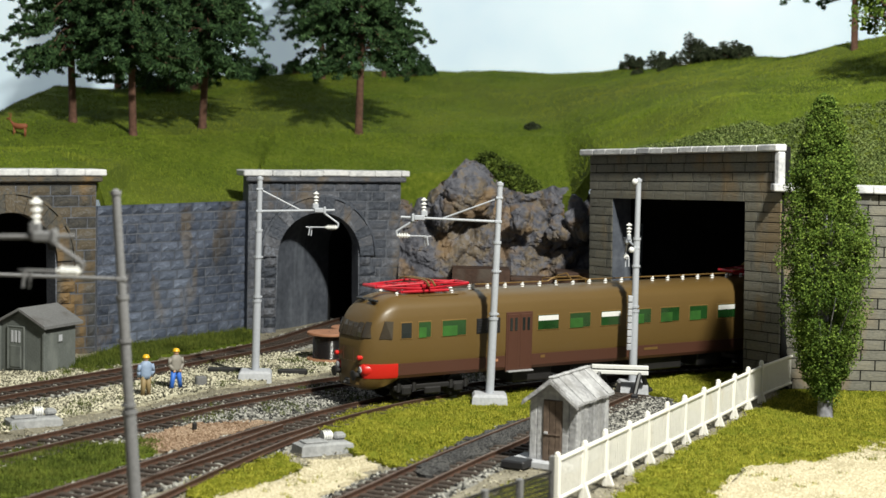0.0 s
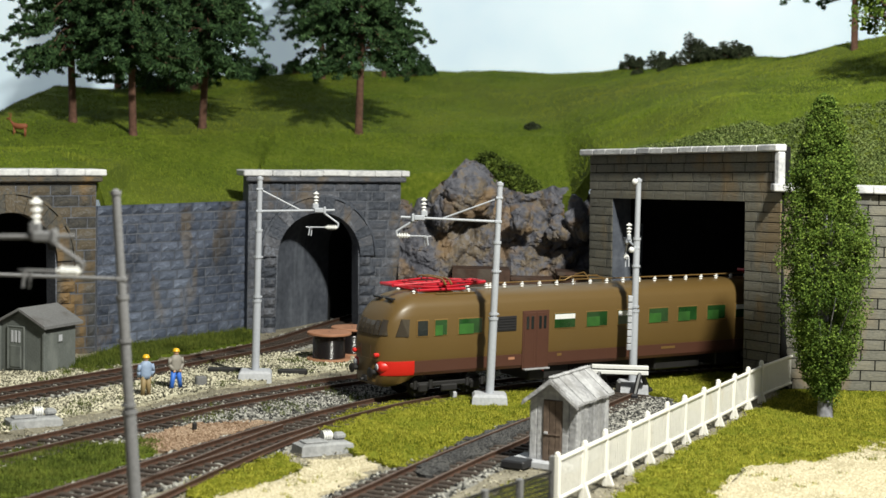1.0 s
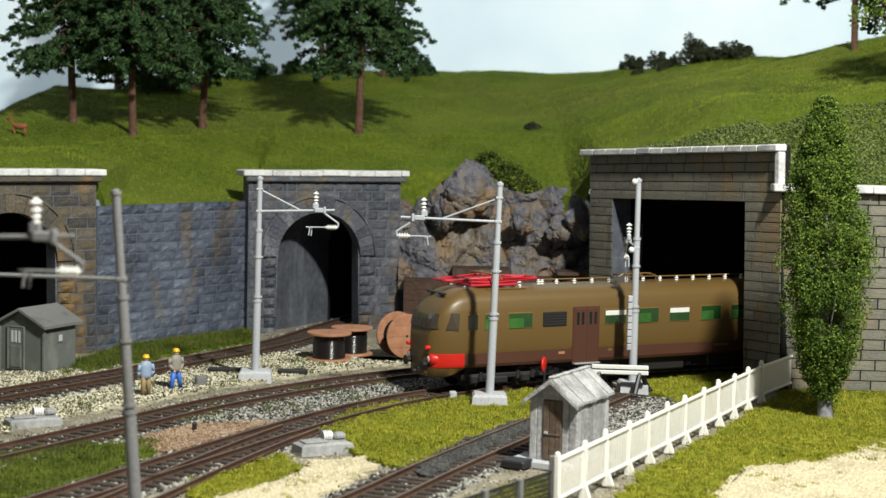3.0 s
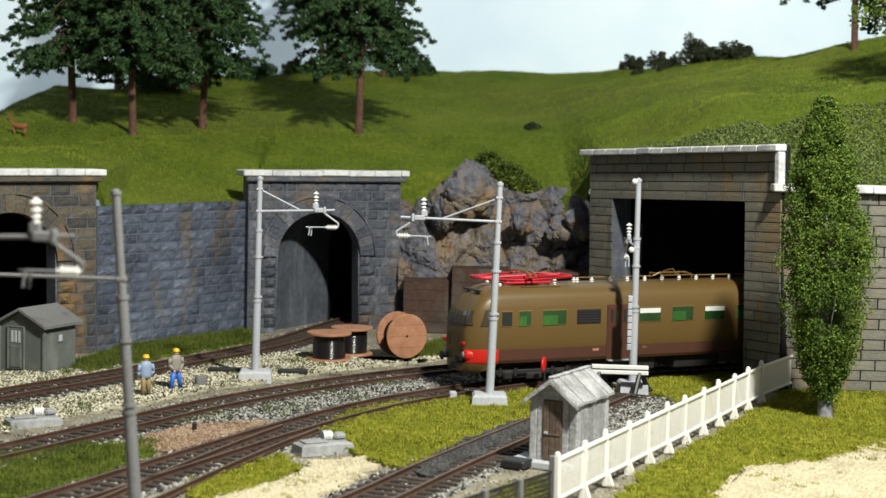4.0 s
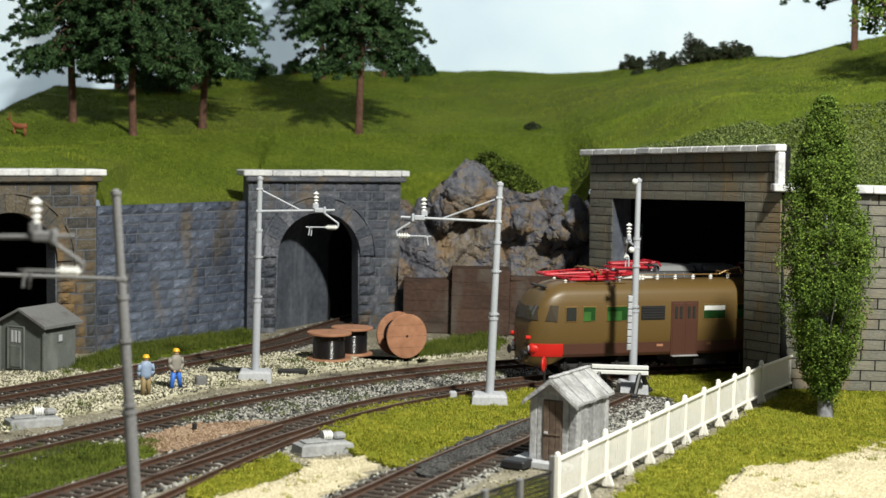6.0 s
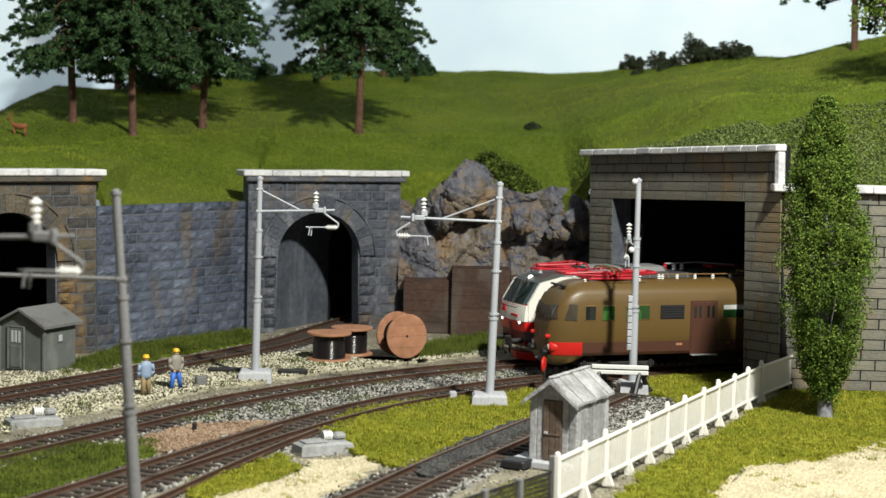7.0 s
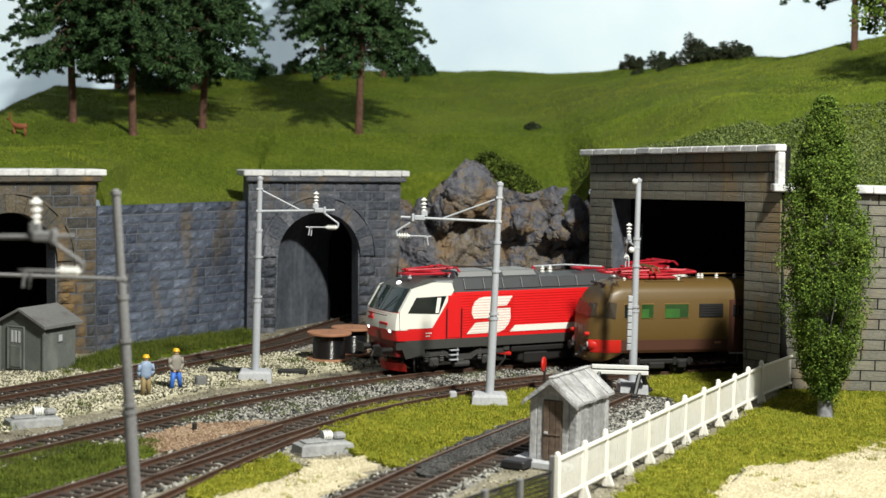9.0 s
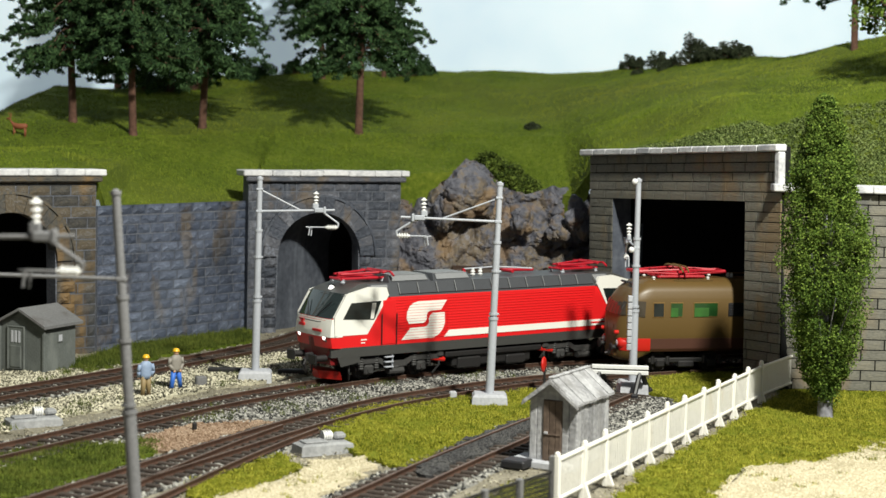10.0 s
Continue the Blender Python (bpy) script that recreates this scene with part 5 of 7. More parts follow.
def pantograph(ob, x, z, length, top=True, mat=None):
    """A folded diamond pantograph, its length along x."""
    mat = mat or PANTORED
    h = length / 2
    base = part("pantograph", Geo().tube([(x - h * 0.5, -0.75, z - 0.12), (x + h * 0.5, -0.75, z - 0.12), (x + h * 0.5, 0.75, z - 0.12), (x - h * 0.5, 0.75, z - 0.12), (x - h * 0.5, -0.75, z - 0.12)], 0.07, 6).box((x, 0, z - 0.08), (1.5, 1.2, 0.2), 0.04).box((x, 0.5, z + 0.1), (1.9, 0.2, 0.16), 0.04).box((x, -0.5, z + 0.1), (1.9, 0.2, 0.16), 0.04).cyl((x - 0.7, -0.6, z + 0.1), (x - 0.7, 0.6, z + 0.1), 0.13, 0.13, 8), mat, ob, "folded red diamond pantograph")
    for s in (-1, 1):
        part("lower_arm", Geo().tube([(x + s * 0.2, -0.7, z), (x + s * h, -0.55, z + 0.14), (x + s * h, 0.55, z + 0.14), (x + s * 0.2, 0.7, z)], 0.085, 6), mat, base)
        part("upper_arm", Geo().tube([(x + s * h, -0.55, z + 0.14), (x, -0.9, z + 0.26)], 0.05, 6).tube([(x + s * h, 0.55, z + 0.14), (x, 0.9, z + 0.26)], 0.05, 6).tube([(x + s * h * 0.5, -0.72, z + 0.2), (x + s * h * 0.5, 0.72, z + 0.2)], 0.04, 6), mat, base)
        part("contact_strip", Geo().tube([(x + s * 0.16, -1.35, z + 0.16), (x + s * 0.16, -1.1, z + 0.36), (x + s * 0.16, -0.8, z + 0.42), (x + s * 0.16, 0.8, z + 0.42), (x + s * 0.16, 1.1, z + 0.36), (x + s * 0.16, 1.35, z + 0.16)], 0.05, 6), BRASS, base, "curved brass contact strip")
    for a in (-0.6, 0.6):
        for b in (-0.7, 0.7):
            part("foot_insulator", Geo().turned((x + a * h, b, z - 0.36), (0, 0, 1), [(0.07, 0), (0.11, 0.06), (0.06, 0.12), (0.10, 0.18), (0.03, 0.24)], 10), WHITE, base, "white pantograph insulator")


WHEELS = {}


def bogie(ob, x, base):
    b = part("bogie", Geo().box((x, 0, 0.95), (base + 1.1, 1.2, 0.35), 0.08), DARKSTEEL, ob, "dark bogie with wheels")
    for s in (-1, 1):
        g = Geo().box((x, s * 1.15, 0.92), (base + 1.3, 0.18, 0.26), 0.05)
        for k in (-1, 1):
            g.box((x + k * base / 2, s * 1.22, 0.78), (0.5, 0.22, 0.42), 0.07)
            g.cyl((x + k * base / 2 - 0.42, s * 1.2, 0.75), (x + k * base / 2 - 0.42, s * 1.2, 1.15), 0.12, 0.12, 8)
            g.cyl((x + k * base / 2 + 0.42, s * 1.2, 0.75), (x + k * base / 2 + 0.42, s * 1.2, 1.15), 0.12, 0.12, 8)
        g.box((x, s * 1.22, 0.72), (0.9, 0.2, 0.34), 0.06)
        part("side_frame", g, DARKSTEEL, b)
        for k in (-1, 1):
            wheel = part("wheel", Geo().turned((0, 0, 0), (0, s, 0), [(0.58, 0), (0.58, 0.03), (0.53, 0.06), (0.52, 0.24), (0.42, 0.25), (0.40, 0.2), (0.12, 0.2), (0.11, 0.27), (0.01, 0.28)], 24), DARKSTEEL, b, smooth=40, m=at(x + k * base / 2, s * 0.72, 0.83))
            WHEELS.setdefault(ob.name, []).append((wheel, x + k * base / 2, s * 0.72))
    return b


def seat_pane_material():
    mat = paint("dim_green_window_pane", (0.012, 0.05, 0.012), 0.12, 0.5, grain=150, bump=0.0, spec=0.6)
    return mat


SEATPANE = seat_pane_material()


# ---- locomotive ----
def locomotive():
    """Red electric locomotive with cream cabs; x points to the leading cab."""
    ob = thing("locomotive", at(44.86, 96.92, 0, 180.9), "bright red electric locomotive with cream-white cabs and grey roof", "locomotive")
    hw, back = 1.7, 2.1

    def cab_x(z):
        return np.interp(z, (1.2, 2.05, 2.65, 3.4, 4.75, 5.1), (9.05, 9.18, 9.28, 9.22, 8.35, 7.3))

    # body side panels, full length, red; the ends are the cabs
    ring = []
    for x in (-5.75 - back, 5.75):
        ring.append([(x, -hw, 2.05), (x, -hw, 4.4), (x, -hw * 0.97, 4.46), (x, hw * 0.97, 4.46), (x, hw, 4.4), (x, hw, 2.05)])
    part("engine_room", Geo().loft(ring), LOCORED, ob, "bright red ribbed side body")
    g = Geo()
    for s in (-1, 1):
        for k in range(15):
            z = 2.3 + k * 0.14
            g.box((-back / 2, s * hw * 1.002, z), (11.2 + back, 0.035, 0.05), 0.012)
    part("side_ribs", g, LOCORED, ob, "fine horizontal red ribs")
    for end in (-1, 1):
        rings = []
        for z in (2.05, 2.35, 2.65, 3.0, 3.4, 3.85, 4.3, 4.62):
            xf = cab_x(z)
            w = hw * np.interp(z, (2.05, 4.4, 5.0), (1, 0.985, 0.72))
            rings.append([(end * 5.74, -w, z), (end * (xf - 0.45), -w, z), (end * (xf - 0.12), -w * 0.93, z), (end * xf, -w * 0.72, z), (end * (xf + 0.05), 0, z), (end * xf, w * 0.72, z), (end * (xf - 0.12), w * 0.93, z), (end * (xf - 0.45), w, z), (end * 5.74, w, z)])
        cab = part("cab", Geo().loft(rings), LOCORED, ob, "cab with cream front corners and grey nose", smooth=35, m=at(-back if end < 0 else 0, 0))
        # cream upper parts follow the cab skin a little proud of it
        for s in (-1, 1):
            o = [(9.0, 2.66), (7.1, 2.66), (6.5, 3.55), (5.98, 4.36), (5.85, 4.55), (6.0, 4.92), (7.0, 4.98), (8.35, 4.66), (9.02, 3.55)]
            pan = [(end * x, z) for x, z in o]
            y0, y1 = sorted((s * hw * 0.9, s * (hw + 0.02)))
            part("cream_panel", Geo().prism(pan, "y", y0, y1), LOCOWHITE, cab, "cream-white cab side panel")
            o = [(8.55, 3.46), (8.08, 4.24), (6.3, 4.28), (6.72, 3.36)]
            y0, y1 = sorted((s * hw * 0.95, s * (hw + 0.035)))
            w = part("side_window", Geo().prism([(end * x, z) for x, z in o], "y", y0, y1), DARKGLASS, cab, "large dark cab side window")
            y0, y1 = sorted((s * (hw + 0.03), s * (hw + 0.045)))
            if s == end:
                part("curtain", Geo().prism([(end * x, z) for x, z in ((6.95, 3.42), (6.75, 3.42), (6.62, 4.2), (6.85, 4.2))], "y", y0, y1), CREAM, w, "pale curtain")
            part("roof_louvre", Geo().loft([[(end * 6.85, s * hw * 0.955, 4.55), (end * 5.9, s * hw * 0.955, 4.55), (end * 5.75, s * hw * 0.78, 4.98), (end * 6.75, s * hw * 0.78, 4.98)], [(end * 6.85, s * hw * 0.99, 4.6), (end * 5.9, s * hw * 0.99, 4.6), (end * 5.75, s * hw * 0.82, 5.03), (end * 6.75, s * hw * 0.82, 5.03)]]), ROOFLIGHT, cab, "silver-grey sloping roof panel")
            if s == end:
                part("door_handrail", Geo().cyl((end * 6.26, s * (hw + 0.06), 2.1), (end * 6.26, s * (hw + 0.06), 3.62), 0.03, 0.03, 6).cyl((end * 5.37, s * (hw + 0.06), 2.1), (end * 5.37, s * (hw + 0.06), 3.62), 0.03, 0.03, 6), DARKSTEEL, cab, "dark door handrail")
            if s == end:
                part("door", Geo().box((end * 5.82, s * (hw + 0.006), 3.2), (0.78, 0.05, 2.2), 0.02), LOCORED, cab, "red crew door")
        # nose: cream band, grey surround, lamps
        nose = []
        for z in (2.6, 2.8, 3.1, 3.47):
            xf = cab_x(z) + 0.03
            nose.append([(end * (xf - 0.46), -hw * 1.01, z), (end * (xf - 0.12), -hw * 0.94, z), (end * xf, -hw * 0.73, z), (end * (xf + 0.05), 0, z), (end * xf, hw * 0.73, z), (end * (xf - 0.12), hw * 0.94, z), (end * (xf - 0.46), hw * 1.01, z)])
        n1 = [[(x - end * 0.3, y, z) for x, y, z in r] for r in nose]
        part("nose_band", Geo().loft([a + list(reversed(b)) for a, b in zip(nose, n1)]), LOCOWHITE, cab, "cream nose band", smooth=35)
        low = []
        for z in (1.2, 1.6, 2.5):
            xf = cab_x(min(z, 2.5)) + 0.015
            low.append([(end * 8.6, -hw * 0.8, z), (end * (xf - 0.1), -hw * 0.78, z), (end * (xf + 0.05), 0, z), (end * (xf - 0.1), hw * 0.78, z), (end * 8.6, hw * 0.8, z)])
        part("nose_lower", Geo().loft(low), DARKRED, cab, "dark red lower nose")
        scr = []
        for z in (3.5, 3.95, 4.4, 4.68):
            xf = cab_x(z) + 0.025
            scr.append([(end * (xf - 0.10), -hw * 0.90, z), (end * xf, -hw * 0.70, z), (end * (xf + 0.05), 0, z), (end * xf, hw * 0.70, z), (end * (xf - 0.10), hw * 0.90, z)])
        s1 = [[(x - end * 0.2, y, z) for x, y, z in r] for r in scr]
        ws = part("windscreen", Geo().loft([a + list(reversed(b)) for a, b in zip(scr, s1)]), SCREENGLASS, cab, "wide raked dark windscreen", smooth=35)
        part("screen_pillar", Geo().loft([[(end * (cab_x(z) + 0.09), y, z) for y in (-0.05, 0.05)] + [(end * (cab_x(z) - 0.05), y, z) for y in (0.05, -0.05)] for z in (3.5, 3.95, 4.4, 4.68)]), LOCOGREY, ws)
        for s in (-1, 1):
            part("wiper", Geo().tube([(end * (cab_x(3.5) + 0.1), s * 0.3, 3.5), (end * (cab_x(4.2) + 0.1), s * 1.1, 4.3)], 0.025, 5), BLACK, ws)
        brow = []
        for z in (4.60, 4.85, 5.04, 5.10):
            xf = cab_x(z) + 0.06
            w = np.interp(z, (4.60, 5.10), (0.97, 0.72)) * hw
            brow.append([(end * 5.74, -w, z), (end * (xf - 0.1), -w, z), (end * (xf + 0.05), 0, z), (end * (xf - 0.1), w, z), (end * 5.74, w, z)])
        part("roof_brow", Geo().loft(brow), LOCOGREY, cab, "dark grey roof edge over the windscreen", smooth=35)
        glow = HEADLIGHT if end > 0 else WHITE
        part("top_lamp", Geo().turned((end * (cab_x(4.8) - 0.04), 0, 4.82), (end, 0, 0.5), [(0.15, -0.1), (0.15, 0.04), (0.12, 0.07), (0.02, 0.08)], 16), glow, cab, "lit upper headlamp")
        for s in (-1, 1):
            part("headlamp", Geo().turned((end * (cab_x(2.6) - 0.12), s * 1.12, 2.58), (end, 0, 0), [(0.16, -0.1), (0.16, 0.08), (0.12, 0.13), (0.02, 0.15)], 16), glow, cab, "lit lower headlamp")
            part("lamp_surround", Geo().box((end * (cab_x(2.5) - 0.16), s * 1.05, 2.48), (0.3, 0.62, 0.36), 0.08), LOCOGREY, cab)
            bf = part("buffer", Geo().cyl((end * 9.0, s * 1.0, 1.52), (end * 9.75, s * 1.0, 1.52), 0.17, 0.15, 14), DARKSTEEL, cab)
            part("buffer_head", Geo().box((end * 9.8, s * 1.0, 1.52), (0.1, 0.72, 0.5), 0.06), DARKSTEEL, bf)
            part("hose", Geo().tube([(end * 9.2, s * 0.45, 1.5), (end * 9.5, s * 0.45, 1.2), (end * 9.45, s * 0.4, 0.8)], 0.05, 6), BLACK, cab)
        part("coupling_hook", Geo().box((end * 9.3, 0, 1.5), (0.6, 0.2, 0.4), 0.06).tube([(end * 9.5, 0, 1.5), (end * 9.7, 0, 1.1), (end * 9.5, 0, 0.7)], 0.07, 6), DARKSTEEL, cab)
        part("snow_plough", Geo().loft([[(end * 8.3, -1.35, 0.42), (end * 8.9, -0.3, 0.42), (end * 8.9, 0.3, 0.42), (end * 8.3, 1.35, 0.42), (end * 8.1, 0, 0.42)], [(end * 8.45, -1.4, 0.85), (end * 9.1, -0.3, 0.85), (end * 9.1, 0.3, 0.85), (end * 8.45, 1.4, 0.85), (end * 8.1, 0, 0.85)]]), SIGNALRED, cab, "red rail guard under the nose")
        part("nose_emblem", Geo().prism([(-0.55 * end, 2.98), (-1.05 * end, 2.98), (-0.98 * end, 3.12), (-0.78 * end, 3.15), (-1.02 * end, 3.34), (-0.6 * end, 3.34), (-0.6 * end, 3.22), (-0.75 * end, 3.17), (-0.52 * end, 3.1)], "x", min(end * 9.3, end * 9.37), max(end * 9.3, end * 9.37)), LOCORED, cab, "small red emblem on the nose")
        part("number_bar", Geo().box((end * 9.33, 0.6 * end, 2.88), (0.05, 0.8, 0.13), 0.01), LOCORED, cab, "small red number bar")
        part("nose_rail", Geo().tube([(end * 9.3, -0.9, 3.32), (end * 9.42, -0.9, 3.32), (end * 9.45, 0.9, 3.32), (end * 9.3, 0.9, 3.32)], 0.025, 5), DARKSTEEL, cab)
    # grey frame
    fr = []
    for x, k in ((-9.05 - back, 0.86), (-8.6 - back, 1), (8.6, 1), (9.05, 0.86)):
        fr.append([(x, -hw * k, 1.58), (x, -hw * k, 2.06), (x, hw * k, 2.06), (x, hw * k, 1.58)])
    part("underframe", Geo().loft(fr), LOCOGREY, ob, "dark umbra-grey underframe")
    for end in (-1, 1):
        for s in (-1, 1):
            part("side_skirt", Geo().prism([(end * 8.6, 1.12), (end * 7.5, 1.3), (end * 7.5, 1.62), (end * 8.8, 1.62)], "y", *sorted((s * (hw - 0.1), s * (hw - 0.01)))), LOCOGREY, ob, m=at(-back if end < 0 else 0, 0))
    # roof
    rf = []
    for x in (-6.9 - back, 6.9):
        rf.append([(x, -hw * 0.985, 4.44), (x, -hw * 0.76, 5.08), (x, hw * 0.76, 5.08), (x, hw * 0.985, 4.44)])
    part("roof", Geo().loft(rf), ROOFGREY, ob, "mid-grey roof with bevelled edges")
    for s in (-1, 1):
        for k in range(11):
            x = -7.2 + k * 1.176
            part("roof_flank_panel", Geo().loft([[(x - 0.55, s * hw * 0.972, 4.54), (x + 0.55, s * hw * 0.972, 4.54), (x + 0.5, s * hw * 0.79, 5.04), (x - 0.5, s * hw * 0.79, 5.04)], [(x - 0.53, s * hw * 0.99, 4.57), (x + 0.53, s * hw * 0.99, 4.57), (x + 0.48, s * hw * 0.81, 5.07), (x - 0.48, s * hw * 0.81, 5.07)]]), ROOFGREY, ob)
            part("panel_seam", Geo().loft([[(x + 0.57, s * hw * 0.985, 4.55), (x + 0.61, s * hw * 0.985, 4.55), (x + 0.56, s * hw * 0.80, 5.08), (x + 0.52, s * hw * 0.80, 5.08)], [(x + 0.57, s * hw * 1.0, 4.58), (x + 0.61, s * hw * 1.0, 4.58), (x + 0.56, s * hw * 0.82, 5.1), (x + 0.52, s * hw * 0.82, 5.1)]]), ROOFLIGHT, ob)
    for x, w in ((4.2, 2.6), (1.5, 2.5)):
        part("roof_hatch", Geo().loft([[(x - w / 2, -1.2, 5.06), (x + w / 2, -1.2, 5.06), (x + w / 2, 1.2, 5.06), (x - w / 2, 1.2, 5.06)], [(x - w / 2 + 0.1, -0.85, 5.42), (x + w / 2 - 0.15, -0.85, 5.42), (x + w / 2 - 0.15, 0.85, 5.42), (x - w / 2 + 0.1, 0.85, 5.42)]]), ROOFGREY, ob, "raised roof hatch with sloping sides")
        part("hatch_plate", Geo().box((x - 0.02, 0, 5.43), (w - 0.5, 1.5, 0.04), 0.01), ROOFLIGHT, ob, "silver-grey hatch plate")
        for s in (-1, 1):
            part("hatch_flank", Geo().loft([[(x - w / 2 + 0.2, s * 1.14, 5.14), (x + w / 2 - 0.2, s * 1.14, 5.14), (x + w / 2 - 0.28, s * 0.9, 5.39), (x - w / 2 + 0.24, s * 0.9, 5.39)], [(x - w / 2 + 0.2, s * 1.17, 5.17), (x + w / 2 - 0.2, s * 1.17, 5.17), (x + w / 2 - 0.28, s * 0.93, 5.42), (x - w / 2 + 0.24, s * 0.93, 5.42)]]), ROOFLIGHT, ob, "silver-grey hatch flank")
    for x in (-0.4, -1.0, -1.5):
        part("roof_insulator", Geo().turned((x, -0.4, 5.06), (0, 0, 1), [(0.08, 0), (0.14, 0.08), (0.08, 0.15), (0.13, 0.22), (0.08, 0.3), (0.10, 0.36), (0.02, 0.42)], 10), WHITE if x < -0.8 else PANTORED, ob, "roof insulator")
    part("roof_conduit", Geo().tube([(-0.4, -0.4, 5.45), (-2.5, -0.4, 5.5), (-4.5, 0.3, 5.4)], 0.045, 6), MAST, ob)
    single_arm(ob, 6.6, 1)
    single_arm(ob, -5.6 - back, 1)
    pantograph_low(ob, -4.2)
    # side lettering: stripe, emblem, bars
    for s in (-1, 1):
        y0, y1 = sorted((s * (hw + 0.016), s * (hw + 0.032)))
        st = [(2.4, 2.27), (2.08, 2.60), (-7.0 - back, 2.60), (-7.3 - back, 2.27)] if s > 0 else [(-2.4, 2.27), (-2.08, 2.60), (7.0, 2.60), (7.3, 2.27)]
        part("side_stripe", Geo().prism(st, "y", y0, y1), LOCOWHITE, ob, "long cream stripe along the side")
        part("number_bar", Geo().box((-6.0 * s - (back if s > 0 else 0), s * (hw + 0.034), 2.44), (1.1, 0.014, 0.09), 0), LOCORED, ob, "small number bar on the stripe")
        f = s
        # the emblem: two interlocked hooked shapes
        upper = [(4.05, 4.15), (2.27, 4.15), (2.62, 3.66), (3.28, 3.64), (3.46, 3.56), (3.52, 3.40), (3.50, 3.22), (3.62, 3.08), (3.75, 3.04), (4.62, 3.04), (4.76, 3.30), (4.74, 3.62), (4.58, 3.92), (4.35, 4.08)]
        lower = [(2.40, 3.52), (2.36, 3.0), (2.48, 2.68), (2.72, 2.42), (3.05, 2.27), (5.05, 2.25), (4.52, 2.82), (3.62, 2.84), (3.44, 2.92), (3.36, 3.06), (3.40, 3.24), (3.28, 3.44), (3.12, 3.52)]
        for o in (upper, lower):
            part("side_emblem", Geo().prism([(x * f, z) for x, z in o], "y", y0, y1), LOCOWHITE, ob, "cream hooked emblem on the red side")
        g = Geo()
        for k in range(13):
            g.box((3.5 * f, s * (hw + 0.03), 2.32 + k * 0.14), (2.7, 0.014, 0.014), 0)
        part("emblem_shadow_gaps", g, LOCORED, ob)
        part("small_bars", Geo().box((7.3 * s, s * (hw + 0.012), 2.4), (0.35, 0.02, 0.06), 0).box((7.35 * s, s * (hw + 0.012), 2.25), (0.25, 0.02, 0.05), 0), LOCOWHITE, ob, "tiny pale lettering bars")
        part("access_steps", Geo().box((5.75 * s, s * 1.66, 1.45), (0.5, 0.2, 0.06), 0.01).box((5.75 * s, s * 1.66, 1.2), (0.5, 0.2, 0.06), 0.01).box((5.75 * s, s * 1.66, 0.95), (0.5, 0.2, 0.06), 0.01).box((5.5 * s, s * 1.6, 1.25), (0.05, 0.1, 0.8), 0), MAST, ob, "small grey access steps")
    for x in (5.2, -5.2 - back):
        b = bogie(ob, x, 3.2)
        for s in (-1, 1):
            for k in (-2.05, -1.15, 1.15, 2.05):
                spring = [(0.15 if i % 2 else 0.11, 0.06 * i) for i in range(11)]
                part("coil_spring", Geo().turned((x + k, s * 1.42, 0.86), (0, 0, 1), spring, 10), BOGIEGREY, b, "dark coil spring")
            for k in (-1.6, 1.6):
                part("axle_box", Geo().box((x + k, s * 1.42, 0.84), (0.56, 0.26, 0.5), 0.09).cyl((x + k, s * 1.42, 0.84), (x + k, s * 1.6, 0.84), 0.17, 0.15, 12), BOGIEGREY, b, "grey axle box with a round cover")
            part("frame_beam", Geo().loft([[(x + i, s * y, z + d) for y, d in ((1.32, -0.14), (1.5, -0.14), (1.5, 0.14), (1.32, 0.14))] for i, z in ((-2.7, 1.28), (-1.0, 1.3), (-0.6, 1.05), (0.6, 1.05), (1.0, 1.3), (2.7, 1.28))]), BOGIEGREY, b, "dropped bogie side beam")
            part("brake_cylinder", Geo().cyl((x - 0.45, s * 1.46, 0.7), (x + 0.45, s * 1.46, 0.7), 0.17, 0.17, 10).box((x, s * 1.5, 0.86), (0.3, 0.16, 0.2), 0.04), BOGIEGREY, b)
            for k in (-2.75, 2.75):
                part("sand_pipe", Geo().tube([(x + k, s * 1.4, 1.5), (x + k, s * 1.4, 0.8), (x + k * 0.93, s * 1.1, 0.36)], 0.05, 6).box((x + k, s * 1.45, 1.4), (0.4, 0.26, 0.36), 0.06), BOGIEGREY, b)
        for s in (-1, 1):
            part("red_cylinder", Geo().cyl((x - math.copysign(2.6, x) - 0.5, s * 1.35, 1.05), (x - math.copysign(2.6, x) + 0.5, s * 1.35, 1.2), 0.13, 0.13, 10), SIGNALRED, ob, "red damper")
    part("transformer", Geo().box((-back / 2, 0, 1.02), (5.2, 2.8, 0.86), 0.1).box((-back / 2 + 1.6, 0, 0.8), (1.5, 3.1, 0.6), 0.08).box((-back / 2 - 1.5, 0, 0.78), (1.3, 3.1, 0.5), 0.08).box((-back / 2, 0, 1.3), (6.4, 3.2, 0.3), 0.06), DARKSTEEL, ob)
    return ob


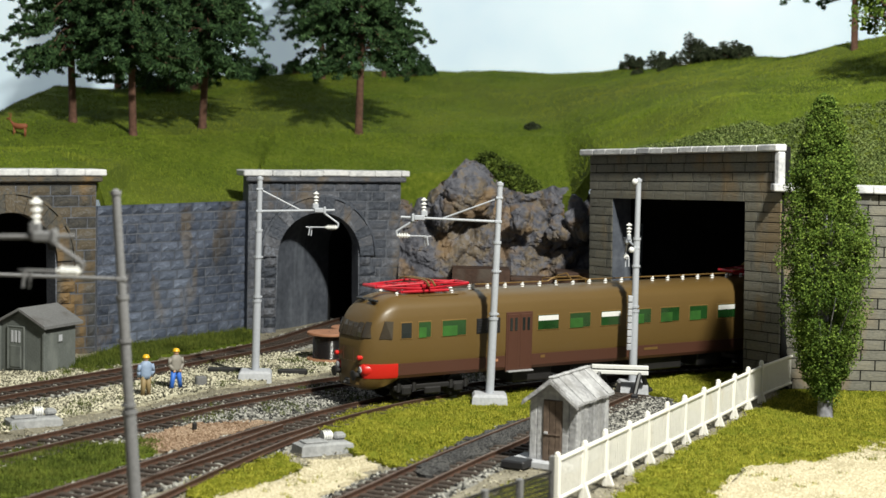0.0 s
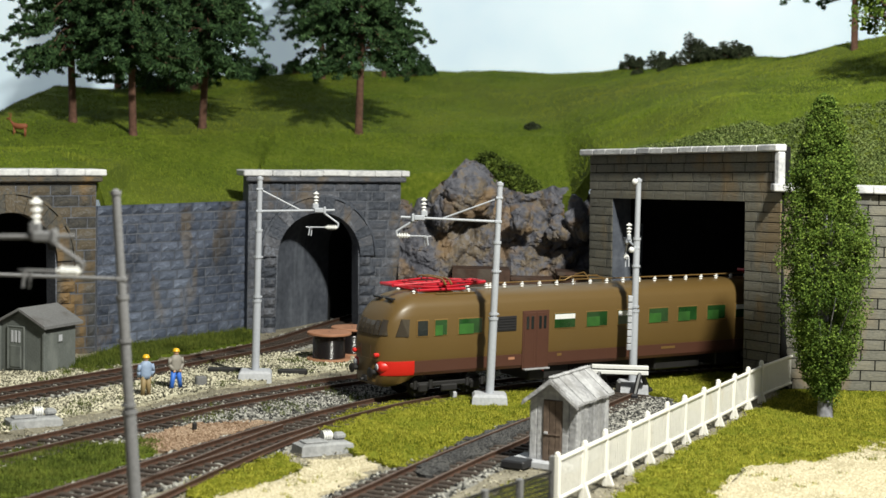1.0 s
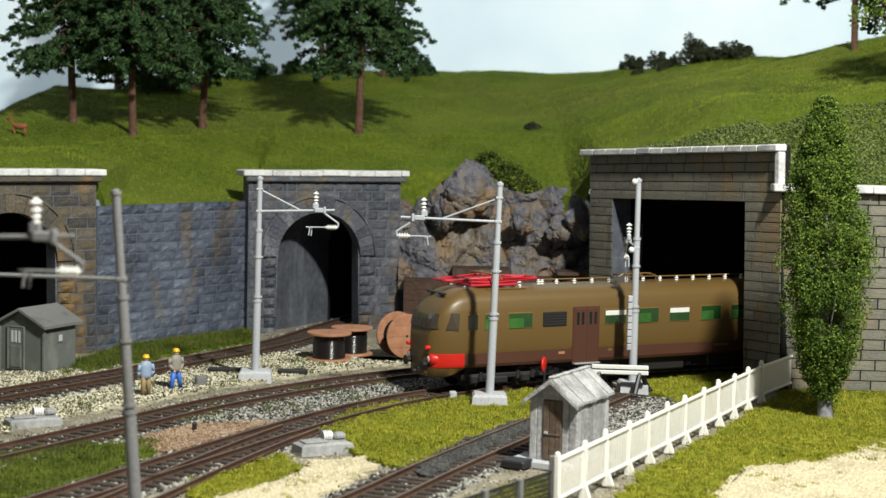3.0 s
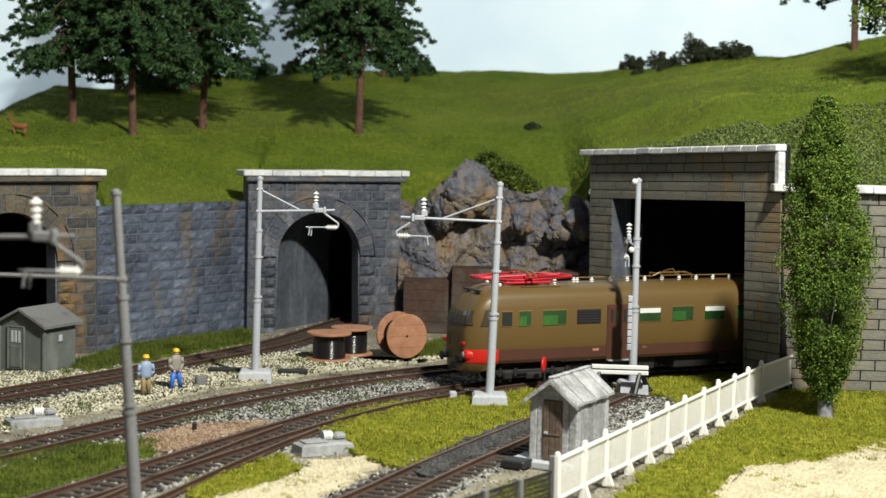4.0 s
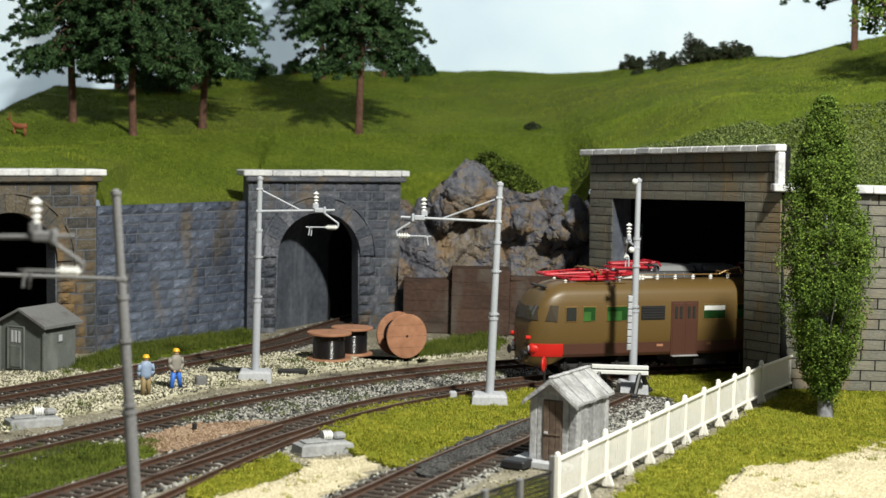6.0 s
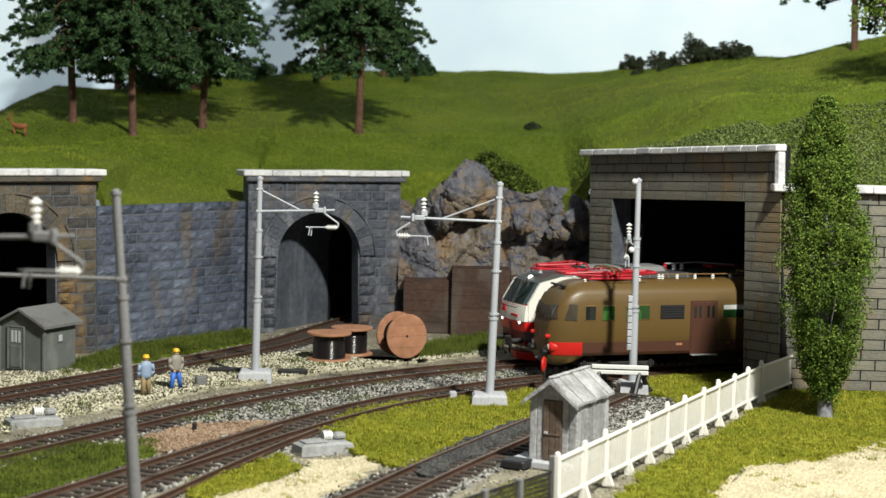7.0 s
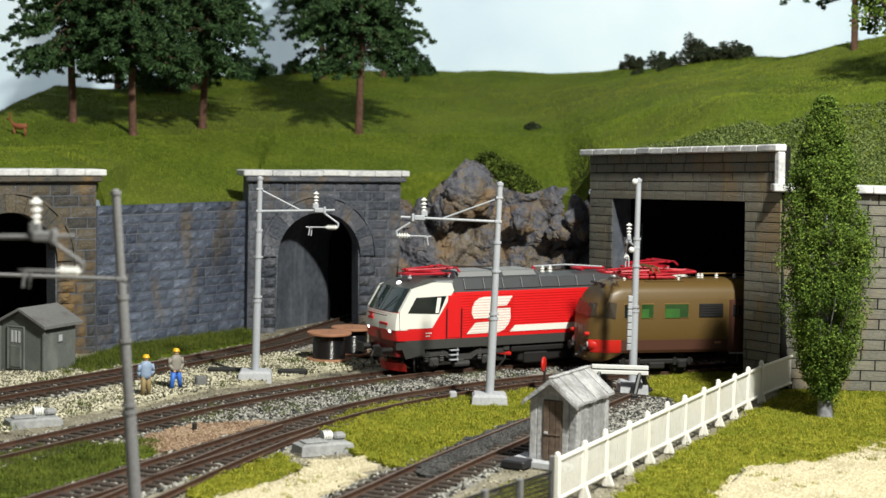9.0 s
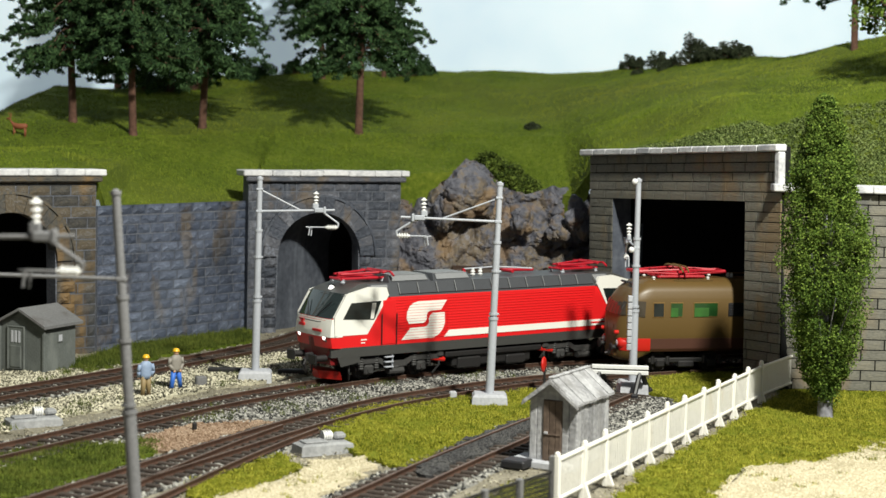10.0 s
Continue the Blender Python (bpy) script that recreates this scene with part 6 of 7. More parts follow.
def single_arm(ob, x, s):
    p = part("pantograph", Geo().tube([(x - 1.3, -0.5, 5.3), (x + 1.3, -0.5, 5.3), (x + 1.3, 0.5, 5.3), (x - 1.3, 0.5, 5.3), (x - 1.3, -0.5, 5.3)], 0.07, 6).box((x - 0.6, 0, 5.3), (0.7, 1.0, 0.2), 0.05), PANTORED, ob, "folded red pantograph")
    part("lower_arm", Geo().tube([(x - 0.9, 0, 5.35), (x + 1.2, 0, 5.5)], 0.10, 8), PANTORED, p)
    part("upper_arm", Geo().tube([(x + 1.2, -0.3, 5.5), (x - 1.3, -0.7, 5.6)], 0.06, 6).tube([(x + 1.2, 0.3, 5.5), (x - 1.3, 0.7, 5.6)], 0.06, 6), PANTORED, p)
    part("contact_strip", Geo().tube([(x - 1.3, -1.3, 5.45), (x - 1.3, -1.0, 5.62), (x - 1.3, 1.0, 5.62), (x - 1.3, 1.3, 5.45)], 0.06, 6).tube([(x - 0.9, -1.0, 5.6), (x - 0.9, 1.0, 5.6)], 0.06, 6), PANTORED, p)
    for a in (-1.2, 1.2):
        for b in (-0.5, 0.5):
            part("foot_insulator", Geo().turned((x + a, b, 5.06), (0, 0, 1), [(0.08, 0), (0.13, 0.07), (0.07, 0.14), (0.1, 0.2), (0.03, 0.25)], 10), MAST, p)


def pantograph_low(ob, x):
    part("roof_bar", Geo().tube([(x - 1.0, -0.5, 5.25), (x + 1.2, -0.5, 5.3), (x + 1.2, 0.5, 5.3)], 0.09, 8), PANTORED, ob, "red roof busbar")


DARKRED = paint("dark_red_nose_paint", (0.16, 0.008, 0.010), 0.4, 0.1)
SCREENGLASS = paint("bluish_windscreen_glass", (0.02, 0.03, 0.03), 0.06, 0.2, bump=0.0, spec=0.7)
RAILCAR = railcar()
LOCOMOTIVE = locomotive()


# ---- small buildings ----
def grey_hut():
    ob = thing("lineside_hut", at(-22.55, 83.2, 0, -24), "small olive-grey lineside hut with a felt gable roof", "hut")
    w, d, e, r = 2.75, 2.6, 2.42, 3.15
    part("wall_shell", Geo().prism([(0, -0.1), (w, -0.1), (w, e), (w / 2, r - 0.05), (0, e)], "y", 0, d), HUTGREY, ob)
    for x0, x1 in ((-0.28, w / 2), (w + 0.28, w / 2)):
        z0 = e - 0.12
        g = Geo().loft([[(x0, y, z0), (x1, y, r), (x1, y, r + 0.14), (x0, y, z0 + 0.14)] for y in (-0.3, d + 0.3)])
        part("roof_slope", g, HUTROOF, ob, "dark grey felt roof slope")
    door = part("door", Geo().box((1.05, -0.02, 1.2), (0.92, 0.1, 2.15), 0.02), HUTGREY, ob, "panelled grey door with three small panes")
    part("panel", Geo().box((1.05, -0.08, 0.78), (0.66, 0.05, 1.1), 0.03), HUTGREY, door)
    for k in (-1, 0, 1):
        part("pane", Geo().box((1.05 + k * 0.22, -0.08, 1.8), (0.14, 0.04, 0.6), 0.01), CONCRETE, door, "pale frosted pane")
    part("frame", Geo().box((0.55, -0.05, 1.2), (0.08, 0.1, 2.2), 0.02).box((1.55, -0.05, 1.2), (0.08, 0.1, 2.2), 0.02).box((1.05, -0.05, 2.3), (1.08, 0.1, 0.08), 0.02), HUTGREY, door)
    part("corner_post", Geo().box((w, 0, 1.2), (0.16, 0.16, 2.5), 0.03), HUTGREY, ob)
    part("corner_post", Geo().box((0, 0, 1.2), (0.16, 0.16, 2.5), 0.03), HUTGREY, ob)
    wn = part("window", Geo().box((w + 0.01, 1.3, 1.72), (0.08, 0.42, 0.5), 0.02), HUTGREY, ob)
    part("pane", Geo().box((w + 0.05, 1.3, 1.70), (0.03, 0.28, 0.34), 0.01), CONCRETE, wn)


def outhouse():
    ob = thing("wooden_privy", at(3.50, 62.45, 0, -28), "weathered grey board privy with a brown door and plank roof", "privy")
    w, d, e, r = 1.95, 3.1, 2.62, 3.42
    part("base_slab", Geo().box((w / 2 - 0.35, 0.3, 0.12), (w + 0.7, 1.5, 0.3), 0.05), CONCRETE, ob, "pale concrete doorstep slab")
    part("core", Geo().prism([(0.06, 0.05), (w - 0.06, 0.05), (w - 0.06, e - 0.05), (w / 2, r - 0.1), (0.06, e - 0.05)], "y", 0.08, d - 0.08), BROWNWOOD, ob)
    for x0, x1 in ((0.0, 0.28), (0.30, 0.56), (1.36, 1.62), (1.64, 1.95)):
        part("board", Geo().box(((x0 + x1) / 2, 0.04, 1.4), (x1 - x0, 0.1, 2.6), 0.02), OLDWOOD, ob)
    part("gable_board", Geo().prism([(0.0, e), (w, e), (w / 2, r - 0.06)], "y", 0.0, 0.1), OLDWOOD, ob)
    n = 8
    for k in range(n):
        for x in (0.02, w - 0.02):
            part("board", Geo().box((x, d * (k + 0.5) / n, 1.4), (0.1 + 0.03 * (k % 2), d / n - 0.03, 2.6), 0.02), OLDWOOD, ob)
        part("board", Geo().box((w * (k + 0.5) / n, d, 1.4), (w / n - 0.02, 0.1, 2.6), 0.02), OLDWOOD, ob)
    door = part("door", Geo().box((0.96, 0.02, 1.38), (0.80, 0.12, 2.5), 0.03), BROWNWOOD, ob, "dark brown plank door")
    for k in range(3):
        part("plank", Geo().box((0.70 + k * 0.26, -0.05, 1.38), (0.24, 0.06, 2.46), 0.02), BROWNWOOD, door)
    part("latch", Geo().box((0.72, -0.1, 1.35), (0.16, 0.08, 0.1), 0.02), OLDWOOD, door)
    part("crossbar", Geo().box((0.96, -0.09, 1.3), (0.7, 0.04, 0.06), 0.01), BROWNWOOD, door)
    for side in (-1, 1):
        for k in range(6):
            y0, y1 = -0.35 + (d + 0.6) * k / 6, -0.35 + (d + 0.6) * (k + 1) / 6 - 0.03
            x0 = w / 2 + side * (w / 2 + 0.17)
            z0 = e - 0.13
            lift = 0.03 * (k % 2)
            part("roof_plank", Geo().loft([[(x0, y, z0 + lift), (w / 2, y, r + lift), (w / 2, y, r + 0.1 + lift), (x0, y, z0 + 0.1 + lift)] for y in (y0, y1)]), OLDWOOD, ob)
        part("barge_board", Geo().loft([[(w / 2 + side * (w / 2 + 0.19), y, e - 0.22), (w / 2, y, r - 0.12), (w / 2, y, r + 0.02), (w / 2 + side * (w / 2 + 0.19), y, e - 0.07)] for y in (-0.40, -0.33)]), OLDWOOD, ob)
    part("ridge_cap", Geo().box((w / 2, d / 2 - 0.05, r + 0.12), (0.2, d + 0.62, 0.06), 0.02), OLDWOOD, ob)


grey_hut()
outhouse()


# ---- fences ----
def white_fence():
    ob = thing("picket_fence", Matrix(), "cream-white picket fence with round-topped posts along the siding", "fence")
    a, b = Vector((4.06, 54.9, 0)), Vector((15.37, 77.9, 0))
    turn = math.degrees(math.atan2(b.y - a.y, b.x - a.x))
    n = 11
    ends = [a.lerp(b, k / n) for k in range(n + 1)] + [Vector((17.95, 82.4, 0))]
    post = mesh_of("post", Geo().box((0, 0, 0.95), (0.20, 0.20, 2.0), 0.03).ball((0, 0, 1.96), 0.105).prism([(-0.05, 0), (-0.32, 0), (-0.05, 0.7)], "x", -0.09, 0.09), CREAM)
    picket = mesh_of("picket", Geo().box((0, 0, 1.06), (0.095, 0.03, 1.36), 0.008), CREAM)
    for k, p in enumerate(ends):
        h = turn if k <= n else 60
        part("post", post, CREAM, ob, m=at(p.x, p.y, 0.02 * (k % 3), h + rng.uniform(-3, 3), rng.uniform(-2, 2), rng.uniform(-2, 2)))
    for p, q in zip(ends[:-1], ends[1:]):
        d = q - p
        h = math.degrees(math.atan2(d.y, d.x))
        c = (p + q) / 2
        part("top_rail", Geo().box((c.x, c.y, 1.78), (d.length - 0.12, 0.16, 0.12), 0.03, h), CREAM, ob)
        part("bottom_rail", Geo().box((c.x, c.y, 0.42), (d.length - 0.12, 0.12, 0.12), 0.03, h), CREAM, ob)
        m = int(d.length / 0.19)
        for i in range(m):
            s = p + d * ((i + 0.5) / m)
            part("picket", picket, CREAM, ob, m=at(s.x, s.y, 0, h))


white_fence()


def wire_fence():
    ob = thing("mesh_fence", Matrix(), "dark wire mesh fence joining the white picket fence", "fence")
    pts = [Vector((3.9, 55.0, 0)), Vector((2.7, 53.3, 0)), Vector((1.5, 51.6, 0)), Vector((0.2, 49.7, 0))]
    for k, p in enumerate(pts):
        part("post", Geo().box((p.x, p.y, 0.9 if k == 0 else 0.7), (0.22, 0.22, 2.0 if k == 0 else 1.5), 0.03, 60), HUTROOF, ob)
    for p, q in zip(pts[:-1], pts[1:]):
        g = Geo()
        for i in range(24):
            s = i / 24
            g.cyl(p.lerp(q, s) + Vector((0, 0, 0.1)), p.lerp(q, min(1, s + 0.16)) + Vector((0, 0, 1.35)), 0.014, 0.014, 4)
            g.cyl(p.lerp(q, min(1, s + 0.16)) + Vector((0, 0, 0.1)), p.lerp(q, s) + Vector((0, 0, 1.35)), 0.014, 0.014, 4)
        g.cyl(p + Vector((0, 0, 1.36)), q + Vector((0, 0, 1.36)), 0.035, 0.035, 6)
        part("wire_panel", g, DARKSTEEL, ob)


wire_fence()


# ---- buffer stop, signals, switch machines ----
def buffer_stop():
    ob = thing("buffer_stop", at(8.75, 79.3, 0.05, -4), "buffer stop with white beams on black bent-rail legs", "buffer stop")
    for z in (1.42, 1.16):
        part("beam", Geo().box((0, -0.35, z), (2.75, 0.22, 0.2), 0.03), WHITE, ob, "white buffer beam")
    part("backing", Geo().box((0, -0.22, 1.29), (2.6, 0.16, 0.42), 0.02), BLACK, ob)
    for x in (-0.95, 1.0):
        part("leg", Geo().tube([(x - 0.3, -1.0, 0.1), (x, -0.25, 1.3), (x + 0.45, 0.7, 0.15)], 0.13, 8).box((x - 0.32, -1.05, 0.12), (0.36, 0.45, 0.26), 0.06).box((x + 0.48, 0.78, 0.14), (0.36, 0.5, 0.28), 0.06), BLACK, ob, "black bent-rail leg")
        part("tie", Geo().cyl((x, -0.6, 0.7), (x, 0.2, 0.62), 0.07, 0.07, 6), BLACK, ob)


buffer_stop()


def red_disc():
    ob = thing("disc_signal", at(5.1, 79.5, -0.15, 72), "small red disc signal on a thin post", "signal")
    part("post", Geo().cyl((0, 0, 0.1), (0, 0, 1.5), 0.06, 0.06, 8), DARKSTEEL, ob)
    part("disc", Geo().turned((0, 0.05, 1.58), (0, -1, 0), [(0.36, -0.05), (0.39, 0), (0.36, 0.05), (0.22, 0.09), (0.02, 0.1)], 24), SIGNALRED, ob, "glossy red disc")


red_disc()


def switch_machine(x, y, turn, label, white_drum=True):
    ob = thing("switch_machine", at(x, y, 0, turn), label, "switch machine", "switch machines")
    part("plinth", Geo().loft([[(-1.15, -0.55, -0.1), (1.15, -0.55, -0.1), (1.15, 0.55, -0.1), (-1.15, 0.55, -0.1)], [(-1.1, -0.5, 0.28), (1.1, -0.5, 0.28), (1.1, 0.5, 0.28), (-1.1, 0.5, 0.28)], [(-0.95, -0.38, 0.36), (0.95, -0.38, 0.36), (0.95, 0.38, 0.36), (-0.95, 0.38, 0.36)]]), CASTGREY, ob, "grey cast plinth")
    part("lid", Geo().box((-0.4, 0, 0.40), (1.0, 0.66, 0.08), 0.03), CASTGREY, ob)
    g = Geo()
    for k in range(4):
        g.cyl((0.05 + k * 0.1, 0.2, 0.54), (0.1 + k * 0.1, 0.2, 0.54), 0.22, 0.22, 14)
    g.cyl((0.05, 0.2, 0.54), (0.45, 0.2, 0.54), 0.17, 0.17, 14)
    part("drum", g, WHITE, ob, "white ribbed motor drum")
    part("gearbox", Geo().box((0.78, 0.2, 0.5), (0.5, 0.42, 0.3), 0.1), CASTGREY, ob, "grey gearbox")


switch_machine(-4.6, 64.4, 28, "grey switch machine with a white drum beside the turnout")
switch_machine(-17.1, 68.3, 30, "grey switch machine beside the curved track")


def slab(x, y, z, s, turn, mat, label, category):
    tagged(part("loose_slab", Geo().box((0, 0, 0), s, 0.06), mat, m=at(x, y, z, turn)), label, category, "loose slabs")


slab(-11.1, 83.6, 0.17, (1.7, 0.5, 0.28), 2, DARKSTEEL, "dark plank lying on the gravel beside the mast", "plank")
slab(-7.6, 83.6, 0.17, (1.5, 0.5, 0.28), 8, DARKSTEEL, "dark plank lying on the gravel beside the mast", "plank")
slab(-11.7, 79.4, 0.25, (0.55, 0.35, 0.5), 30, HUTROOF, "dark grey block lying on the gravel", "block")
slab(0.62, 77.05, 0.2, (0.36, 0.3, 0.45), 10, CONCRETE, "small pale marker block beside the rail", "marker")
slab(3.0, 61.9, 0.18, (1.0, 0.9, 0.32), -28, BLACK, "black crate lying on the ground beside the privy", "crate")
slab(-10.2, 67.6, 0.22, (0.2, 0.2, 0.4), 10, DARKSTEEL, "small dark post beside the turnout", "post")


# ---- cable reels ----
def reel(m, r, core, width, label):
    """A cable reel with its axis along z."""
    ob = thing("cable_reel", m, label, "cable reel", "cable reels")
    for z in (0, width):
        f = part("flange", Geo().turned((0, 0, z), (0, 0, 1), [(0.06, -0.07), (r - 0.02, -0.07), (r, -0.04), (r, 0.04), (r - 0.02, 0.07), (0.06, 0.07)], 36), REELWOOD, ob, "round reddish plywood flange", smooth=30)
        part("hub_hole", Geo().turned((0, 0, z), (0, 0, 1), [(0.07, -0.08), (0.07, 0.08)], 12), BLACK, f)
        for k in range(3):
            part("board_joint", Geo().box((0, -r * 0.5 + k * r * 0.5, z + 0.068), (2 * r * (0.83 if k != 1 else 0.97), 0.015, 0.006), 0.0).box((0, -r * 0.5 + k * r * 0.5, z - 0.068), (2 * r * (0.83 if k != 1 else 0.97), 0.015, 0.006), 0.0), BROWNWOOD, f)
    prof = []
    n = 18
    for k in range(n):
        z = 0.07 + (width - 0.14) * k / n
        dz = (width - 0.14) / n
        prof += [(core - 0.03, z), (core, z + dz * 0.5), (core - 0.03, z + dz * 0.98)]
    part("cable_winding", Geo().turned((0, 0, 0), (0, 0, 1), prof, 32), CABLE, ob, "glossy black wound cable", smooth=50)


CABLE = paint("glossy_black_cable", (0.008, 0.008, 0.009), 0.22, 0.1)
reel(at(-6.1, 88.8, 0.12), 1.22, 0.9, 1.42, "cable reel lying flat with black cable and plywood flanges")
reel(at(-5.0, 91.2, 0.12), 1.18, 0.88, 1.42, "cable reel lying flat behind its neighbour, black cable")
reel(at(-2.5, 91.3, 1.28, 28, 90, 0), 1.24, 0.85, 1.25, "cable reel standing upright on its plywood flanges")


# ---- figurines ----
def figurine(name, m, pieces, label, category, group=""):
    g, mats, idx = Geo(), [], []
    for geo, mat in pieces:
        if mat not in mats:
            mats.append(mat)
        g.add(geo.v, geo.f)
        idx += [mats.index(mat)] * len(geo.f)
    me = mesh_of(name, g, mats[0])
    for mt in mats[1:]:
        me.materials.append(mt)
    for p, i in zip(me.polygons, idx):
        p.material_index = i
        p.use_smooth = True
    ob = new(name, me)
    ob.matrix_basis = m
    return tagged(ob, label, category, group)


HELMET = paint("yellow_helmet_paint", (0.72, 0.42, 0.01), 0.4)
PALEBLUE = paint("pale_blue_figure_paint", (0.26, 0.34, 0.48), 0.6)
TAN = paint("khaki_figure_paint", (0.26, 0.19, 0.09), 0.6)
VIVIDBLUE = paint("vivid_blue_figure_paint", (0.04, 0.16, 0.60), 0.5)
STONEGREY = paint("grey_brown_figure_paint", (0.26, 0.24, 0.21), 0.6)
PLAINSKIN = paint("plain_beige_figure_paint", (0.50, 0.30, 0.20), 0.6)


def worker(m, coat, legs, spread, label):
    low = Geo()
    for s in (-1, 1):
        low.cyl((s * (0.12 + spread), s * spread * 0.4, 0.06), (s * 0.11, 0, 0.98), 0.10, 0.145, 10)
    shoes = Geo()
    for s in (-1, 1):
        shoes.box((s * (0.13 + spread), -0.08 + s * spread * 0.4, 0.06), (0.17, 0.34, 0.12), 0.04)
    up = Geo().loft([[(math.cos(a) * rx, math.sin(a) * ry, z) for a in np.linspace(0, 2 * math.pi, 14, endpoint=False)] for rx, ry, z in ((0.25, 0.16, 0.86), (0.27, 0.18, 1.05), (0.29, 0.18, 1.4), (0.30, 0.17, 1.55), (0.17, 0.12, 1.66), (0.08, 0.08, 1.7))])
    for s in (-1, 1):
        up.tube([(s * 0.31, 0, 1.53), (s * 0.38, 0.02, 1.22), (s * (0.34 - spread), -0.12, 0.95)], 0.085, 8)
    head = Geo().ball((0, -0.01, 1.80), 0.135, 12, 1.15)
    for s in (-1, 1):
        head.ball((s * (0.34 - spread), -0.13, 0.90), 0.07)
    hat = Geo().turned((0, 0, 1.84), (0, 0, 1), [(0.19, 0), (0.17, 0.03), (0.155, 0.08), (0.11, 0.15), (0.02, 0.17)], 14)
    return figurine("figurine", m, [(low, legs), (shoes, BLACK), (up, coat), (head, PLAINSKIN), (hat, HELMET)], label, "figurine", "worker figurines")


worker(at(-13.75, 75.9, 0.02, 215), PALEBLUE, TAN, 0.04, "tiny worker figurine, yellow helmet, pale blue jacket, khaki trousers")
worker(at(-12.72, 78.2, 0.02, 40), STONEGREY, VIVIDBLUE, 0.17, "tiny worker figurine, yellow helmet, grey jacket, bright blue trousers")


def deer():
    g = Geo()
    g.loft([[(x, math.cos(a) * r, z + math.sin(a) * r * 1.1) for a in np.linspace(0, 2 * math.pi, 10, endpoint=False)] for x, z, r in ((-0.62, 0.85, 0.08), (-0.5, 0.85, 0.2), (0, 0.82, 0.22), (0.42, 0.88, 0.2), (0.62, 1.1, 0.11), (0.75, 1.35, 0.09), (0.92, 1.42, 0.07), (1.05, 1.36, 0.04))])
    for x in (-0.45, 0.42):
        for y in (-0.1, 0.1):
            g.cyl((x, y, 0), (x, y, 0.8), 0.04, 0.07, 6)
    g.tube([(0.78, 0.05, 1.4), (0.7, 0.15, 1.7), (0.85, 0.2, 1.85)], 0.025, 5).tube([(0.78, -0.05, 1.4), (0.7, -0.15, 1.7), (0.85, -0.2, 1.85)], 0.025, 5)
    deer_z = min((abs(hill_point(-27.1, v)[1] - 104.5), hill_point(-27.1, v)[2]) for v in np.linspace(0, 2, 200))[1]
    figurine("deer_figurine", at(-27.1, 104.5, deer_z - 0.1, 170) @ Matrix.Scale(0.84, 4), [(g, paint("reddish_brown_hide", (0.24, 0.075, 0.03), 0.7))], "tiny reddish brown deer figurine on the grassy hill", "deer figurine")


deer()


# ---- plants ----
def leaf_cloud(centres, radii, per, size, flat=1.0, slim=1.0):
    """Small leaf triangles spread over many clumps; n x 3 points in centimetres."""
    c = np.repeat(np.array(centres), per, axis=0)
    r = np.repeat(np.array(radii), per)
    n = len(c)
    d = nrng.normal(size=(n, 3))
    d /= np.linalg.norm(d, axis=1)[:, None]
    p = c + d * (r * (0.35 + 0.65 * nrng.random(n) ** 0.5))[:, None] * np.array([1, 1, flat])
    a = nrng.normal(size=(n, 3))
    b = nrng.normal(size=(n, 3))
    a /= np.linalg.norm(a, axis=1)[:, None]
    b -= a * (a * b).sum(1)[:, None]
    b /= np.linalg.norm(b, axis=1)[:, None]
    s = (size * (0.6 + 0.8 * nrng.random(n)))[:, None]
    v = np.stack([p - a * s * 0.5, p + b * s * 0.55 * slim, p + a * s * 0.5, p - b * s * 0.45 * slim], 1)
    g = Geo()
    g.v, g.f = v.reshape(-1, 3), [(4 * i, 4 * i + 1, 4 * i + 2, 4 * i + 3) for i in range(n)]
    return g


def raw_mesh(name, geo, mat):
    me = bpy.data.meshes.new(name)
    me.from_pydata((np.asarray(geo.v) * CM).tolist(), [], geo.f)
    me.materials.append(mat)
    return me


def poplar():
    ob = thing("poplar_tree", at(17.61, 74.06, 0), "slender green columnar poplar with a short grey trunk", "tree")
    trunk = Geo().loft([[(math.cos(a) * r * (1 + 0.12 * math.sin(5 * a)) + ox, math.sin(a) * r, z) for a in np.linspace(0, 2 * math.pi, 14, endpoint=False)] for r, z, ox in ((0.40, -0.1, 0), (0.34, 0.3, 0), (0.31, 1.2, 0), (0.13, 4, -0.1), (0.07, 9, -0.3), (0.02, 13.5, -0.52))])
    part("trunk", trunk, GREYBARK, ob, "short grey trunk", smooth=50)
    zz = (1.0, 2.0, 3.5, 5, 7, 9, 11, 12.5, 13.8, 14.7)
    rr = (0.32, 0.85, 1.45, 1.85, 2.0, 1.85, 1.45, 1.05, 0.6, 0.15)
    cs, rs = [], []
    for k in range(1150):
        z = 1.1 + 13.4 * rng.random() ** 0.95
        a = rng.uniform(0, 2 * math.pi)
        lump = 1 + 0.22 * noise.noise((math.cos(a) * 1.6, math.sin(a) * 1.6, z * 0.55))
        r = np.interp(z, zz, rr) * lump * rng.uniform(0.05, 1.0) ** 0.5
        ox = -0.55 * z / 14
        c = (ox + math.cos(a) * r, math.sin(a) * r, z)
        cs.append(c)
        rs.append(rng.uniform(0.26, 0.46) * (0.7 if z > 12 else 1))
        if k % 25 == 0:
            part("limb", Geo().cyl((ox * 0.9, 0, max(0.9, z - 1.6 * r - 0.4)), c, 0.06, 0.02, 5), GREYBARK, ob)
    part("crown", raw_mesh("crown", leaf_cloud(cs, rs, 118, 0.105, 1.3, 0.62), POPLARLEAF), POPLARLEAF, ob, "dense upright crown of small leaves")


poplar()


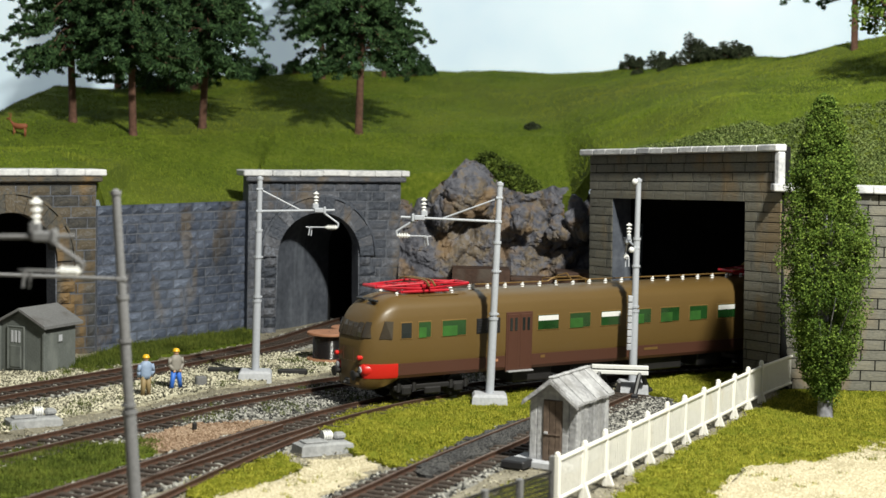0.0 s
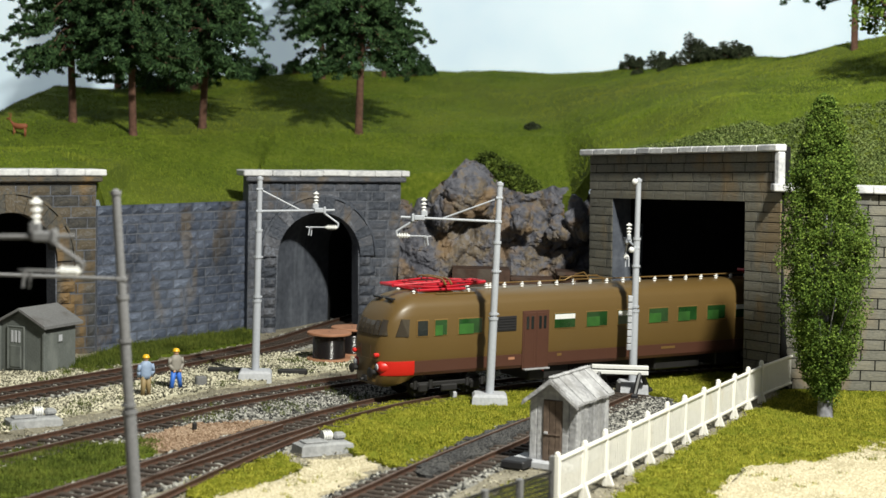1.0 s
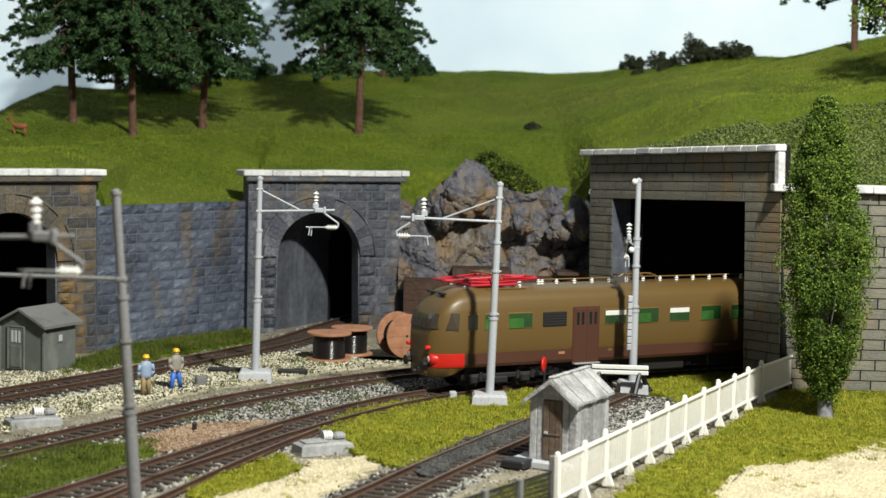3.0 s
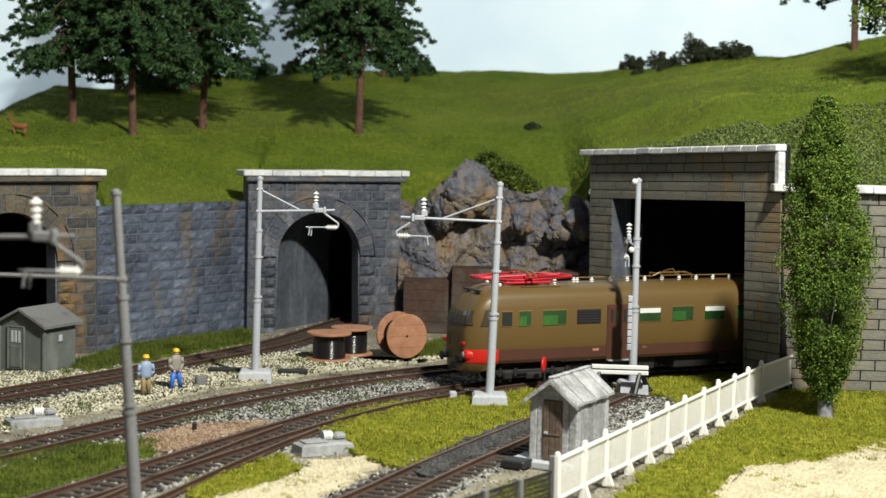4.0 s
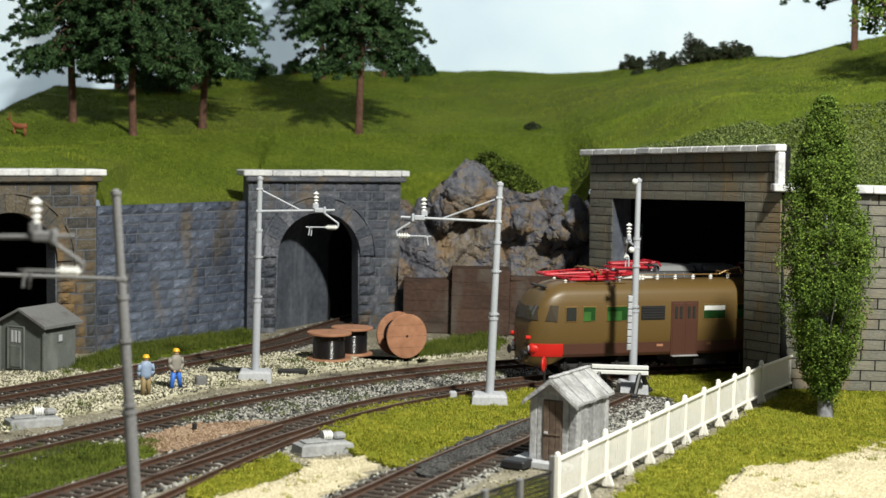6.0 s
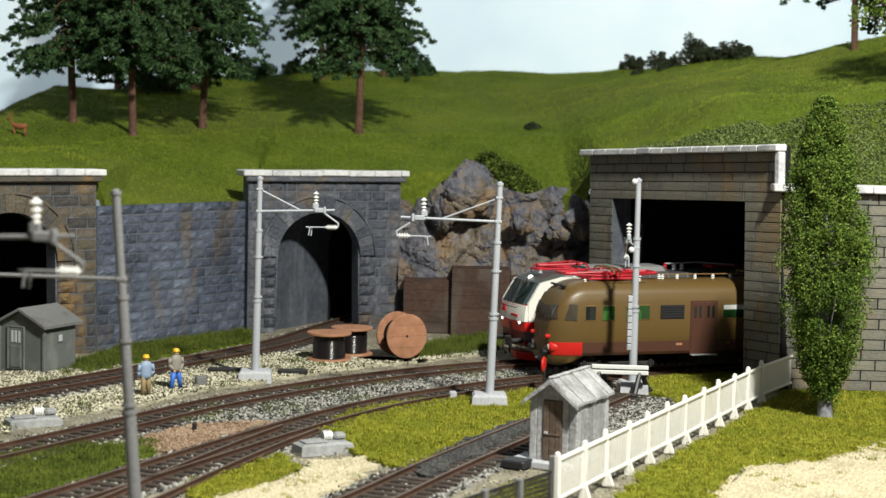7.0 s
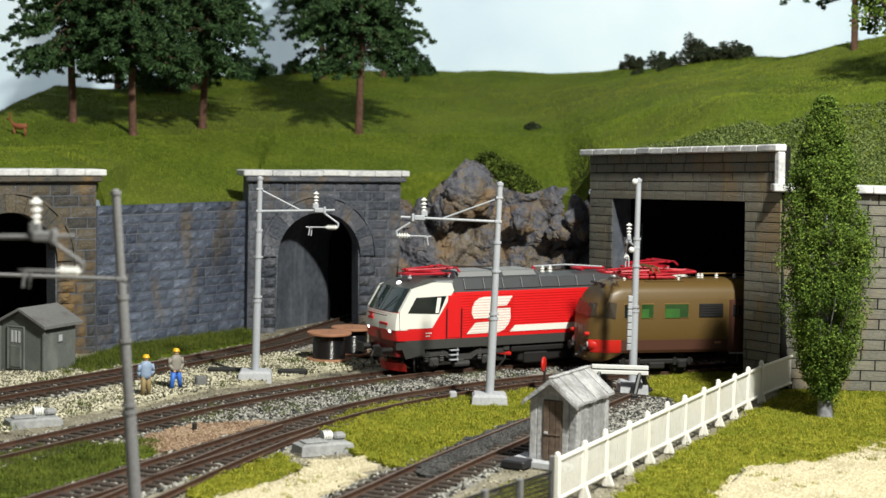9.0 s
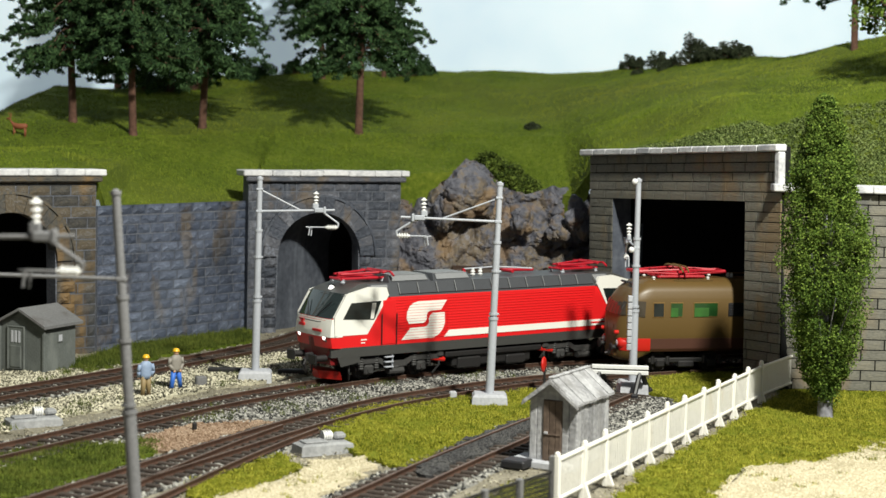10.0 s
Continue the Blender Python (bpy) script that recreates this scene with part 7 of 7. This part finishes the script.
def conifer_mesh(seed, height, start, reach):
    """Trunk and crown of a pine: drooping boughs with needle sprays."""
    r = random.Random(seed)
    trunk = Geo().loft([[(math.cos(a) * q + 0.15 * math.sin(z * 0.3 + seed), math.sin(a) * q, z) for a in np.linspace(0, 2 * math.pi, 10, endpoint=False)] for q, z in ((0.36, -0.3), (0.28, 0.6), (0.24, height * 0.3), (0.18, height * 0.6), (0.03, height))])
    boughs = Geo()
    cs, rs = [], []
    z = start
    while z < height - 0.6:
        k = (z - start) / (height - start)
        ln0 = reach * (1 - k) ** 0.8 * (0.75 if k < 0.06 else 1)
        for j in range(8):
            if r.random() < 0.12:
                continue
            a = r.uniform(0, 2 * math.pi)
            ln = ln0 * r.uniform(0.6, 1.12)
            up = r.uniform(-0.25, 0.12)
            prev = Vector((0, 0, z))
            steps = max(3, int(ln / 0.38))
            for s in range(1, steps + 1):
                t = s / steps
                p = Vector((math.cos(a) * ln * t, math.sin(a) * ln * t, z + ln * (up * t - 0.30 * t * t + 0.06 * math.sin(t * 9))))
                boughs.cyl(prev, p, 0.05 * (1.1 - t), 0.05 * (1.05 - t), 4, caps=False)
                if t > 0.22:
                    w = 0.55 * ln * 0.34 * (1.15 - t)
                    for q in range(2):
                        o = Vector((-math.sin(a), math.cos(a), 0)) * r.uniform(-w, w)
                        cs.append(tuple(p + o + Vector((0, 0, -abs(o.length) * 0.12 + r.uniform(-.08, .1)))))
                        rs.append(r.uniform(0.17, 0.33))
                prev = p
        z += r.uniform(0.34, 0.56)
    return mesh_of("trunk", trunk, BARK, 50), mesh_of("branch_frame", boughs, BARK), raw_mesh("crown", leaf_cloud(cs, rs, 16, 0.47, 0.6, 0.23), NEEDLES)


PINES = [conifer_mesh(3, 18.5, 5.4, 5.6), conifer_mesh(8, 17.5, 4.6, 5.2), conifer_mesh(15, 16.5, 4.5, 5.4)]


def pine(x, y, kind, turn, scale, label, z=None):
    if z is None:
        v = 0.0
        best = min((abs(hill_point(x, q)[1] - y), q) for q in np.linspace(0, 2.9, 120))
        z = hill_point(x, best[1])[2]
    ob = thing("pine_tree", at(x, y, z - 0.1, turn) @ Matrix.Diagonal((scale, scale, scale, 1)), label, "tree", "pines on the hill")
    for name, me, mat in zip(("trunk", "branch_frame", "crown"), PINES[kind], (BARK, BARK, NEEDLES)):
        part(name, me, mat, ob, {"crown": "dark green needle crown", "trunk": "reddish bare trunk"}.get(name, ""))


NEAR_PINE = "tall dark green pine with a bare reddish trunk on the hill"
FAR_PINE = "dark pine in the shade at the crest of the hill"
for x, y, kind, turn, sc in ((-25.3, 110.9, 1, 40, 0.97), (-20.9, 109.8, 0, 0, 0.95), (-17.0, 115.4, 2, 200, 1.0), (-6.1, 115.4, 0, 120, 1.0)):
    pine(x, y, kind, turn, sc, NEAR_PINE)
for x, y, kind, turn, sc in ((-26.2, 131, 2, 70, 1.0), (-19.6, 136, 0, 260, 0.9), (-10.6, 139, 2, 20, 0.95), (-5.4, 140, 2, 310, 0.72)):
    pine(x, y, kind, turn, sc, FAR_PINE)
pine(28.1, 114, 0, 30, 0.85, "pine trunk at the top of the hillside, crown above")


def bush(x, y, r, tall, mat, label, n=None, z=None, group="bushes"):
    if z is None:
        best = min((abs(hill_point(x, q)[1] - y), q) for q in np.linspace(0, 2.9, 150))
        z = hill_point(x, best[1])[2]
    ob = thing("bush", at(x, y, z - 0.1), label, "bush", group)
    cs, rs = [], []
    stems = Geo()
    for k in range(n or int(16 * r + 8)):
        a, q = rng.uniform(0, 2 * math.pi), rng.random() ** 0.6
        zz = tall * rng.uniform(0.15, 1.0) * (1 - 0.55 * q * q)
        cs.append((math.cos(a) * q * r, math.sin(a) * q * r * 0.8, zz))
        rs.append(rng.uniform(0.25, 0.4) * min(1.3, 0.5 + r * 0.5))
        stems.cyl((0, 0, -0.05), cs[-1], 0.04, 0.015, 4)
    part("stem_clump", stems, BARK, ob)
    part("crown", raw_mesh("crown", leaf_cloud(cs, rs, 110, 0.13), mat), mat, ob)


for x, y, r, tall in ((15.3, 138.7, 0.65, 1.4), (16.0, 137.8, 0.45, 1.2), (17.4, 135.3, 0.90, 1.6), (18.2, 133.2, 0.80, 1.1), (19.4, 131.1, 1.45, 2.7), (20.4, 129.4, 0.90, 1.4), (21.1, 128.2, 0.80, 1.2), (21.8, 126.9, 1.05, 2.0), (22.5, 125.5, 0.80, 1.1)):
    bush(x, y, r * 1.15, tall * 0.84, FARLEAF, "dark leafy bush on the crest of the hill")
for x, y, r, tall in ((-3.6, 141, 1.3, 2.4), (-1.9, 142, 1.0, 1.7), (-13.2, 141, 1.0, 1.2), (-15.6, 140, 1.3, 1.0), (-11.6, 141.5, 0.9, 1.0), (-17.5, 138, 1.2, 1.3), (-22.0, 130, 1.6, 3.0), (-20.2, 131, 1.5, 2.6), (-23.6, 129.5, 1.2, 2.0), (-16.8, 136, 1.4, 1.5)):
    bush(x, y, r, tall, NEEDLES, "dark green bush under the far pines")
for x, y, r, tall, z in ((4.2, 107.6, 1.5, 1.7, 8.9), (5.3, 107.3, 1.1, 1.2, 8.6), (2.9, 108.3, 0.9, 1.1, 10.2)):
    bush(x, y, r, tall, ROCKBUSH, "olive green bush on top of the rock face", n=70, z=z)
for x, y in ((15.5, 134), (17.2, 131), (6.3, 118.6)):
    bush(x, y, 0.45, 0.5, FARLEAF, "small dark bush on the grassy slope")


def shrub_cover():
    cs, rs = [], []
    for k in range(2900):
        x = rng.uniform(10.8, 32)
        v = rng.random() ** 1.15 * np.interp(x, (10.8, 13, 17, 22, 32), (0.10, 0.24, 0.48, 0.75, 0.9))
        p = hill_point(x, v + 0.03)
        if noise.noise((p[0] * 0.5, p[1] * 0.35, 4.0)) > -0.45:
            cs.append((p[0], p[1], p[2] + 0.05))
            rs.append(rng.uniform(0.24, 0.42))
    me = raw_mesh("shrub_cover", leaf_cloud(cs, rs, 34, 0.1, 0.5), SHRUBLEAF)
    tagged(new("shrub_cover", me), "low grey-green shrubs covering the slope above the wide portal", "shrubs", kind="stuff")


shrub_cover()


def edge_tree():
    """A leafy tree on the slope, of which the outer twigs reach into view."""
    ob = thing("leafy_tree", at(27.9, 99, 15.6), "leafy green tree on the slope above the wing wall", "tree")
    cs, rs = [], []
    g = Geo().cyl((0, 0, -0.6), (0, 0, 7), 0.35, 0.15, 10)
    for k in range(120):
        a, e = rng.uniform(0, 2 * math.pi), rng.uniform(-0.5, 1.2)
        q = 3.6 * rng.uniform(0.4, 1) ** 0.5
        c = (math.cos(a) * q * math.cos(e), math.sin(a) * q * math.cos(e), 5.0 + q * math.sin(e) * 1.1)
        cs.append(c)
        rs.append(rng.uniform(0.4, 0.75))
        if k % 2 == 0:
            g.cyl((0, 0, 3 + 0.2 * q), c, 0.08, 0.02, 5)
    part("trunk", g, BARK, ob)
    part("crown", raw_mesh("crown", leaf_cloud(cs, rs, 60, 0.2), POPLARLEAF), POPLARLEAF, ob, "leafy crown of small clumps")


edge_tree()


# ---- motion ----
def motions():
    railcar_rows = [(0.00, 8.05, 82.68, 214.25), (0.50, 8.51, 83.00, 213.49), (1.00, 9.01, 83.33, 212.69), (1.50, 9.55, 83.69, 211.84), (2.00, 10.26, 84.15, 210.71), (2.50, 11.09, 84.67, 209.39), (3.25, 12.55, 85.51, 207.15), (4.00, 14.09, 86.32, 204.93), (4.50, 15.10, 86.80, 203.62), (5.00, 16.05, 87.22, 202.45), (5.50, 17.04, 87.63, 201.25), (6.20, 18.30, 88.11, 199.74), (6.80, 19.04, 88.37, 198.89), (7.00, 19.14, 88.41, 198.77), (7.50, 19.37, 88.48, 198.52), (8.00, 19.61, 88.56, 198.24), (8.50, 20.36, 88.81, 197.42), (9.00, 21.49, 89.16, 196.25), (9.50, 22.75, 89.54, 195.02), (10.00, 23.26, 89.68, 194.54)]
    loco_rows = [(0.00, 44.86, 96.92, 180.90), (2.00, 35.67, 96.57, 183.40), (4.00, 26.53, 95.64, 188.17), (5.50, 19.79, 94.30, 193.90), (6.20, 15.64, 93.11, 198.50), (7.00, 12.35, 91.91, 201.93), (7.50, 10.48, 91.12, 203.87), (8.00, 8.44, 90.16, 206.11), (8.50, 6.62, 89.22, 208.17), (9.00, 4.78, 88.16, 210.62), (9.50, 3.05, 87.07, 213.24), (10.00, 1.04, 85.63, 216.76)]
    walk(RAILCAR, [(t, at(x, y, 0, a)) for t, x, y, a in railcar_rows])
    walk(LOCOMOTIVE, [(t, at(x, y, 0, a)) for t, x, y, a in loco_rows])
    # the wheels roll: way along the track over the wheel's radius
    for ob, rows, sign in ((RAILCAR, railcar_rows, -1), (LOCOMOTIVE, loco_rows, 1)):
        r = np.array(rows)
        way = np.r_[0, np.cumsum(np.hypot(np.diff(r[:, 1]), np.diff(r[:, 2])))]
        times = np.arange(0, 10.01, 0.2)
        turn = sign * np.interp(times, r[:, 0], way) / 0.53
        for wheel, x, y in WHEELS[ob.name]:
            walk(wheel, [(t, at(x, y, 0.83) @ Matrix.Rotation(a, 4, "Y")) for t, a in zip(times, turn)])


motions()
